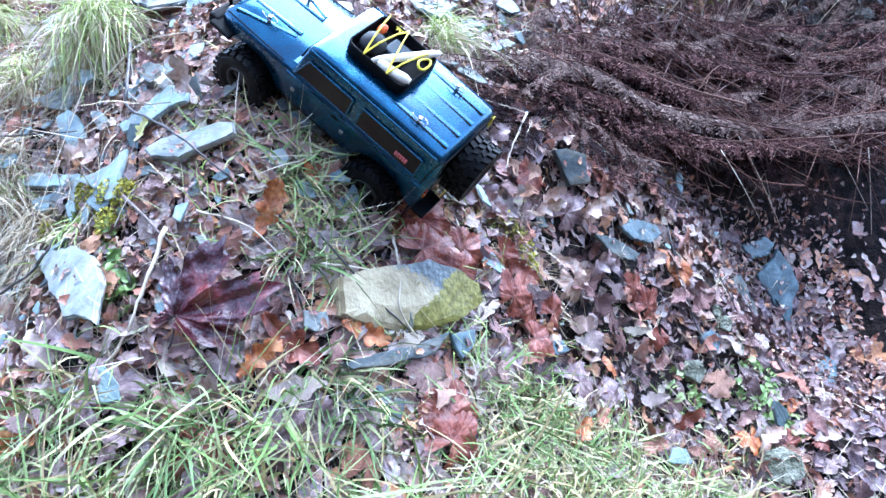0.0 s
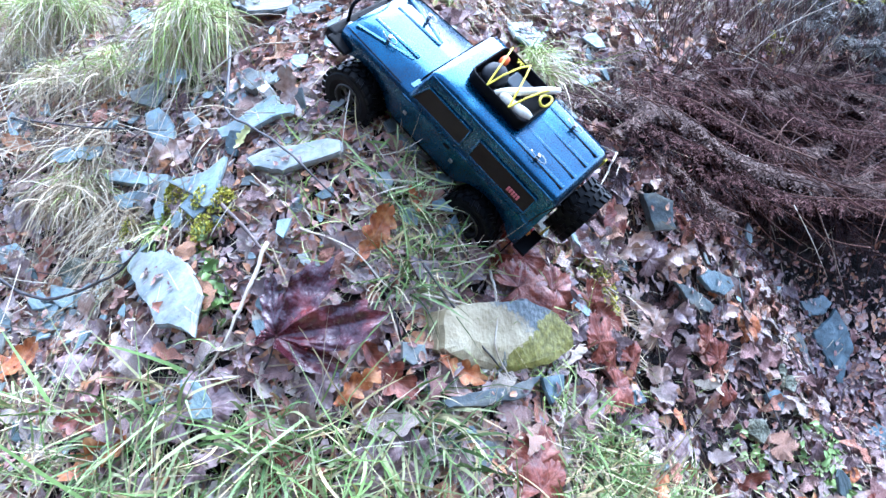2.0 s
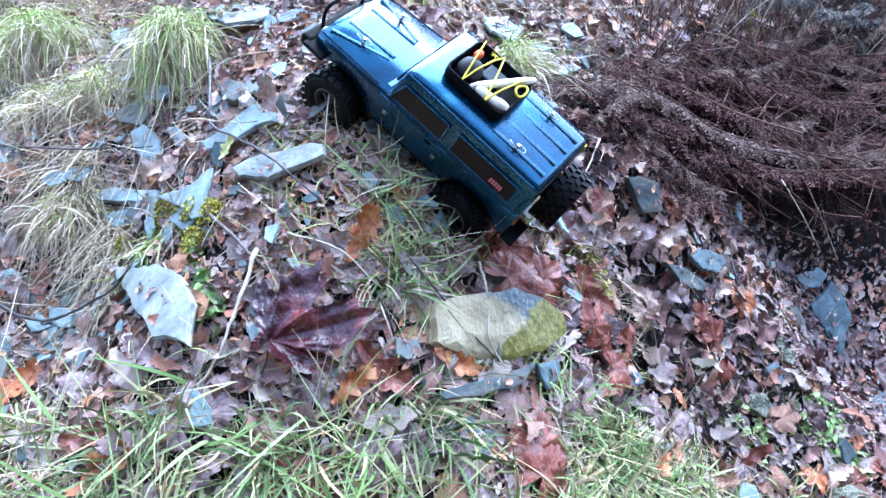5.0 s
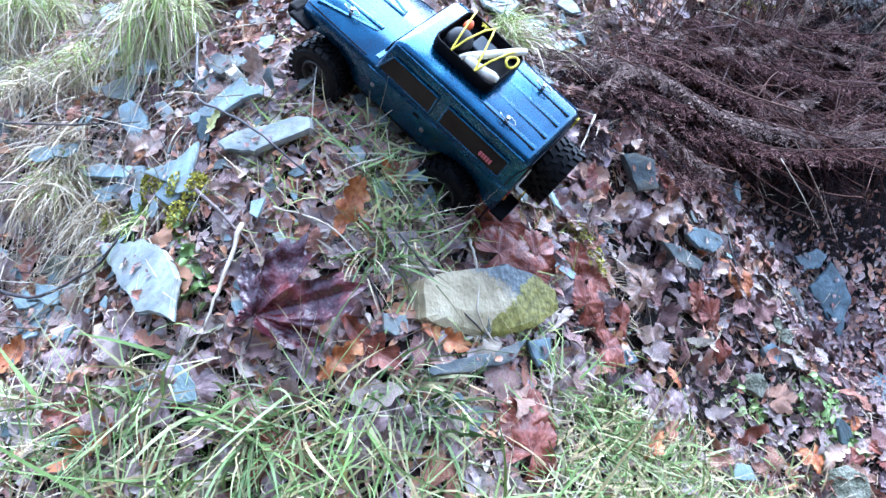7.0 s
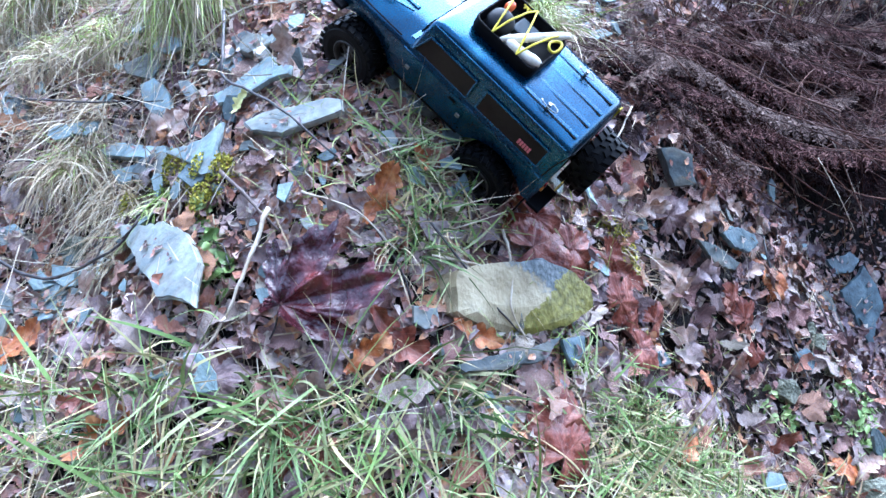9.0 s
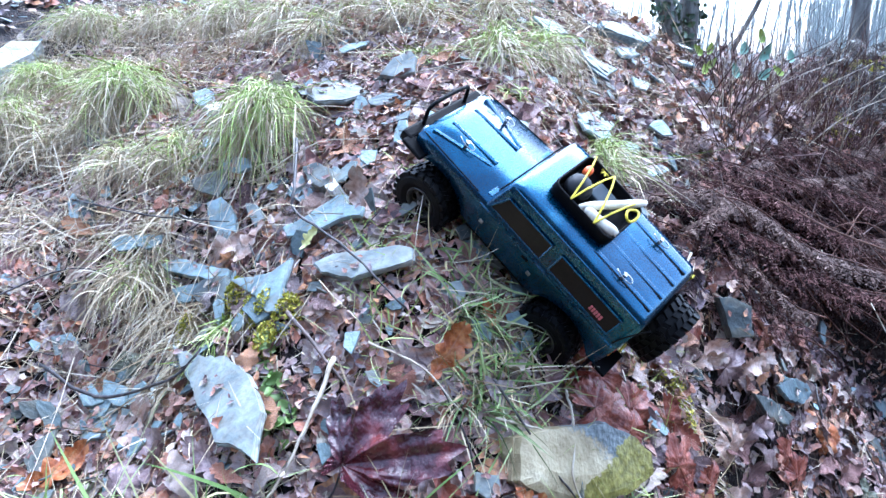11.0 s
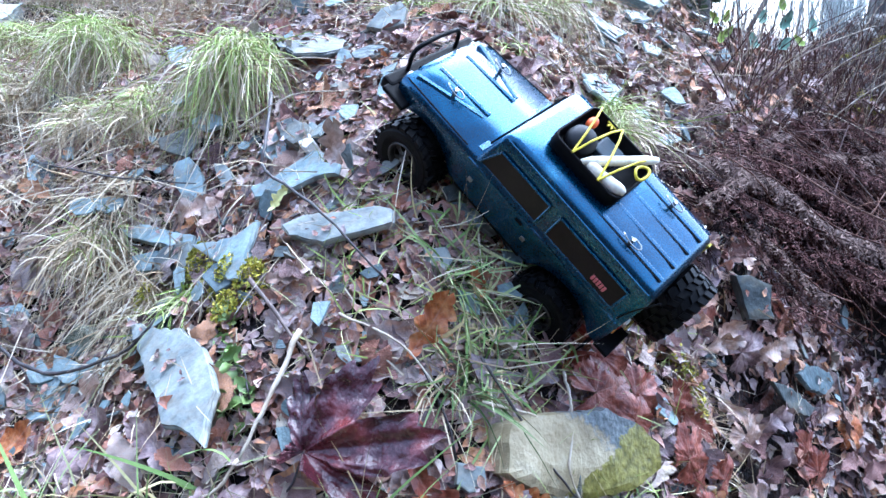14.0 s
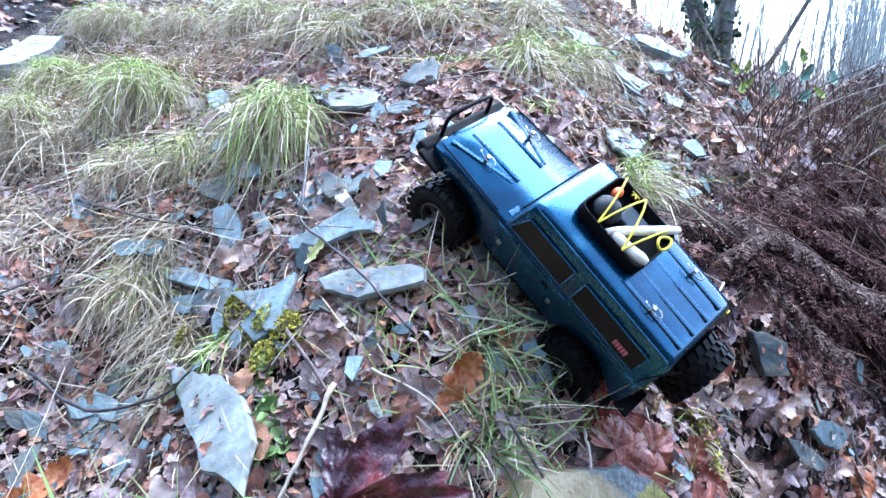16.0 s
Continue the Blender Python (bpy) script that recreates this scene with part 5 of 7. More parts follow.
big_leaf = leaf("broad", -0.462, 1.085, 0.142, 56, PLUM, "large glossy plum-purple sycamore leaf on the bank", 0.045, (20, -6), 3)
mesh_object_path = eased([(0, 0, 0), (-0.05, -0.012, -0.006), (-0.10, 0.006, -0.008), (-0.16, 0.02, 0.0)], 5)
stem = part("leaf_stalk", tube([p for p in mesh_object_path], 0.0016, 6), TWIG, big_leaf, "dark leaf stalk")
leaf("oak", -0.338, 1.222, 0.098, 82, ORANGE, "upright bright orange oak leaf with pale spots", 0.055, (38, 0), 2)
leaf("oak", -0.195, 1.13, 0.080, 10, ORANGE, "orange oak leaf under the cream rock", 0.03, (10, 5), 4)
leaf("oak", -0.30, 1.085, 0.11, -20, RUST, "rust oak leaf below the plum leaf", 0.028, (14, 0), 5)
leaf("oak", -0.345, 1.05, 0.08, 60, ORANGE, "folded orange oak leaf in the grass", 0.03, (10, 20), 7)
leaf("oak", -1.011, 1.23, 0.12, 40, ORANGE, "curled orange-brown oak leaf in the grass", 0.04, (25, 10), 8)
leaf("oak", -0.763, 1.037, 0.09, -15, RUST, "brown oak leaf among green grass", 0.03, (10, 0), 10)
leaf("oak", -0.84, 1.235, 0.13, 75, TAN, "wet tan oak leaf beside the pale slab", 0.03, (12, 0), 11)
leaf("oak", -0.80, 1.17, 0.11, 100, MAUVE, "mauve oak leaf beside the pale slab", 0.024, (8, -10), 13)
leaf("palm", 0.035, 1.245, 0.075, 60, MAUVE, "wet mauve sycamore leaf below the cream rock", 0.022, (10, 0), 5)
leaf("palm", -0.066, 1.09, 0.075, 95, RUST, "large red-brown sycamore leaf among grass", 0.026, (8, 0), 6)
leaf("palm", -0.10, 1.345, 0.070, 20, RUST, "red-brown sycamore leaf beside the grass", 0.035, (24, 0), 7)
leaf("palm", -0.03, 1.33, 0.05, 160, RUST, "crumpled red leaf above the cream rock", 0.03, (20, 10), 8)
leaf("oak", -0.135, 1.377, 0.10, 85, ORANGE, "pointed orange leaf standing in the grass", 0.05, (40, 25), 14)
leaf("palm", 0.05, 1.435, 0.060, -10, RUST, "curled dark red leaf beside the cream rock", 0.03, (26, 0), 9)
leaf("palm", 0.105, 1.40, 0.050, -60, RUST, "curled wet red-brown leaf in the litter", 0.03, (5, 25), 10)
leaf("oak", 0.228, 1.577, 0.095, 10, TAN, "pale tan oak leaf in the gully", 0.03, (10, 0), 15)
leaf("oak", -0.491, 1.442, 0.085, 80, TAN, "upright tan oak leaf behind the long slate", 0.05, (45, 0), 16)
leaf("oak", -0.529, 1.272, 0.07, 5, TAN, "pinkish oak leaf beside the moss", 0.03, (20, 0), 17)
leaf("oak", 0.279, 1.68, 0.085, 60, TAN, "whitish oak leaf below the dark slate", 0.035, (20, 0), 18)
leaf("oak", 0.185, 1.638, 0.075, 80, TAN, "pale oak leaf below the bracken", 0.035, (20, 0), 19)
leaf("oak", 0.463, 1.77, 0.07, 70, TAN, "pale oak leaf beside the blue slate", 0.03, (12, 0), 20)
leaf("oak", 0.313, 1.634, 0.09, 50, MAUVE, "mauve oak leaf in the gully litter", 0.03, (10, 0), 21)
leaf("oak", -0.675, 1.11, 0.09, 120, MAUVE, "mauve oak leaf below the pale slab", 0.03, (10, 0), 22)
leaf("oak", -0.276, 1.304, 0.045, -40, ORANGE, "orange oak leaf in the grass tuft", 0.03, (25, 0), 23)
leaf("oak", -0.78, 1.53, 0.10, -10, TAN, "pink-tan leaf heap behind the forked slate", 0.03, (15, 0), 24)
leaf("oak", -0.72, 1.50, 0.09, 30, TAN, "pale pink oak leaf behind the forked slate", 0.03, (12, 8), 25)
leaf("oak", -0.192, 1.403, 0.08, 20, TAN, "tan leaf above the grass tuft", 0.03, (15, 0), 26)
leaf("oak", 0.069, 1.67, 0.09, 75, MAUVE, "mauve oak leaf at the bracken edge", 0.03, (15, 0), 28)
leaf("oak", -0.16, 1.49, 0.09, 15, TAN, "cream dead leaf under the pointed slate", 0.035, (20, 0), 29)
leaf("oak", -0.17, 1.60, 0.06, 15, ORANGE, "rust leaf scrap beside the pointed slate", 0.045, (20, 0), 31)
leaf("oak", -0.575, 1.40, 0.045, 30, plain("yellow_leaf", (0.72, 0.68, 0.25), 0.5), "small pale yellow leaf beside the long slate", 0.035, (25, 0), 32)

leaf("palm", -0.065, 1.055, 0.070, 75, RUST, "broad red-brown sycamore leaf in the grass", 0.03, (10, 0), 33)
leaf("palm", 0.03, 1.215, 0.062, 100, MAUVE, "broad mauve sycamore leaf at the gully edge", 0.028, (10, 4), 34)
leaf("palm", 0.20, 1.37, 0.065, 40, MAUVE, "wet bluish mauve sycamore leaf in the gully", 0.024, (6, -8), 35)
leaf("palm", 0.28, 1.42, 0.06, 130, MAUVE, "dark wet mauve sycamore leaf in the gully", 0.022, (8, 6), 36)
leaf("palm", 0.42, 1.46, 0.062, -30, MAUVE, "wet mauve sycamore leaf beside the seedlings", 0.026, (6, 6), 37)
leaf("oak", 0.47, 1.53, 0.085, 70, RUST, "rust brown leaf standing among seedlings", 0.04, (35, 0), 38)
leaf("oak", 0.17, 1.24, 0.075, 85, ORANGE, "orange-brown leaf curled in pale grass", 0.035, (30, 0), 39)
leaf("palm", -0.32, 0.97, 0.075, 10, MAUVE, "mauve sycamore leaf under green grass", 0.024, (6, 0), 40)
leaf("palm", -0.42, 0.945, 0.07, 120, RUST, "red-brown sycamore leaf under green grass", 0.022, (6, 0), 41)
leaf("palm", -0.27, 1.0, 0.07, 200, MAUVE, "pinkish sycamore leaf below the plum leaf", 0.024, (6, 0), 42)
leaf("palm", -0.56, 1.02, 0.065, 60, MAUVE, "mauve-brown sycamore leaf in the grass", 0.026, (8, 0), 43)
leaf("oak", -0.72, 0.985, 0.11, 20, ORANGE, "orange-brown oak leaf under green grass", 0.03, (12, 0), 44)
leaf("oak", -0.97, 1.06, 0.10, -30, RUST, "rust oak leaf under green grass", 0.03, (12, 0), 45)
leaf("palm", -0.10, 1.30, 0.075, 60, RUST, "large red-brown sycamore leaf above the cream rock", 0.034, (20, 0), 46)
leaf("palm", -0.03, 1.36, 0.07, 20, RUST, "wet red leaf overlapping another by the rock", 0.03, (16, 6), 47)
leaf("palm", 0.06, 1.37, 0.06, 100, RUST, "curled rust leaf beside the cream rock", 0.04, (28, 12), 48)
leaf("palm", 0.10, 1.34, 0.055, 10, RUST, "crumpled red-brown leaf beside the rock", 0.036, (18, -16), 49)
leaf("palm", 0.15, 1.44, 0.055, 70, RUST, "crumpled pale rust leaf in the litter", 0.034, (18, 10), 50)
leaf("palm", -0.83, 1.13, 0.065, 90, MAUVE, "wet mauve sycamore leaf below the pale slab", 0.028, (10, 0), 51)
leaf("oak", 0.177, 1.624, 0.075, 60, TAN, "pale buff oak leaf standing in the gully", 0.035, (25, 0), 52)
leaf("oak", 0.30, 1.692, 0.085, 95, TAN, "whitish oak leaf with deep lobes below the dark slate", 0.035, (22, 0), 53)
leaf("oak", 0.414, 1.827, 0.085, 15, TAN, "cream curled oak leaf beside the dark slate", 0.035, (20, 0), 54)
leaf("palm", 0.223, 1.643, 0.06, 80, MAUVE, "mauve leaf with a pale rib at the bracken edge", 0.03, (18, 0), 55)
leaf("palm", 0.216, 1.555, 0.06, -20, TAN, "peach-coloured broad leaf in the gully", 0.036, (14, 8), 56)
leaf("oak", 0.295, 1.625, 0.095, 85, MAUVE, "bluish mauve oak leaf lying across the gully", 0.034, (14, 0), 57)
leaf("oak", 0.082, 1.442, 0.085, 20, RUST, "dark red curled leaf beside the mossy end of the rock", 0.04, (30, 10), 58)

# more broad leaves, flat and wet, in the gully and under the grass
for k in range(46):
    gully = k % 2
    x, y = (rng.uniform(0.1, 0.85), rng.uniform(1.3, 1.85)) if gully else (rng.uniform(-1.2, 0.0), rng.uniform(0.8, 1.06))
    tone = (MAUVE, RUST, MAUVE, TAN, MAUVE, ORANGE)[k % 6]
    word = {"mauve_leaf": "mauve", "rust_leaf": "red-brown", "tan_leaf": "pale tan", "orange_oak": "orange-brown"}[tone.name]
    kind = "palm" if k % 3 else "oak"
    size = float(rng.uniform(0.035, 0.06) if kind == "palm" else rng.uniform(0.07, 0.11))
    leaf(kind, float(x), float(y), size, float(rng.uniform(0, 360)), tone, f"wet {word} fallen leaf lying flat on the {'gully floor' if gully else 'grassy bank'}", 0.026, (float(rng.normal() * 10), float(rng.normal() * 10)), 60 + k)

# ---- slate chips ----
chip_meshes = []
for k in range(16):
    r = random.Random(100 + k)
    sides = r.randint(5, 8)
    out = [(0.5 * r.uniform(0.6, 1.15) * math.cos(2 * math.pi * (q + r.uniform(-0.25, 0.25)) / sides), 0.32 * r.uniform(0.5, 1.25) * math.sin(2 * math.pi * (q + r.uniform(-0.25, 0.25)) / sides)) for q in range(sides)]
    bm = bmesh.new()
    thick = r.uniform(0.04, 0.10)
    lo = [bm.verts.new((x, y, -thick / 2)) for x, y in out]
    md = [bm.verts.new((x * 1.01, y * 1.01, thick * 0.3)) for x, y in out]
    hi = [bm.verts.new((x * 0.975, y * 0.975, thick / 2 + r.uniform(-0.02, 0.02))) for x, y in out]
    for a, b in ((lo, md), (md, hi)):
        for q in range(sides):
            bm.faces.new((a[q], a[(q + 1) % sides], b[(q + 1) % sides], b[q]))
    bm.faces.new(hi)
    bm.faces.new(lo[::-1])
    o = part("slate_chip", bm, CHIP)
    chip_meshes.append(o.data)
    bpy.data.objects.remove(o)
chip_shapes = []
for me in chip_meshes[:8]:
    chip_shapes.append((np.array([v.co[:] for v in me.vertices]), [tuple(p.vertices) for p in me.polygons]))
zones = [(-1.25, -0.45, 1.2, 1.9, 62), (-0.75, 0.08, 1.4, 2.3, 62), (-0.45, 0.45, 2.0, 3.3, 95), (0.1, 1.2, 1.3, 2.2, 12), (-1.25, -0.55, 1.0, 1.4, 36), (-0.55, -0.1, 1.02, 1.42, 14)]
for x0, x1, y0, y1, count in zones:
    for k in range(count):
        x, y = rng.uniform(x0, x1), rng.uniform(y0, y1)
        o = new("slate_chip", chip_meshes[int(rng.integers(16))])
        s = float(0.026 + 0.075 * rng.uniform() ** 1.9)
        m = slope_frame(x, y) @ pose(0, 0, 0.014 + 0.1 * s + rng.uniform(0, 0.012), rng.normal() * 14, rng.normal() * 14, rng.uniform(0, 360))
        o.matrix_world = m @ Matrix.Diagonal((s, s, s, 1))
        tagged(o, "loose blue-grey chip of wet slate", "slate", "slate chips on the bank")


def strew_faces(name, shapes, pos, turn, size, material, label, category):
    vs, fs, base = [], [], 0
    for i in range(len(pos)):
        tv, tf = shapes[i % len(shapes)]
        vs.append((tv * size[i]) @ turn[i].T + pos[i])
        fs += [tuple(int(q) + base for q in f) for f in tf]
        base += len(tv)
    ob = mesh_object(name, np.concatenate(vs), fs, material, None, False)
    return tagged(ob, label, category, kind="stuff")


n = 1700
lx, ly = rng.uniform(-2.4, 0.25, n), 1.0 + 3.4 * rng.uniform(0, 1, n) ** 1.1
strew_faces("slate_scree", chip_shapes, on_land(lx, ly, rng.uniform(0.006, 0.024, n)), frames_for(normals(lx, ly), rng.uniform(0, 6.3, n), 0.35, rng), 0.012 + 0.05 * rng.uniform(0, 1, n) ** 2.5, SLATE, "small broken slate scree among leaves", "scree")

# ---- grass ----
def ribbons(roots, start, length, width, sag, segments=6, twist=None):
    """Bent tapering blades: root, first direction, length, width and sag vector of each."""
    n = len(roots)
    side = np.cross(start, rng.normal(size=(n, 3)))
    side /= np.linalg.norm(side, axis=1, keepdims=True)
    s = np.linspace(0, 1, segments + 1)
    mid = roots[:, None] + start[:, None] * (length[:, None] * s)[..., None] + sag[:, None] * (length[:, None] * s**2)[..., None]
    w = width[:, None] * np.clip(1.05 - s**2.2, 0.06, 1)
    v = np.stack([mid - side[:, None] * w[..., None] / 2, mid + side[:, None] * w[..., None] / 2], 2)
    verts = v.reshape(-1, 3)
    base = (np.arange(n) * 2 * (segments + 1))[:, None]
    k = np.arange(segments) * 2
    f = np.stack([base + k, base + k + 1, base + k + 3, base + k + 2], -1).reshape(-1, 4)
    return verts, f


def downhill(x, y):
    n = normals(x, y, 0.06)
    d = np.stack([n[:, 0], n[:, 1], np.zeros(len(x))], -1)
    return d / (np.linalg.norm(d, axis=1, keepdims=True) + 1e-6)


def tuft(x, y, radius, count, length, width, hang, rise=0.9, spread_out=0.6):
    a, r = rng.uniform(0, 6.3, count), radius * np.sqrt(rng.uniform(0, 1, count))
    px, py = x + r * np.cos(a), y + r * np.sin(a)
    roots = on_land(px, py, -0.004)
    n = normals(px, py)
    out = np.stack([np.cos(a), np.sin(a), 0 * a], -1)
    start = rise * n + spread_out * out * rng.uniform(0.2, 1.2, (count, 1)) + 0.35 * rng.normal(size=(count, 3))
    start /= np.linalg.norm(start, axis=1, keepdims=True)
    fall = 0.2 * downhill(px, py) + np.stack([np.clip(-0.5 * px, -0.2, 0.6), -0.7 + 0 * px, 0 * px], -1) + 0.35 * rng.normal(size=(count, 3))
    sag = hang * fall * rng.uniform(0.3, 1.2, (count, 1)) + np.array([0, 0, -1.0]) * (0.25 + 0.6 * hang) * rng.uniform(0.5, 1.2, (count, 1))
    return ribbons(roots, start, length * rng.uniform(0.45, 1.15, count), width * rng.uniform(0.6, 1.3, count), sag)


def joined(name, pieces, material, label, category="grass", kind="stuff"):
    vs, fs, base = [], [], 0
    for v, f in pieces:
        vs.append(v)
        fs.append(f + base)
        base += len(v)
    return tagged(mesh_object(name, np.concatenate(vs), np.concatenate(fs), material), label, category, kind=kind)


def blades(x, y, length, width, lie=0.55, bend=0.22, spread_a=6.3, kink=0.25, heading=0.0, drop=0.0, lift=0.016):
    """Straight flat grass blades, some kinked, that lie over the slope in all directions."""
    n = len(x)
    nrm = normals(x, y, 0.05)
    turn = frames_for(nrm, heading + rng.uniform(-spread_a / 2, spread_a / 2, n), 0.05, rng)
    rise = np.abs(rng.normal(size=(n, 1))) * lie + 0.15
    start = turn[:, :, 0] + rise * turn[:, :, 2]
    start /= np.linalg.norm(start, axis=1, keepdims=True)
    face = nrm + 0.55 * rng.normal(size=(n, 3))
    side = np.cross(start, face)
    side /= np.linalg.norm(side, axis=1, keepdims=True)
    s = np.linspace(0, 1, 7)
    way = bend * rng.normal(size=(n, 3)) - 0.22 * nrm - drop * np.array([0.0, 0.25, 1.0])
    mid = on_land(x, y, lift)[:, None] + start[:, None] * (length[:, None] * s)[..., None] + way[:, None] * (length[:, None] * s**2)[..., None]
    at = rng.uniform(0.4, 0.75, n)
    fold = (rng.uniform(size=n) < kink)[:, None] * (0.7 * rng.normal(size=(n, 3)) - 0.6 * nrm)
    mid += fold[:, None] * (length[:, None] * np.maximum(s - at[:, None], 0))[..., None]
    floor = land(mid[..., 0], mid[..., 1]) + 0.004
    mid[..., 2] = np.maximum(mid[..., 2], floor)
    w = width[:, None] * np.clip(1.02 - s**2.6, 0.05, 1) * np.clip(0.6 + 2 * s, 0, 1)
    v = np.stack([mid - side[:, None] * w[..., None] / 2, mid + side[:, None] * w[..., None] / 2], 2).reshape(-1, 3)
    base = (np.arange(n) * 14)[:, None]
    k = np.arange(6) * 2
    return v, np.stack([base + k, base + k + 1, base + k + 3, base + k + 2], -1).reshape(-1, 4)


def meadow(clumps, per, radius, length, width, **more):
    """Blades that spring from clumps."""
    cx, cy = np.repeat(clumps[:, 0], per), np.repeat(clumps[:, 1], per)
    n = len(cx)
    x, y = cx + radius * rng.normal(size=n), cy + radius * rng.normal(size=n)
    return blades(x, y, length * rng.uniform(0.35, 1.15, n), width * rng.uniform(0.5, 1.25, n), **more)


def field(count, x0, x1, low, top):
    x = rng.uniform(x0, x1, count)
    return np.stack([x, rng.uniform(low, np.interp(x, *top), count)], -1)


# fresh green grass along the foot of the bank
EDGE = ((-1.5, -1.0, -0.8, -0.62, -0.5, -0.3, -0.12, 0.0), (1.22, 1.16, 1.10, 1.03, 1.0, 1.01, 1.02, 1.0))
RIGHT = ((-0.1, 0.05, 0.25, 0.45, 0.6), (1.10, 1.22, 1.34, 1.46, 1.48))
tufty = np.array([(-0.46, 0.975), (-0.44, 0.955), (-0.42, 0.985), (-0.66, 1.0), (-0.70, 0.98), (-0.78, 1.02), (-0.25, 1.22), (-0.26, 1.19), (-0.27, 1.21), (-0.30, 1.30), (-0.28, 1.27), (-0.25, 1.29), (-0.32, 1.33), (-0.26, 1.33), (-0.17, 1.08), (-0.20, 1.06), (-0.2, 1.38), (-0.12, 1.38), (-0.95, 1.06), (-0.15, 1.45), (-0.30, 1.37), (-0.22, 1.25)])
green = [
    meadow(np.concatenate([field(112, -1.45, 0.05, 0.62, EDGE), np.stack([-0.5 + 1.0 * rng.normal(size=170), 0.62 - 0.6 * np.abs(rng.normal(size=170))], -1)]), 15, 0.022, 0.16, 0.0058, lie=0.9, bend=0.6, drop=0.25),
    meadow(field(90, -1.45, 0.05, 0.62, EDGE), 12, 0.03, 0.11, 0.0040, lie=0.5, bend=0.7),
    meadow(field(170, 0.0, 0.62, 1.0, RIGHT), 11, 0.028, 0.095, 0.0042, lie=0.9, lift=0.032),
    meadow(tufty, 13, 0.02, 0.12, 0.0046, lie=0.8),
]
joined("green_grass", green, GRASS, "long fresh green grass blades at the foot of the bank")
faded = [
    meadow(field(120, -1.45, 0.05, 0.62, EDGE), 11, 0.03, 0.11, 0.0030, lie=0.4, bend=0.5),
    meadow(field(120, 0.0, 0.62, 1.0, RIGHT), 9, 0.035, 0.085, 0.0028, lie=0.6, bend=0.5, lift=0.03),
    meadow(tufty, 11, 0.03, 0.11, 0.0028, lie=0.4, bend=0.6),
]
joined("faded_grass", faded, STRAW, "faded yellow grass blades among green ones")
thin = [
    meadow(field(120, -0.1, 0.75, 1.0, ((0.0, 0.75), (1.5, 1.65))), 6, 0.03, 0.055, 0.0018, lie=0.9),
    meadow(field(110, -0.5, 0.1, 1.18, ((-0.5, 0.1), (1.5, 1.56))), 7, 0.03, 0.075, 0.0024, lie=0.8),
]
joined("fine_grass", thin, LIME, "thin sparse grass blades between leaves")

# dry tufts that hang down the bank, some with a green crown
def tussock(x, y, wide, top, tall, green):
    """A grass tussock on a ledge: a tangled crown whose dead blades hang down its front."""
    def strands(n, reach, fall, rise, width, high):
        a = rng.normal(size=n) * 0.42
        px, py = x + wide * np.clip(a, -1, 1), y + 0.035 * rng.normal(size=n) + 0.02
        pz = np.maximum(top + high - 0.25 * tall * a * a - 0.45 * tall * rng.uniform(size=n) ** 2 + 0.012 * rng.normal(size=n), land(px, py) + 0.004)
        way = np.stack([0.5 * a + 0.85 * rng.normal(size=n), -np.abs(0.8 + 0.6 * rng.normal(size=n)), 0 * a], -1)
        q = np.linspace(0, 1, 8)
        out = reach * rng.uniform(0.2, 1.6, n)
        up = rise * rng.uniform(0.0, 1.2, n)
        drop = fall * rng.uniform(0.3, 1.45, n)
        kink = np.maximum(q - rng.uniform(0.35, 0.8, n)[:, None], 0)[..., None] * (rng.normal(size=(n, 1, 3)) * 0.12) * (rng.uniform(size=(n, 1, 1)) < 0.6)
        mid = np.stack([px, py, pz], -1)[:, None] + way[:, None] * (out[:, None] * (q - 0.35 * q * q))[..., None] + kink
        mid[..., 2] += up[:, None] * 4 * q * (1 - q) * 0.6 - drop[:, None] * q**1.7
        mid[..., 2] = np.maximum(mid[..., 2], land(mid[..., 0], mid[..., 1]) + 0.004)
        side = np.cross(mid[:, -1] - mid[:, 0], np.array([0.0, -0.9, 0.4]) + 0.5 * rng.normal(size=(n, 3)))
        side /= np.linalg.norm(side, axis=1, keepdims=True) + 1e-9
        w = rng.uniform(*width, n)[:, None] * np.clip(1.02 - q**2.4, 0.08, 1)
        v = np.stack([mid - side[:, None] * w[..., None] / 2, mid + side[:, None] * w[..., None] / 2], 2).reshape(-1, 3)
        k = np.arange(7) * 2
        return v, ((np.arange(n) * 16)[:, None, None] + np.stack([k, k + 1, k + 3, k + 2], -1)[None]).reshape(-1, 4)
    thick = wide * tall
    t = joined("grass_tuft", [strands(int(300 + 42000 * thick), 0.085, tall * 0.95, 0.04, (0.0010, 0.0032), 0.0)], STRAW, "dry straw-coloured grass tuft hanging down the bank", "grass")
    if green > 0.15:
        v, f = strands(int((150 + 40000 * thick) * min(green, 1.6)), 0.07, tall * (0.5 if green < 1.3 else 0.8), 0.05, (0.0010, 0.0026), 0.012)
        crown = mesh_object("green_crown", v, f, LIME, t, True, "yellow-green fresh blades")
        crown["kind"] = "stuff"


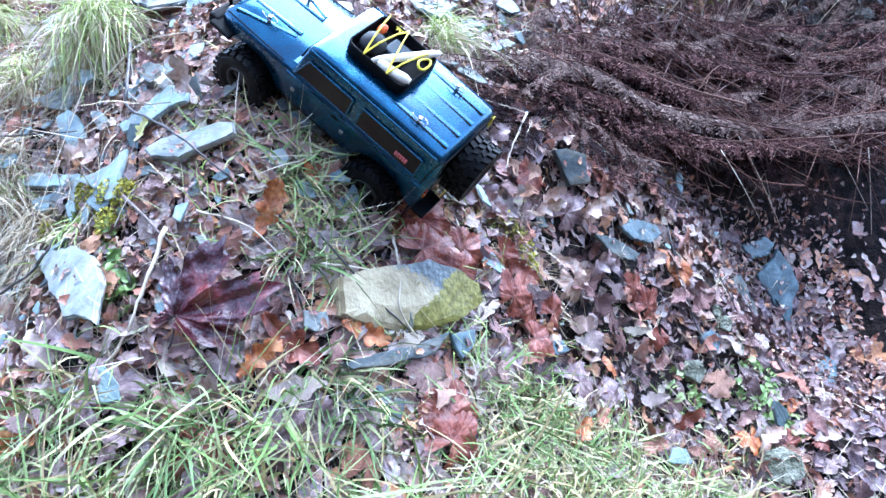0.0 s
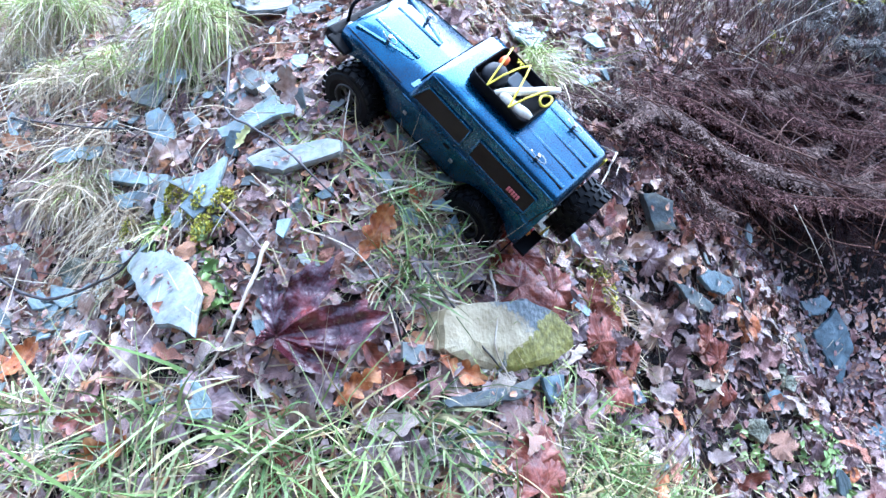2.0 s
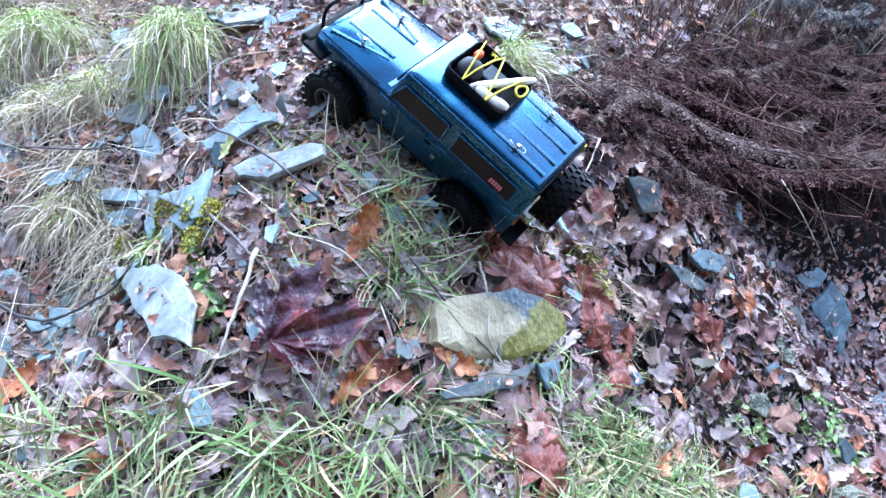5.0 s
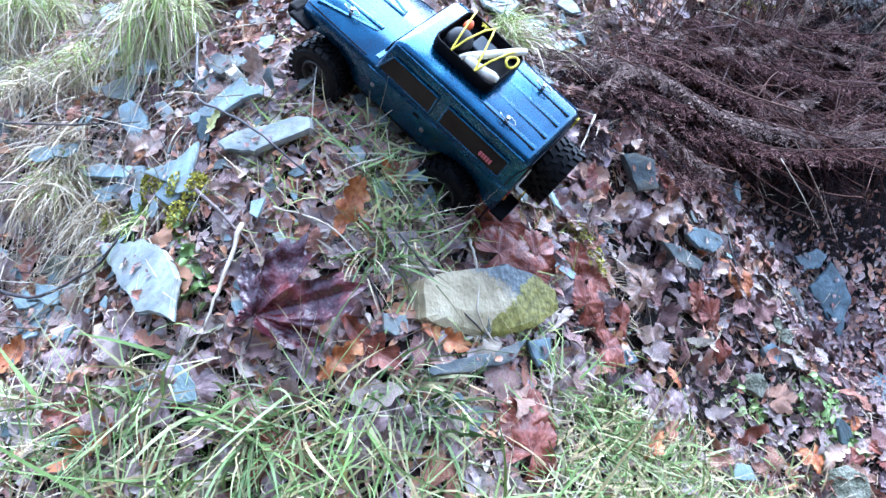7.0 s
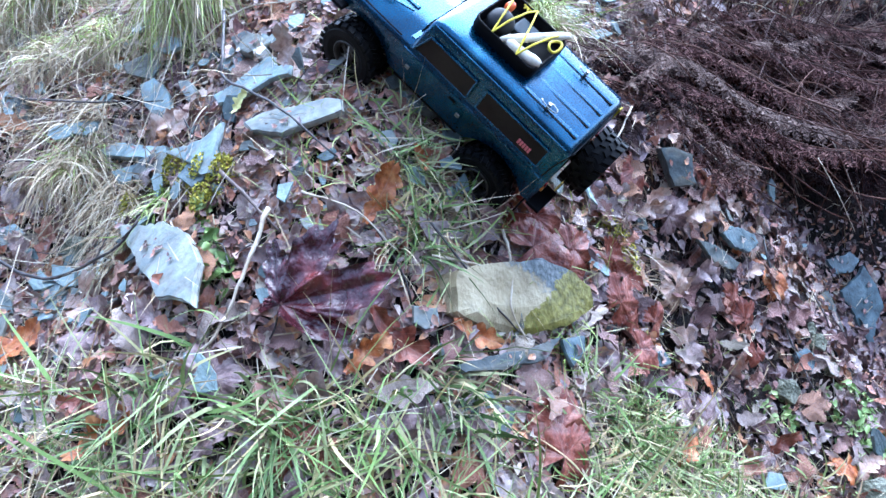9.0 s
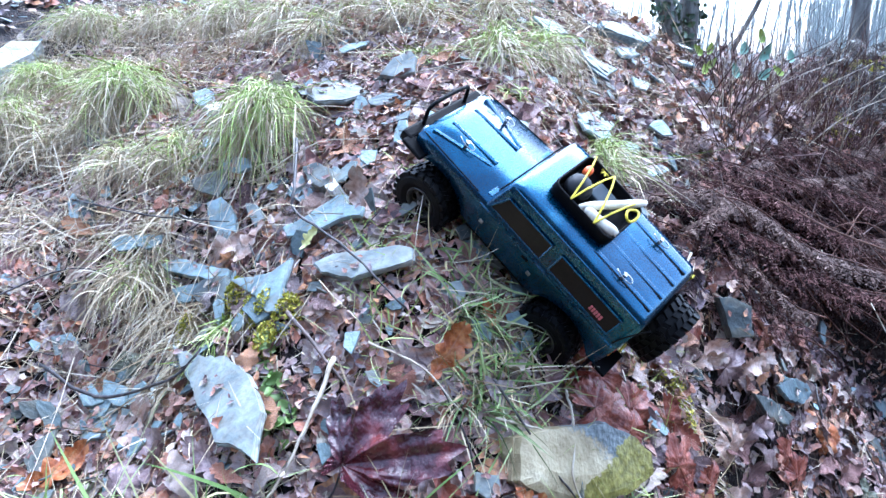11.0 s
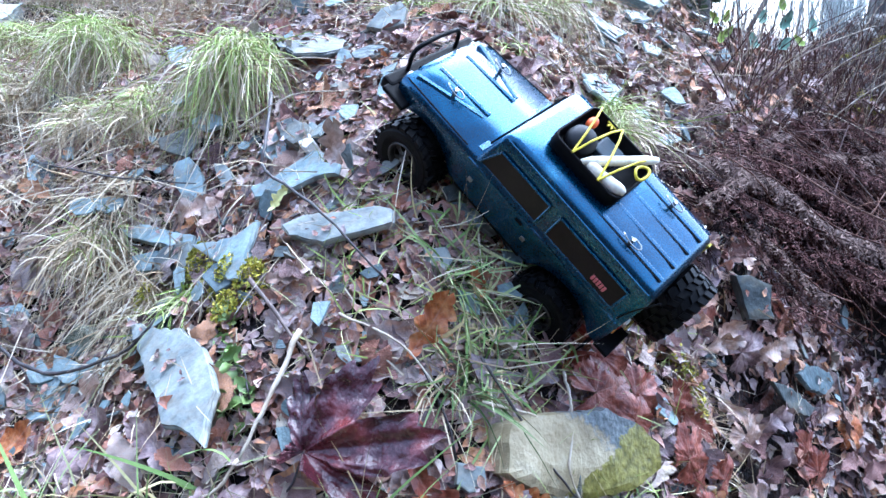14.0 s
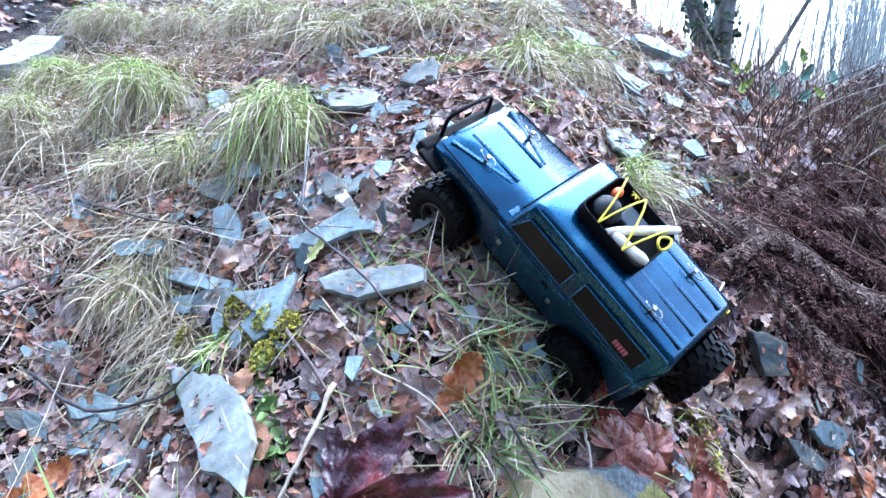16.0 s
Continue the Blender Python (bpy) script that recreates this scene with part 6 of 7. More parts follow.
for place in (
    (-1.241, 2.033, 0.108, 1.333, 0.184, 1.0),
    (-0.778, 1.726, 0.074, 1.311, 0.161, 1.5),
    (-1.752, 2.48, 0.119, 1.316, 0.148, 0.8),
    (-1.562, 2.03, 0.119, 1.237, 0.192, 0.3),
    (-1.005, 1.806, 0.066, 1.182, 0.084, 0.5),
    (-1.172, 1.838, 0.063, 1.154, 0.091, 0.3),
    (-1.91, 3.045, 0.136, 1.516, 0.144, 0.4),
    (-1.587, 3.041, 0.137, 1.52, 0.133, 0.2),
    (-1.134, 2.559, 0.109, 1.528, 0.125, 0.3),
    (-0.865, 2.242, 0.066, 1.512, 0.105, 0.2),
    (-0.738, 2.115, 0.047, 1.466, 0.081, 0.3),
    (-0.502, 2.154, 0.08, 1.516, 0.074, 0.3),
    (-0.292, 2.259, 0.073, 1.541, 0.079, 0.3),
    (-0.155, 2.178, 0.056, 1.437, 0.124, 1.0),
    (-0.28, 1.979, 0.044, 1.435, 0.109, 0.8),
    (-0.015, 1.87, 0.04, 1.181, 0.066, 3),
    (-1.003, 1.538, 0.057, 0.962, 0.104, 0.2),
    (-0.653, 2.22, 0.061, 1.527, 0.064, 0.3),
    (-1.406, 1.998, 0.071, 1.177, 0.098, 0.1),
):
    tussock(*place)
# small dry tufts among the slates
for x, y, r, c, s in ((-1.0, 1.62, 0.06, 150, 0.10), (-0.92, 1.50, 0.05, 190, 0.11), (-0.84, 1.44, 0.05, 170, 0.11), (-0.83, 1.36, 0.05, 150, 0.11), (-0.76, 1.36, 0.04, 90, 0.09), (-1.28, 1.72, 0.10, 160, 0.12), (-1.45, 1.78, 0.10, 160, 0.14), (-1.1, 1.68, 0.08, 120, 0.10), (-0.22, 1.83, 0.05, 90, 0.09), (-0.16, 1.53, 0.05, 110, 0.08), (-0.03, 2.5, 0.08, 120, 0.12), (-0.45, 1.95, 0.06, 90, 0.09), (-1.3, 2.35, 0.10, 160, 0.14), (-1.7, 2.25, 0.12, 170, 0.14), (-1.05, 2.35, 0.09, 120, 0.12), (-0.12, 1.66, 0.05, 80, 0.08)):
    k = int(c * 1.5)
    qa, qr = rng.uniform(0, 6.3, k), r * np.sqrt(rng.uniform(0, 1, k))
    tone = LIME if c == 90 else STRAW
    joined("grass_tuft", [blades(x + qr * np.cos(qa), y + 0.7 * qr * np.sin(qa), s * rng.uniform(0.3, 1.1, k), rng.uniform(0.0014, 0.0036, k), lie=0.9, bend=0.5, spread_a=3.4, kink=0.5, heading=-1.5, drop=0.7, lift=0.02)], tone, "small dry grass tuft between slates", "grass")
# green tufts with long arching blades
for x, y, r, c, s, w, hang in ((-0.31, 1.30, 0.02, 34, 0.13, 0.0034, 0.6), (-0.275, 1.20, 0.018, 34, 0.12, 0.0036, 0.5), (-0.28, 1.25, 0.02, 14, 0.10, 0.0030, 0.5), (-0.248, 1.05, 0.025, 60, 0.12, 0.0046, 0.4), (-0.198, 1.035, 0.02, 34, 0.15, 0.0062, 0.35), (0.05, 1.19, 0.05, 70, 0.10, 0.0040, 0.4), (0.14, 1.24, 0.05, 60, 0.10, 0.0036, 0.4), (-0.47, 0.98, 0.03, 40, 0.15, 0.0062, 0.35), (-0.70, 1.0, 0.04, 50, 0.14, 0.0056, 0.4)):
    joined("grass_tuft", [tuft(x, y, r, c, s, w, hang)], FRESH, "green grass tuft with long arching blades", "grass")
for x, y, r, c, s in ((0.13, 1.56, 0.05, 60, 0.08), (0.07, 1.50, 0.05, 60, 0.08), (0.18, 1.52, 0.04, 40, 0.07), (-0.30, 1.19, 0.03, 40, 0.10)):
    joined("grass_tuft", [tuft(x, y, r, c, s, 0.0022, 0.5)], STRAW, "small tuft of thin dead grass in the litter", "grass")
# straw thatch combed down the left bank
n = 4600
sx, sy = rng.uniform(-2.2, -0.55, n), 1.3 + 2.0 * rng.uniform(0, 1, n) ** 1.1
keep = np.sin(5.1 * sx + 2 * np.sin(4 * sy)) + np.sin(6.3 * sy + 1.7 * sx) > -0.1
sx, sy = sx[keep], sy[keep]
n = len(sx)
tagged(mesh_object("straw_thatch", *blades(sx, sy, rng.uniform(0.05, 0.15, n), rng.uniform(0.0012, 0.0030, n), lie=0.5, bend=0.45, spread_a=3.2, kink=0.4, heading=-1.57), STRAW), "thin dead grass stems hanging down the bank", "straw", kind="stuff")
n = 8500
sx, sy = rng.uniform(-2.0, 0.35, n), 1.9 + 1.7 * rng.uniform(0, 1, n)
tagged(mesh_object("straw_thatch", *blades(sx, sy, rng.uniform(0.05, 0.16, n), rng.uniform(0.0014, 0.0030, n), lie=0.5, bend=0.35, spread_a=2.6, kink=0.3, heading=-1.57), STRAW), "thin dead grass stems among slates on the upper bank", "straw", kind="stuff")
# loose straw strewn over the bank
n = 12000
sx, sy = 1.1 - 3.0 * rng.uniform(0, 1, n) ** 0.75, 0.95 + 2.2 * rng.uniform(0, 1, n) ** 1.2
nn = normals(sx, sy)
flat = frames_for(nn, rng.uniform(0, 6.3, n), 0.3, rng)[:, :, 0]
v, f = ribbons(on_land(sx, sy, rng.uniform(0.015, 0.035, n)), flat, rng.uniform(0.03, 0.13, n), rng.uniform(0.0009, 0.0024, n), -0.12 * nn, 3)
tagged(mesh_object("loose_straw", v, f, STRAW), "loose pale grass stems strewn over leaves and slate", "straw", kind="stuff")

# scraps of leaf and straw that lie on the slates
spots, ups = [], []
for o in [o for o in scene.objects if o.name.startswith("slate") and not o.name.startswith("slate_chip") and o.type == "MESH"]:
    top = [v.co for v in o.data.vertices]
    high = max(v.z for v in top)
    top = [v for v in top if v.z > high - 0.003]
    mid = sum(top, Vector()) / max(len(top), 1)
    area = max((v - mid).length for v in top)
    for k in range(int(2 + 70 * area)):
        p = mid.lerp(top[int(rng.integers(len(top)))], float(rng.uniform(0.1, 1.0)))
        spots.append((o.matrix_world @ Vector((p.x, p.y, high + 0.002)))[:])
        ups.append((o.matrix_world.to_3x3() @ Vector((0, 0, 1))).normalized()[:])
spots, ups = np.array(spots), np.array(ups)
half = len(spots) // 2
pick = rng.permutation(len(spots))
one, two = pick[:half], pick[half:]
strew("leaf_scraps", [oak_template(5, 1, 1.5, 0.3, 0.3, k, 0.28) for k in range(5)], spots[one] + 0.002 * ups[one], frames_for(ups[one], rng.uniform(0, 6.3, half), 0.15, rng), rng.uniform(0.006, 0.022, half), LITTER, "small wet leaf scraps stuck to the slates", "leaf litter")
flat = frames_for(ups[two], rng.uniform(0, 6.3, len(two)), 0.1, rng)[:, :, 0]
v, f = ribbons(spots[two] + 0.003 * ups[two], flat, rng.uniform(0.02, 0.09, len(two)), rng.uniform(0.0008, 0.0020, len(two)), -0.03 * ups[two])
tagged(mesh_object("straw_on_slate", v, f, STRAW), "thin straws lying across the slates", "straw", kind="stuff")

# small dark needles and stem bits on bare soil
n = 5000
sx, sy = rng.uniform(-0.3, 1.2, n), rng.uniform(1.0, 2.1, n)
nn = normals(sx, sy)
flat = frames_for(nn, rng.uniform(0, 6.3, n), 0.3, rng)[:, :, 0]
v, f = ribbons(on_land(sx, sy, rng.uniform(0.012, 0.03, n)), flat, rng.uniform(0.015, 0.06, n), rng.uniform(0.0008, 0.0018, n), -0.1 * nn, 3)
tagged(mesh_object("stem_bits", v, f, STALK), "small brown stem bits on wet soil", "straw", kind="stuff")

# ---- moss and seedlings ----
def cushion(name, x, y, radius, count, size, material, label, lift=0.02, category="moss"):
    a, r = rng.uniform(0, 6.3, count), radius * np.sqrt(rng.uniform(0, 1, count))
    px, py = x + r * np.cos(a), y + r * np.sin(a)
    h = lift * (1 - (r / radius) ** 2) + rng.uniform(0.006, 0.02, count)
    ob = strew(name, [oak_template(5, 1, 0.0, 0.4, 0.5, k, 0.30) for k in range(4)], on_land(px, py, h), frames_for(normals(px, py), rng.uniform(0, 6.3, count), 0.8, rng), size * rng.uniform(0.5, 1.3, count), material, label, category)
    return ob


for x, y, r, c in ((-0.742, 1.403, 0.022, 150), (-0.606, 1.274, 0.024, 150), (-0.656, 1.311, 0.024, 150), (-0.852, 1.426, 0.018, 110), (-0.635, 1.245, 0.018, 80), (-0.69, 1.33, 0.016, 70)):
    cushion("moss_cushion", x, y, 1.35 * r, int(c * 2.6), 0.0068, MOSS, "bright yellow-green moss cushion beside slates", 0.045)
for x, y, r, c in ((0.096, 1.541, 0.028, 150), (0.138, 1.53, 0.032, 190), (0.148, 1.508, 0.02, 90)):
    cushion("moss_cushion", x, y, r, c, 0.0085, MOSS, "feathery olive-green moss tuft among wet leaves", 0.03)
for x, y, r, c in ((1.016, 3.066, 0.10, 420),):
    cushion("moss_cushion", x, y, r, c, 0.018, MOSS, "yellow-green moss and grass mound on the bank", 0.04)
for x, y, r, c in ((0.735, 1.655, 0.07, 60), (0.74, 1.59, 0.07, 60), (0.515, 1.584, 0.05, 34), (0.66, 1.64, 0.05, 26), (-0.577, 1.122, 0.03, 30), (-0.60, 1.17, 0.03, 26), (-0.635, 1.239, 0.03, 24)):
    cushion("seedlings", x, y, r, c, 0.024, HERB, "low green seedlings with small round leaves", 0.02, "seedling")

cushion("lichen", -0.862, 1.315, 0.02, 70, 0.010, plain("white_lichen", (0.62, 0.66, 0.60), 0.8), "small tuft of pale grey lichen on a twig", 0.055, "lichen")


# ---- twigs and stalks ----
def twig(name, points, radius, material, label, category="twig", ease=5):
    """A stick through places given as x, y and height over the bank."""
    pts = eased([(x, y, float(land(x, y)) + h) for x, y, h in points], ease)
    n = len(pts)
    jig = [Vector(p) + 0.25 * radius * Vector(rng.normal(size=3)) for p in pts]
    o = part(name, tube(jig, [radius * (1 - 0.55 * k / (n - 1)) * (1 + 0.12 * math.sin(k * 2.3)) for k in range(n)], 7), material, None, "", True)
    return tagged(o, label, category)


t = twig("twig", [(-1.143, 1.40, 0.05), (-0.991, 1.335, 0.075), (-0.816, 1.265, 0.08), (-0.756, 1.28, 0.075)], 0.0040, TWIG, "thin curved black twig over the pale slab")
for a, b in (((-0.79, 1.268, 0.079), (-0.755, 1.24, 0.09)), ((-0.86, 1.282, 0.079), (-0.84, 1.32, 0.09)), ((-1.05, 1.36, 0.063), (-1.02, 1.33, 0.08))):
    part("side_shoot", tube([(p[0], p[1], float(land(p[0], p[1])) + p[2]) for p in (a, b)], [0.0018, 0.0008], 6), TWIG, t)
twig("twig", [(-0.672, 1.62, 0.08), (-0.64, 1.48, 0.08), (-0.626, 1.44, 0.065), (-0.493, 1.30, 0.07), (-0.396, 1.238, 0.05)], 0.0036, TWIG, "dark bent twig across the long slate")
twig("twig", [(-0.63, 1.45, 0.05), (-0.628, 1.40, 0.04), (-0.63, 1.36, 0.03)], 0.0022, TWIG, "short dark twig beside the yellow leaf")
twig("stem", [(-0.651, 1.334, 0.04), (-0.562, 1.221, 0.05), (-0.479, 1.15, 0.04)], 0.0045, BROWN_STEM, "brown woody stem beside the moss")
twig("stick", [(-0.499, 1.178, 0.045), (-0.522, 1.106, 0.05), (-0.548, 1.06, 0.04)], 0.0042, PALE_STALK, "pale peeled straight stick", "stick")
twig("stalk", [(-0.548, 1.06, 0.04), (-0.58, 1.035, 0.035), (-0.68, 1.03, 0.03)], 0.003, PALE_STALK, "curved pale orange stalk below the stick", "stalk")
twig("stalk", [(0.03, 1.70, 0.05), (0.172, 1.736, 0.06)], 0.0026, PALE_STALK, "pale dry stalk at the bracken edge", "stalk")
twig("stalk", [(0.172, 1.736, 0.06), (0.13, 1.67, 0.05), (0.105, 1.62, 0.04)], 0.0026, PALE_STALK, "pale kinked stalk hanging from the bracken", "stalk")
twig("stalk", [(-0.245, 1.165, 0.05), (-0.18, 1.178, 0.07), (-0.118, 1.20, 0.074)], 0.0026, PALE_STALK, "pale stalk across the cream rock", "stalk")
twig("twig", [(-0.25, 1.19, 0.075), (-0.18, 1.16, 0.07), (-0.115, 1.16, 0.045), (-0.06, 1.19, 0.02)], 0.0022, TWIG, "thin dark twig across the cream rock")
twig("stalk", [(-0.130, 1.27, 0.05), (-0.122, 1.235, 0.075), (-0.118, 1.20, 0.075), (-0.12, 1.165, 0.062), (-0.085, 1.155, 0.04)], 0.0026, PALE_STALK, "pale forked stalk hanging over the cream rock", "stalk")
twig("stalk", [(-0.45, 1.20, 0.04), (-0.36, 1.17, 0.06), (-0.30, 1.15, 0.05)], 0.0022, PALE_STALK, "pale dry stalk beside the orange leaf", "stalk")
twig("stalk", [(0.02, 1.55, 0.08), (0.045, 1.46, 0.06)], 0.0016, PALE_STALK, "thin dry stalk above the red leaf", "stalk")
twig("twig", [(-1.25, 1.75, 0.05), (-1.0, 1.60, 0.07), (-0.80, 1.56, 0.05)], 0.0026, TWIG, "long dark twig in the dry grass")
twig("twig", [(-1.35, 1.45, 0.05), (-1.15, 1.56, 0.06), (-0.95, 1.50, 0.05)], 0.0022, TWIG, "thin dark twig among slates")
twig("twig", [(0.55, 1.90, 0.04), (0.58, 1.72, 0.04), (0.66, 1.60, 0.03)], 0.003, TWIG, "dark wet twig in the gully")
twig("stalk", [(0.10, 1.25, 0.03), (0.25, 1.20, 0.04), (0.36, 1.16, 0.03)], 0.0022, PALE_STALK, "pale thin stalk over wet leaves", "stalk")
twig("stick", [(-2.5, 3.3, 0.05), (-2.1, 3.5, 0.08), (-1.7, 3.8, 0.06)], 0.012, TWIG, "dark fallen stick on the upper bank", "stick")
for k in range(110):
    x, y = rng.uniform(-1.5, 0.9), 1.1 + 1.6 * rng.uniform() ** 1.2
    a, length = rng.uniform(0, 3.14), rng.uniform(0.06, 0.22)
    dx, dy = length * math.cos(a), length * math.sin(a)
    twig("twig", [(x, y, 0.03), (x + dx * 0.5 + rng.normal() * 0.012, y + dy * 0.5 + rng.normal() * 0.012, 0.04), (x + dx, y + dy, 0.03)], rng.uniform(0.0009, 0.0022), TWIG if k % 3 else BROWN_STEM, "thin dark twig lying on leaf litter", "twig", 3)

# long pale stems fallen across the bank
for k in range(30):
    x, y = rng.uniform(-1.7, -0.3), rng.uniform(1.4, 2.7)
    a, length = rng.normal() * 0.7 + (0 if k % 2 else -1.2), rng.uniform(0.15, 0.42)
    dx, dy = length * math.cos(a), length * math.sin(a)
    lift = rng.uniform(0.05, 0.09)
    twig("stem", [(x, y, lift), (x + dx * 0.5, y + dy * 0.5 + rng.normal() * 0.015, lift + 0.02), (x + dx, y + dy, lift - 0.02)], rng.uniform(0.0010, 0.0016), PALE_STALK if k % 4 else BROWN_STEM, "long thin dry stem fallen across the bank", "stem", 4)

# ---- dead bracken over the gully ----
def pinnae(mid, pin, density, droop=0.75):
    """Rows of side leaves with small curled leaflets along a stalk."""
    mid = np.asarray(mid, float)
    gap = np.r_[0, np.cumsum(np.linalg.norm(np.diff(mid, axis=0), axis=1))]
    s = gap / gap[-1]
    n = max(6, int(density * gap[-1]))
    t = np.repeat(np.linspace(0.08, 0.99, n), 2) + rng.normal(size=2 * n) * 0.15 / n
    sg = np.tile([1.0, -1.0], n)
    base = np.stack([np.interp(t, s, mid[:, q]) for q in range(3)], -1)
    ahead = np.stack([np.interp(t + 0.02, s, mid[:, q]) - np.interp(t - 0.02, s, mid[:, q]) for q in range(3)], -1)
    ahead /= np.linalg.norm(ahead, axis=1, keepdims=True) + 1e-9
    side = np.cross(ahead, [0, 0, 1.0])
    side /= np.linalg.norm(side, axis=1, keepdims=True) + 1e-9
    down = np.array([0, 0, -1.0])
    pl = pin * (np.sin(np.clip(0.12 + 0.85 * t, 0, 1) * np.pi) ** 0.6 * rng.uniform(0.65, 1.15, 2 * n) + 0.06)
    pd = sg[:, None] * side * rng.uniform(0.35, 0.9, (2 * n, 1)) + ahead * 0.40 + down * droop * rng.uniform(0.5, 1.3, (2 * n, 1)) + 0.10 * rng.normal(size=(2 * n, 3))
    pd /= np.linalg.norm(pd, axis=1, keepdims=True)
    m = 6
    u = np.linspace(0.10, 1.0, m)
    rows = base[:, None] + pd[:, None] * (pl[:, None] * u)[..., None] + down * (0.25 * pl[:, None] * u**2)[..., None]
    rib = np.concatenate([base[:, None], rows], 1)
    flat = np.cross(pd, ahead)
    flat /= np.linalg.norm(flat, axis=1, keepdims=True) + 1e-9
    # the thin rib of each side leaf
    wide = np.cross(pd, flat) * 0.0007
    rv = np.stack([rib - wide[:, None], rib + wide[:, None]], 2).reshape(-1, 3)
    k = np.arange(m) * 2
    rf = ((np.arange(2 * n) * 2 * (m + 1))[:, None, None] + np.stack([k, k + 1, k + 3, k + 2], -1)[None]).reshape(-1, 4)
    # leaflets on both sides of the rib
    pb = np.repeat(rows.reshape(-1, 3), 2, 0)
    nq = len(pb)
    along = np.repeat(pd, 2 * m, 0)
    out = np.cross(along, np.repeat(flat, 2 * m, 0)) * np.tile([1.0, -1.0], nq // 2)[:, None]
    d1 = out + 0.35 * along + 0.45 * down * rng.uniform(0, 1.4, (nq, 1)) + 0.10 * rng.normal(size=(nq, 3))
    d1 /= np.linalg.norm(d1, axis=1, keepdims=True)
    size = (np.repeat(pl, 2 * m) * np.tile(np.repeat(1.1 - 0.8 * u, 2), 2 * n))[:, None]
    a = 0.62 * size * d1 * rng.uniform(0.6, 1.25, (nq, 1)) + 0.002 * d1
    b = along * np.repeat(pl, 2 * m)[:, None] * 0.052
    curl = np.repeat(flat, 2 * m, 0) * 0.10 * size * rng.normal(size=(nq, 1))
    lv = np.stack([pb - b * 0.8, pb + a * 0.6 - b * 1.2 + curl * 0.5, pb + a + curl, pb + a * 0.4 + b * 1.2 + curl * 0.2], 1).reshape(-1, 3)
    lf = np.arange(nq * 4).reshape(-1, 4)
    return np.concatenate([rv, lv]), np.concatenate([rf, lf + len(rv)])


def stalk_quads(mid, radius):
    mid = np.asarray(mid, float)
    s = np.linspace(0, 1, len(mid))
    head = mid[-1] - mid[0]
    side = np.cross(head, [0, 0, 1.0])
    side /= np.linalg.norm(side)
    w = (radius * (1.1 - 0.8 * s))[:, None]
    sv = np.stack([mid - np.array([0, 0, 1.0]) * w, mid + side * w, mid + np.array([0, 0, 1.0]) * w, mid - side * w], 1).reshape(-1, 3)
    k = np.arange(len(mid) - 1) * 4
    sf = np.concatenate([np.stack([k + q, k + (q + 1) % 4, k + 4 + (q + 1) % 4, k + 4 + q], -1) for q in range(4)])
    return sv, sf


def in_bed(x, y, pad=0.0):
    return np.interp(x, BX, LOWER) + pad < y < np.interp(x, BX, UPPER)


def bracken_bed(count, heading, lift, lengths, wobble, pin, density=34):
    """Fronds laid over the canopy, tips downhill, stalk ends towards the gully's far side."""
    stalks, leaves = [], []
    while len(stalks) < count:
        x, y = rng.uniform(-0.05, 1.0) if rng.uniform() < 0.62 else rng.uniform(0.9, 2.1), rng.uniform(1.6, 3.5)
        if not in_bed(x, y, 0.06 * min(1.0, max(0.0, 2 * x - 0.4))):
            continue
        a = math.radians(heading) + rng.normal() * wobble
        length = rng.uniform(*lengths) * min(1.0, 0.55 + 0.6 * max(x, 0.0))
        head = np.array([math.cos(a), math.sin(a)])
        s = np.linspace(0, 1, 9)
        bx, by = x - head[0] * length, y - head[1] * length
        kink = rng.normal() * 0.03
        px = bx + head[0] * length * s - head[1] * kink * np.sin(3 * s)
        py = by + head[1] * length * s + head[0] * kink * np.sin(3 * s)
        h = rng.uniform(*lift)
        pz = canopy(px, py) + h + rng.normal() * 0.008 * np.sin(5 * s) + rng.uniform(0, 0.03) * np.sin(np.pi * s) - rng.uniform(0.0, 0.03) * s**3
        mid = np.stack([px, py, np.maximum(pz, ground_z(px, py) + 0.012)], -1)
        stalks.append(stalk_quads(mid, rng.uniform(0.0012, 0.0022)))
        leaves.append(pinnae(mid[1:], rng.uniform(*pin), density, rng.uniform(0.2, 0.9)))
    return stalks, leaves


# underlayer whose colour paints the dark gaps below the fronds
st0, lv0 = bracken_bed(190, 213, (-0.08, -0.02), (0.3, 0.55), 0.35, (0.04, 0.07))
joined("rotted_bracken", lv0, SHADE_BRACKEN, "near-black bracken underlayer, shade of the gaps put into its colour", "bracken")
st1, lv1 = bracken_bed(140, 213, (-0.06, 0.005), (0.35, 0.7), 0.2, (0.028, 0.052))
st2, lv2 = bracken_bed(70, 204, (-0.03, 0.02), (0.25, 0.5), 0.35, (0.025, 0.042))
joined("dead_bracken", lv1 + lv2, BRACKEN, "dense mass of dead dark brown bracken fronds", "bracken")
st3, lv3 = bracken_bed(46, 210, (0.0, 0.035), (0.3, 0.6), 0.3, (0.030, 0.046), 46)
joined("dry_bracken", lv3, DRY_BRACKEN, "paler dry bracken fronds curled over the dark mass", "bracken")
joined("bracken_stalks", st0 + st1 + st2 + st3, STALK, "tangled thin brown bracken stalks", "bracken")
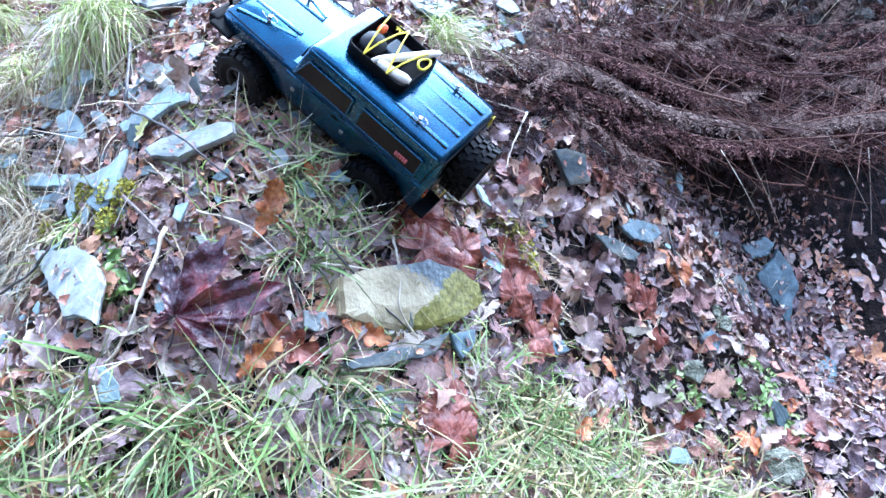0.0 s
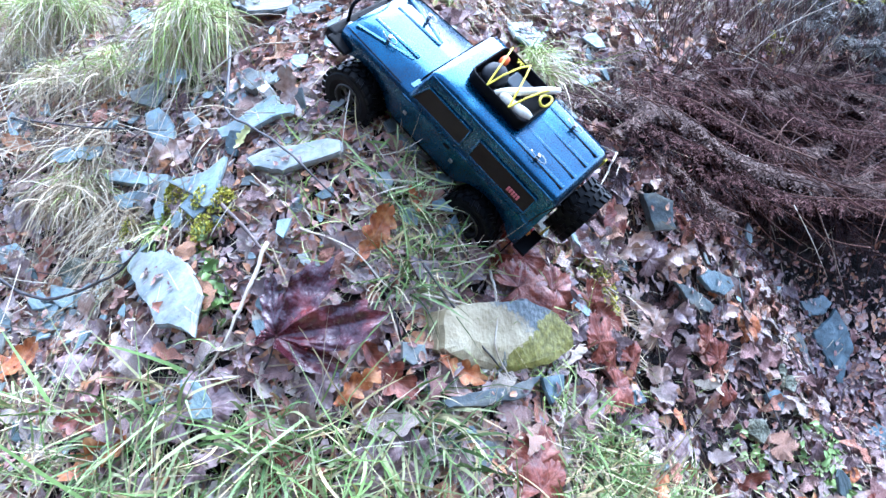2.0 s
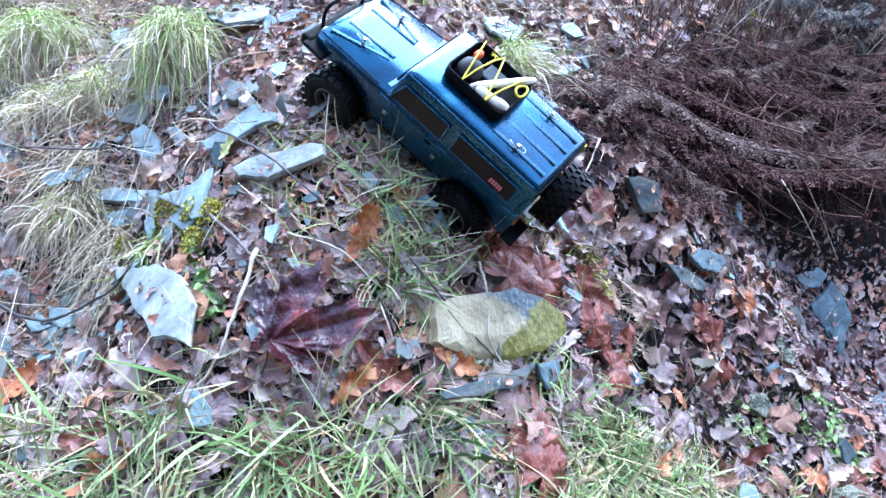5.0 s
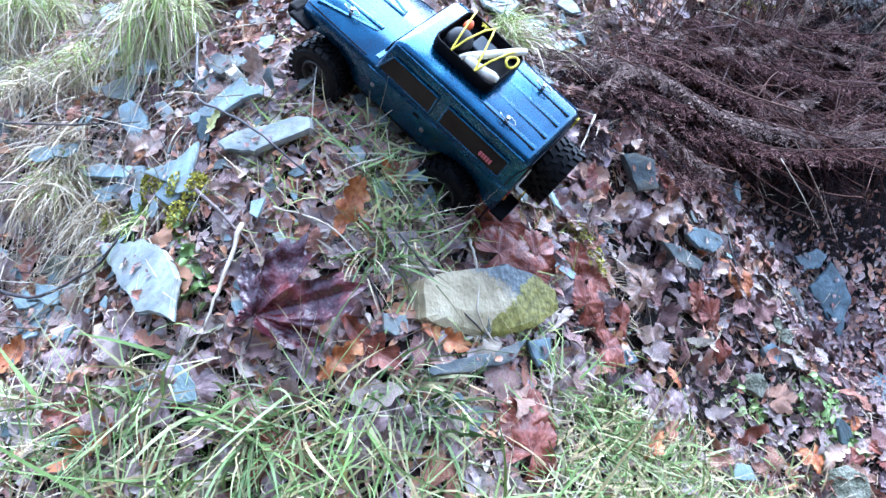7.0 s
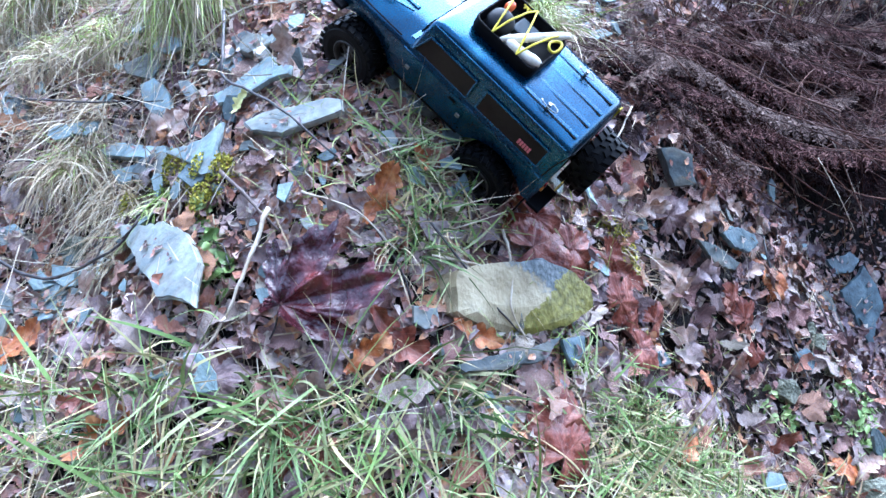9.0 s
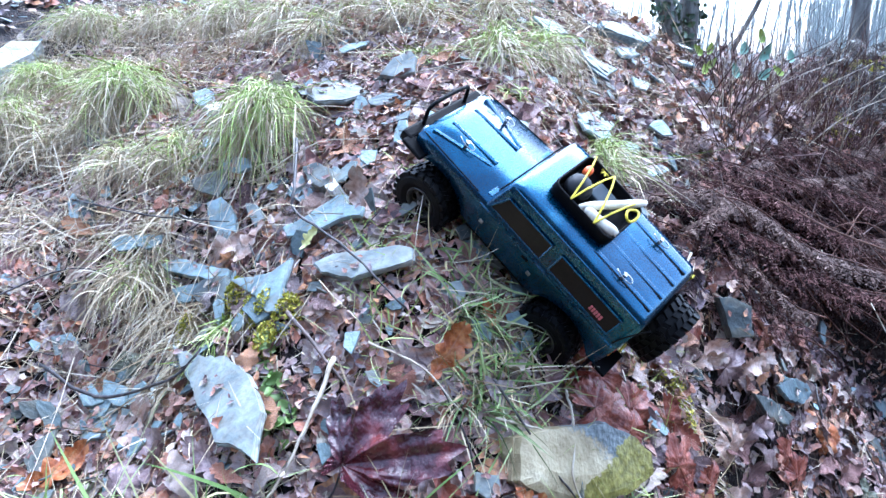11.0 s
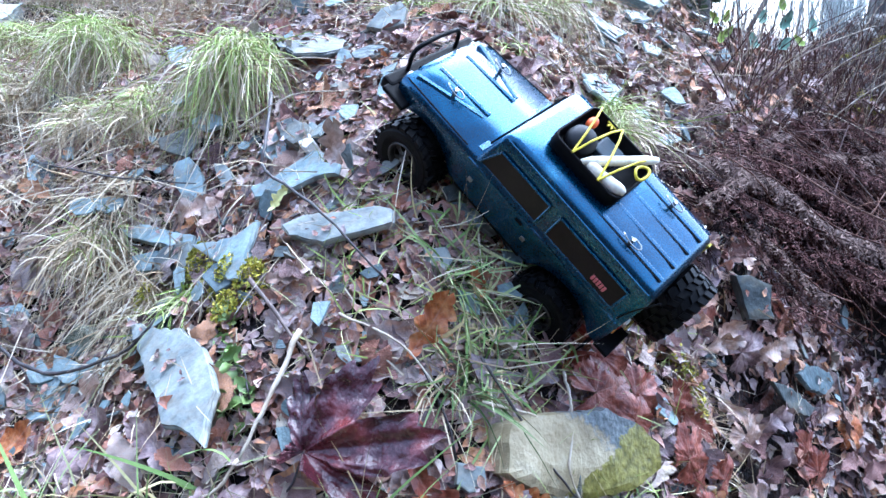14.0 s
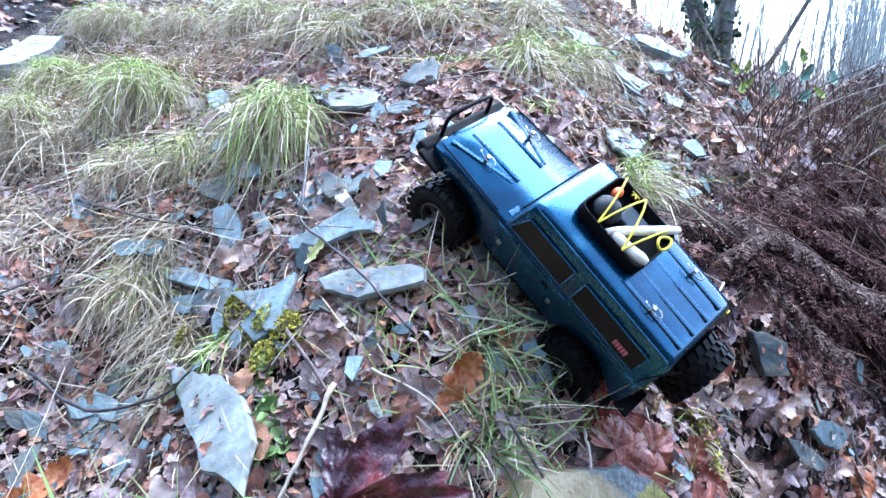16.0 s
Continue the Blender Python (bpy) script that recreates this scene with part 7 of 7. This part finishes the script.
# long fronds that arch clear of the mass
for pts, pin, r, tone in (
    ([(1.25, 2.50, 0.04), (1.10, 2.42, 0.03), (0.80, 2.25, 0.03), (0.56, 2.08, 0.03), (0.36, 1.95, 0.03), (0.20, 1.87, 0.02), (0.06, 1.84, 0.01)], 0.050, 0.0036, DRY_BRACKEN),
    ([(1.60, 2.85, 0.03), (1.20, 2.66, 0.05), (0.85, 2.50, 0.05), (0.56, 2.33, 0.03)], 0.040, 0.0030, BRACKEN),
    ([(1.50, 2.55, 0.03), (1.05, 2.34, 0.03), (0.76, 2.16, 0.02), (0.52, 2.02, 0.01)], 0.045, 0.0032, BRACKEN),
    ([(1.65, 3.05, 0.03), (1.15, 2.86, 0.05), (0.80, 2.70, 0.03)], 0.040, 0.0030, BRACKEN),
    ([(0.95, 2.42, 0.03), (0.66, 2.22, 0.04), (0.42, 2.08, 0.03), (0.24, 2.00, 0.01)], 0.040, 0.0028, BRACKEN),
    ([(0.60, 2.10, 0.01), (0.38, 1.92, 0.02), (0.14, 1.80, 0.01)], 0.036, 0.0024, BRACKEN),
    ([(1.75, 2.75, 0.03), (1.35, 2.55, 0.05), (1.05, 2.40, 0.03)], 0.045, 0.0032, DRY_BRACKEN),
):
    path = eased([(x, y, float(canopy(x, y)) + h) for x, y, h in pts], 6)
    o = part("bracken_frond", tube(path, [r * (1 - 0.7 * k / len(path)) for k in range(len(path))], 6), STALK, None, "", True)
    tagged(o, "long arching dead bracken frond with pale brown stalk", "bracken")
    crown = joined("dry_foliage", [pinnae([p[:] for p in path[len(path) // 5:]], pin, 85, 0.95)], tone, "dry curled brown leaflets", "")
    crown.parent = o
# bare stalks lying across the bracken, thickest where the gully opens
for k in range(170):
    if k % 3:
        x, y = rng.uniform(0.65, 1.5), rng.uniform(2.1, 2.9)
    else:
        x, y = rng.uniform(0.35, 1.4), rng.uniform(1.95, 3.0)
    if not in_bed(x, y):
        continue
    a, length = math.radians(rng.choice([213, 205, 220, 190, 240, 160, 175])) + rng.normal() * 0.1, rng.uniform(0.25, 0.75)
    t = np.linspace(-0.5, 0.5, 5)
    px, py = x + length * math.cos(a) * t, y + length * math.sin(a) * t
    pz = canopy(px, py) + rng.uniform(-0.03, 0.035) + rng.uniform(0.0, 0.03) * (1 - 4 * t * t) + rng.normal() * 0.04 * t
    pts = eased(np.stack([px, py, np.maximum(pz, ground_z(px, py) + 0.01)], -1).tolist(), 2)
    r = rng.uniform(0.0011, 0.0026)
    tagged(part("bracken_stalk", tube(pts, [r * (1 - 0.5 * q / len(pts)) for q in range(len(pts))], 6), STALK if k % 5 else THICKET, None, "", True), "bare brown bracken stalk lying across dead fronds", "bracken", "bare bracken stalks")
# broken stalks that hang from the lip into the hollow
for k in range(34):
    x = rng.uniform(0.62, 1.45)
    y = float(np.interp(x, BX, LOWER)) + rng.uniform(-0.02, 0.10)
    z = float(canopy(x, y))
    dx, dy = rng.normal() * 0.09, -rng.uniform(0.0, 0.10)
    low = max(float(land(x + dx, y + dy)) + 0.01, z - rng.uniform(0.12, 0.35))
    pts = eased([(x, y, z + 0.01), (x + dx * 0.5, y + dy * 0.6, z * 0.55 + low * 0.45), (x + dx, y + dy, low)], 3)
    tagged(part("bracken_stalk", tube(pts, [0.0016 * (1 - 0.5 * q / len(pts)) for q in range(len(pts))], 6), PALE_STALK if k % 5 == 0 else STALK, None, "", True), "thin broken bracken stalk hanging into the hollow", "bracken", "hanging bracken stalks")

# ---- dry stems and bramble on the shoulder of the bank ----
stems = []
for k in range(2600):
    x = 0.34 + 0.80 * rng.uniform() ** 0.9 if k % 3 else rng.uniform(0.8, 2.0)
    y = np.interp(x, BX, UPPER) + rng.uniform(-0.08, 0.42)
    z = float(land(x, y))
    d = np.array([rng.normal() * 0.5, rng.normal() * 0.3, 1.0])
    stems.append((x, y, z, *d / np.linalg.norm(d), (0.07 + 0.36 * rng.uniform() ** 1.4) * (1.0 if k % 3 else 0.8)))
S = np.array(stems)
for tone, rows, label in ((THICKET, S[::2], "thicket of thin brown dead stems on the bank"), (STALK, S[1::4], "dark red-brown dead stems low in the thicket"), (STRAW, S[3::8], "pale dead grass stems standing in the thicket")):
    v, f = ribbons(rows[:, :3], rows[:, 3:6], rows[:, 6], rng.uniform(0.0014, 0.0036, len(rows)), 0.45 * rng.normal(size=(len(rows), 3)) + np.array([0, 0, -0.15]))
    tagged(mesh_object("dry_stems", v, f, tone), label, "dead stems", kind="stuff")
# leaves caught at the foot of the thicket
n = 420
lx = rng.uniform(0.25, 1.1, n)
ly = np.interp(lx, BX, UPPER) + rng.uniform(-0.16, 0.30, n)
strew("thicket_litter", OAKS, on_land(lx, ly, rng.uniform(0.01, 0.07, n)), frames_for(normals(lx, ly), rng.uniform(0, 6.3, n), 0.5, rng), sizes(n, 0.05, 0.3), LITTER, "brown leaves caught among dead stems", "leaf litter")
for k in range(34):
    x = rng.uniform(0.42, 0.98)
    y = float(np.interp(x, BX, UPPER)) + rng.uniform(-0.04, 0.22)
    z = float(land(x, y))
    lean, h = rng.normal() * 0.2, rng.uniform(0.12, 0.30)
    pts = eased([(x, y, z - 0.02), (x + lean * 0.45, y, z + h * 0.55), (x + lean, y - 0.04, z + h)], 4)
    tagged(part("stem", tube(pts, [0.0022 * (1 - 0.5 * q / len(pts)) for q in range(len(pts))], 6), PALE_STALK if k % 2 == 0 else THICKET, None, "", True), "dead brown stem standing in the thicket", "stem", "standing dead stems")
# dark ferny mound behind the bracken
fern = []
for k in range(120):
    x, y = rng.uniform(0.95, 1.9), rng.uniform(3.1, 3.75)
    if y < np.interp(x, BX, UPPER) - 0.08:
        continue
    z, a, length = float(land(x, y)), math.radians(rng.uniform(180, 330)), rng.uniform(0.12, 0.25)
    s = np.linspace(0, 1, 6)
    mid = np.stack([x + math.cos(a) * length * s, y + math.sin(a) * length * s, z + 0.06 * np.sin(np.pi * s * 0.8) + 0.02], -1)
    mid[:, 2] = np.maximum(mid[:, 2], land(mid[:, 0], mid[:, 1]) + 0.015)
    fern.append(pinnae(mid, rng.uniform(0.03, 0.06), 45))
joined("fern_mound", fern, surface("dark_fern", [(0.2, (0.015, 0.014, 0.012)), (0.5, (0.055, 0.048, 0.040)), (0.75, (0.125, 0.112, 0.085)), (0.95, (0.22, 0.21, 0.13))], (0.4, 0.7), 20.0, 150.0, 0.5, 0, grime=0.3), "dark low ferns over a mossy mound", "fern")
for x, y, r in ((1.25, 3.42, 0.09), (1.45, 3.5, 0.10), (1.1, 3.36, 0.06), (1.62, 3.56, 0.10)):
    cushion("moss_cushion", x, y, r, 260, 0.022, MOSS, "yellow-green moss on the ferny mound", 0.03)
bramble = new("bramble")
tagged(bramble, "low bramble with a few green leaves on thin stems", "bramble")
oval = oak_template(10, 2, 0.0, 0.5, 0.9, 1, 0.27)
YOUNG = surface("yellow_bramble_leaf", [(0.2, (0.24, 0.33, 0.04)), (0.8, (0.42, 0.50, 0.12))], (0.35, 0.6), 40.0, 200.0, 0.5, 0.2, chance=False)
OLD = surface("pale_bramble_leaf", [(0.2, (0.13, 0.26, 0.18)), (0.8, (0.26, 0.40, 0.30))], (0.3, 0.5), 40.0, 200.0, 0.5, 0.2, chance=False)
for k, (px, pz, tone) in enumerate(((0.418, 1.465, YOUNG), (0.468, 1.472, YOUNG), (0.436, 1.405, YOUNG), (0.467, 1.424, YOUNG), (0.579, 1.473, OLD), (0.623, 1.463, OLD), (0.718, 1.45, OLD), (0.558, 1.398, OLD), (0.627, 1.393, OLD), (0.685, 1.401, YOUNG), (0.63, 1.515, YOUNG))):
    px, pz = px - 0.035, pz - 0.04
    y = 2.75 + 0.05 * math.sin(k * 2.1)
    root = (px + 0.05 * math.sin(k), y + 0.05, float(land(px, y)))
    part("bramble_stem", tube(eased([root, (px + 0.04, y + 0.02, (root[2] + pz) / 2), (px, y, pz)], 3), 0.0022, 6), STALK, bramble)
    o = mesh_object("bramble_leaf", oval[0] * rng.uniform(0.036, 0.048) * (1.35 if tone is OLD else 1.0), oval[1], tone, bramble)
    o.matrix_world = pose(px, y - 0.01, pz, rng.uniform(45, 85), rng.uniform(-20, 20), 0) @ pose(0, 0, 0, 0, 0, rng.uniform(230, 310))

# ---- trees beyond the bank ----
IVY = surface("ivy_leaf", [(0.0, (0.012, 0.028, 0.010)), (0.5, (0.035, 0.065, 0.022)), (1.0, (0.10, 0.14, 0.05))], (0.3, 0.6), 20.0, 90.0, 0.3, 0, grime=0.3)


def tree(x, y, height, radius, lean, seed, name="tree", label="bare winter tree with a slim dark trunk", material=BARK, ivy=0):
    r = random.Random(seed)
    z = float(land(x, y)) - 0.1
    holder = new(name)
    tagged(holder, label, "tree", "bare trees beyond the bank")
    pts, p = [], Vector((x, y, z))
    d = Vector((lean, r.uniform(-0.05, 0.05), 1)).normalized()
    for k in range(10):
        pts.append(p.copy())
        d = (d + Vector((r.uniform(-0.06, 0.06), r.uniform(-0.06, 0.06), 0.03))).normalized()
        p = p + d * height / 9
    part("trunk", tube(pts, [radius * (1 - 0.075 * k) * (1.25 if k == 0 else 1) for k in range(10)], 12), material, holder, "", True)
    base = 0
    vs, fs = [], []
    if ivy:
        t = np.array([r.uniform(0, 5.0) for _ in range(ivy)])
        a = np.array([r.uniform(0, 6.3) for _ in range(ivy)])
        path = np.array([p[:] for p in pts])
        mid = np.stack([np.interp(t, range(10), path[:, q]) for q in range(3)], -1)
        out = np.stack([np.cos(a), np.sin(a), 0 * a], -1)
        cover = strew("ivy", [oak_template(6, 1, 1.5, 0.2, 0.2, k, 0.42) for k in range(3)], mid + out * (radius * rng.uniform(0.85, 1.7, (ivy, 1))), frames_for(out, rng.uniform(0, 6.3, ivy), 0.4, rng), rng.uniform(0.04, 0.08, ivy), IVY, "dark green ivy leaves round the trunk", "", parent=holder)

    def limb(start, way, length, rad, level):
        nonlocal base
        line, q, w = [start], start.copy(), way.copy()
        for k in range(5):
            w = (w + Vector((r.uniform(-0.22, 0.22), r.uniform(-0.22, 0.22), r.uniform(-0.05, 0.22)))).normalized()
            q = q + w * length / 5
            line.append(q.copy())
            if level < 2 and k > 0:
                for _ in range(2):
                    limb(q.copy(), (w + Vector((r.uniform(-0.9, 0.9), r.uniform(-0.9, 0.9), r.uniform(-0.3, 0.7)))).normalized(), length * 0.5, rad * 0.45, level + 1)
        bm = tube(line, [rad * (1 - 0.15 * k) for k in range(6)], 6 if level == 0 else 3)
        bm.verts.index_update()
        vs.extend(v.co[:] for v in bm.verts)
        fs.extend(tuple(v.index + base for v in face.verts) for face in bm.faces)
        base += len(bm.verts)
        bm.free()
    for k in range(3, 10):
        for _ in range(2):
            limb(pts[k].copy(), Vector((r.uniform(-1, 1), r.uniform(-1, 1), r.uniform(0.1, 0.8))).normalized(), height * r.uniform(0.14, 0.26), radius * 0.35, 0)
    crown = mesh_object("crown", vs, fs, material, holder)
    tagged(crown, "bare twiggy winter crown", kind="stuff")
    return holder


tree(1.38, 7.2, 6.0, 0.080, -0.42, 3, label="slim dark leaning bare tree with ivy on its trunk", ivy=700)
tree(0.90, 7.6, 5.0, 0.035, -0.20, 4, label="thin young bare tree leaning beside a larger one")
tree(1.40, 7.4, 6.5, 0.095, -0.02, 5, label="straight bare tree with mossy ivy-clad trunk", ivy=500)
tree(2.62, 6.6, 5.5, 0.075, -0.12, 6, label="bare tree bent over the gully")
tree(1.95, 8.4, 5.0, 0.028, 0.40, 9, label="thin bare sapling leaning over the mound")
tree(3.7, 7.6, 6.0, 0.080, -0.12, 7, label="bare tree at the woodland edge")
tree(4.6, 9.0, 7.0, 0.100, 0.05, 8, label="tall bare tree at the woodland edge")
# far trees; their haze is only a pale colour
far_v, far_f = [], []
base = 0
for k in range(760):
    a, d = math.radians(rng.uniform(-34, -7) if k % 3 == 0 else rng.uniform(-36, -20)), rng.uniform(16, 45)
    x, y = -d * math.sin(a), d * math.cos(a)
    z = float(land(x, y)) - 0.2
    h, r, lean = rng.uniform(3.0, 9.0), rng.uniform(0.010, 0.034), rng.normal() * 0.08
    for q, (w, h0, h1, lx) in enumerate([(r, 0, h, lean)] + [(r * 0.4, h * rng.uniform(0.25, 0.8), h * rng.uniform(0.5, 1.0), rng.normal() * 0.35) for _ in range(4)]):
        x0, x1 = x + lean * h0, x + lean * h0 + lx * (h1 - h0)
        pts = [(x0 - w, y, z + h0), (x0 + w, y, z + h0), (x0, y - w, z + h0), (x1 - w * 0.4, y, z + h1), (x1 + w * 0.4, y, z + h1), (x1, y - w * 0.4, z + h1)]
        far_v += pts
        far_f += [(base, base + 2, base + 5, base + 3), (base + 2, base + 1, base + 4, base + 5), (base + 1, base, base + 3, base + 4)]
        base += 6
tagged(mesh_object("far_woods", far_v, far_f, HAZE_BARK), "bare woodland in the distance, haze put into its pale colour", "woods", kind="stuff")
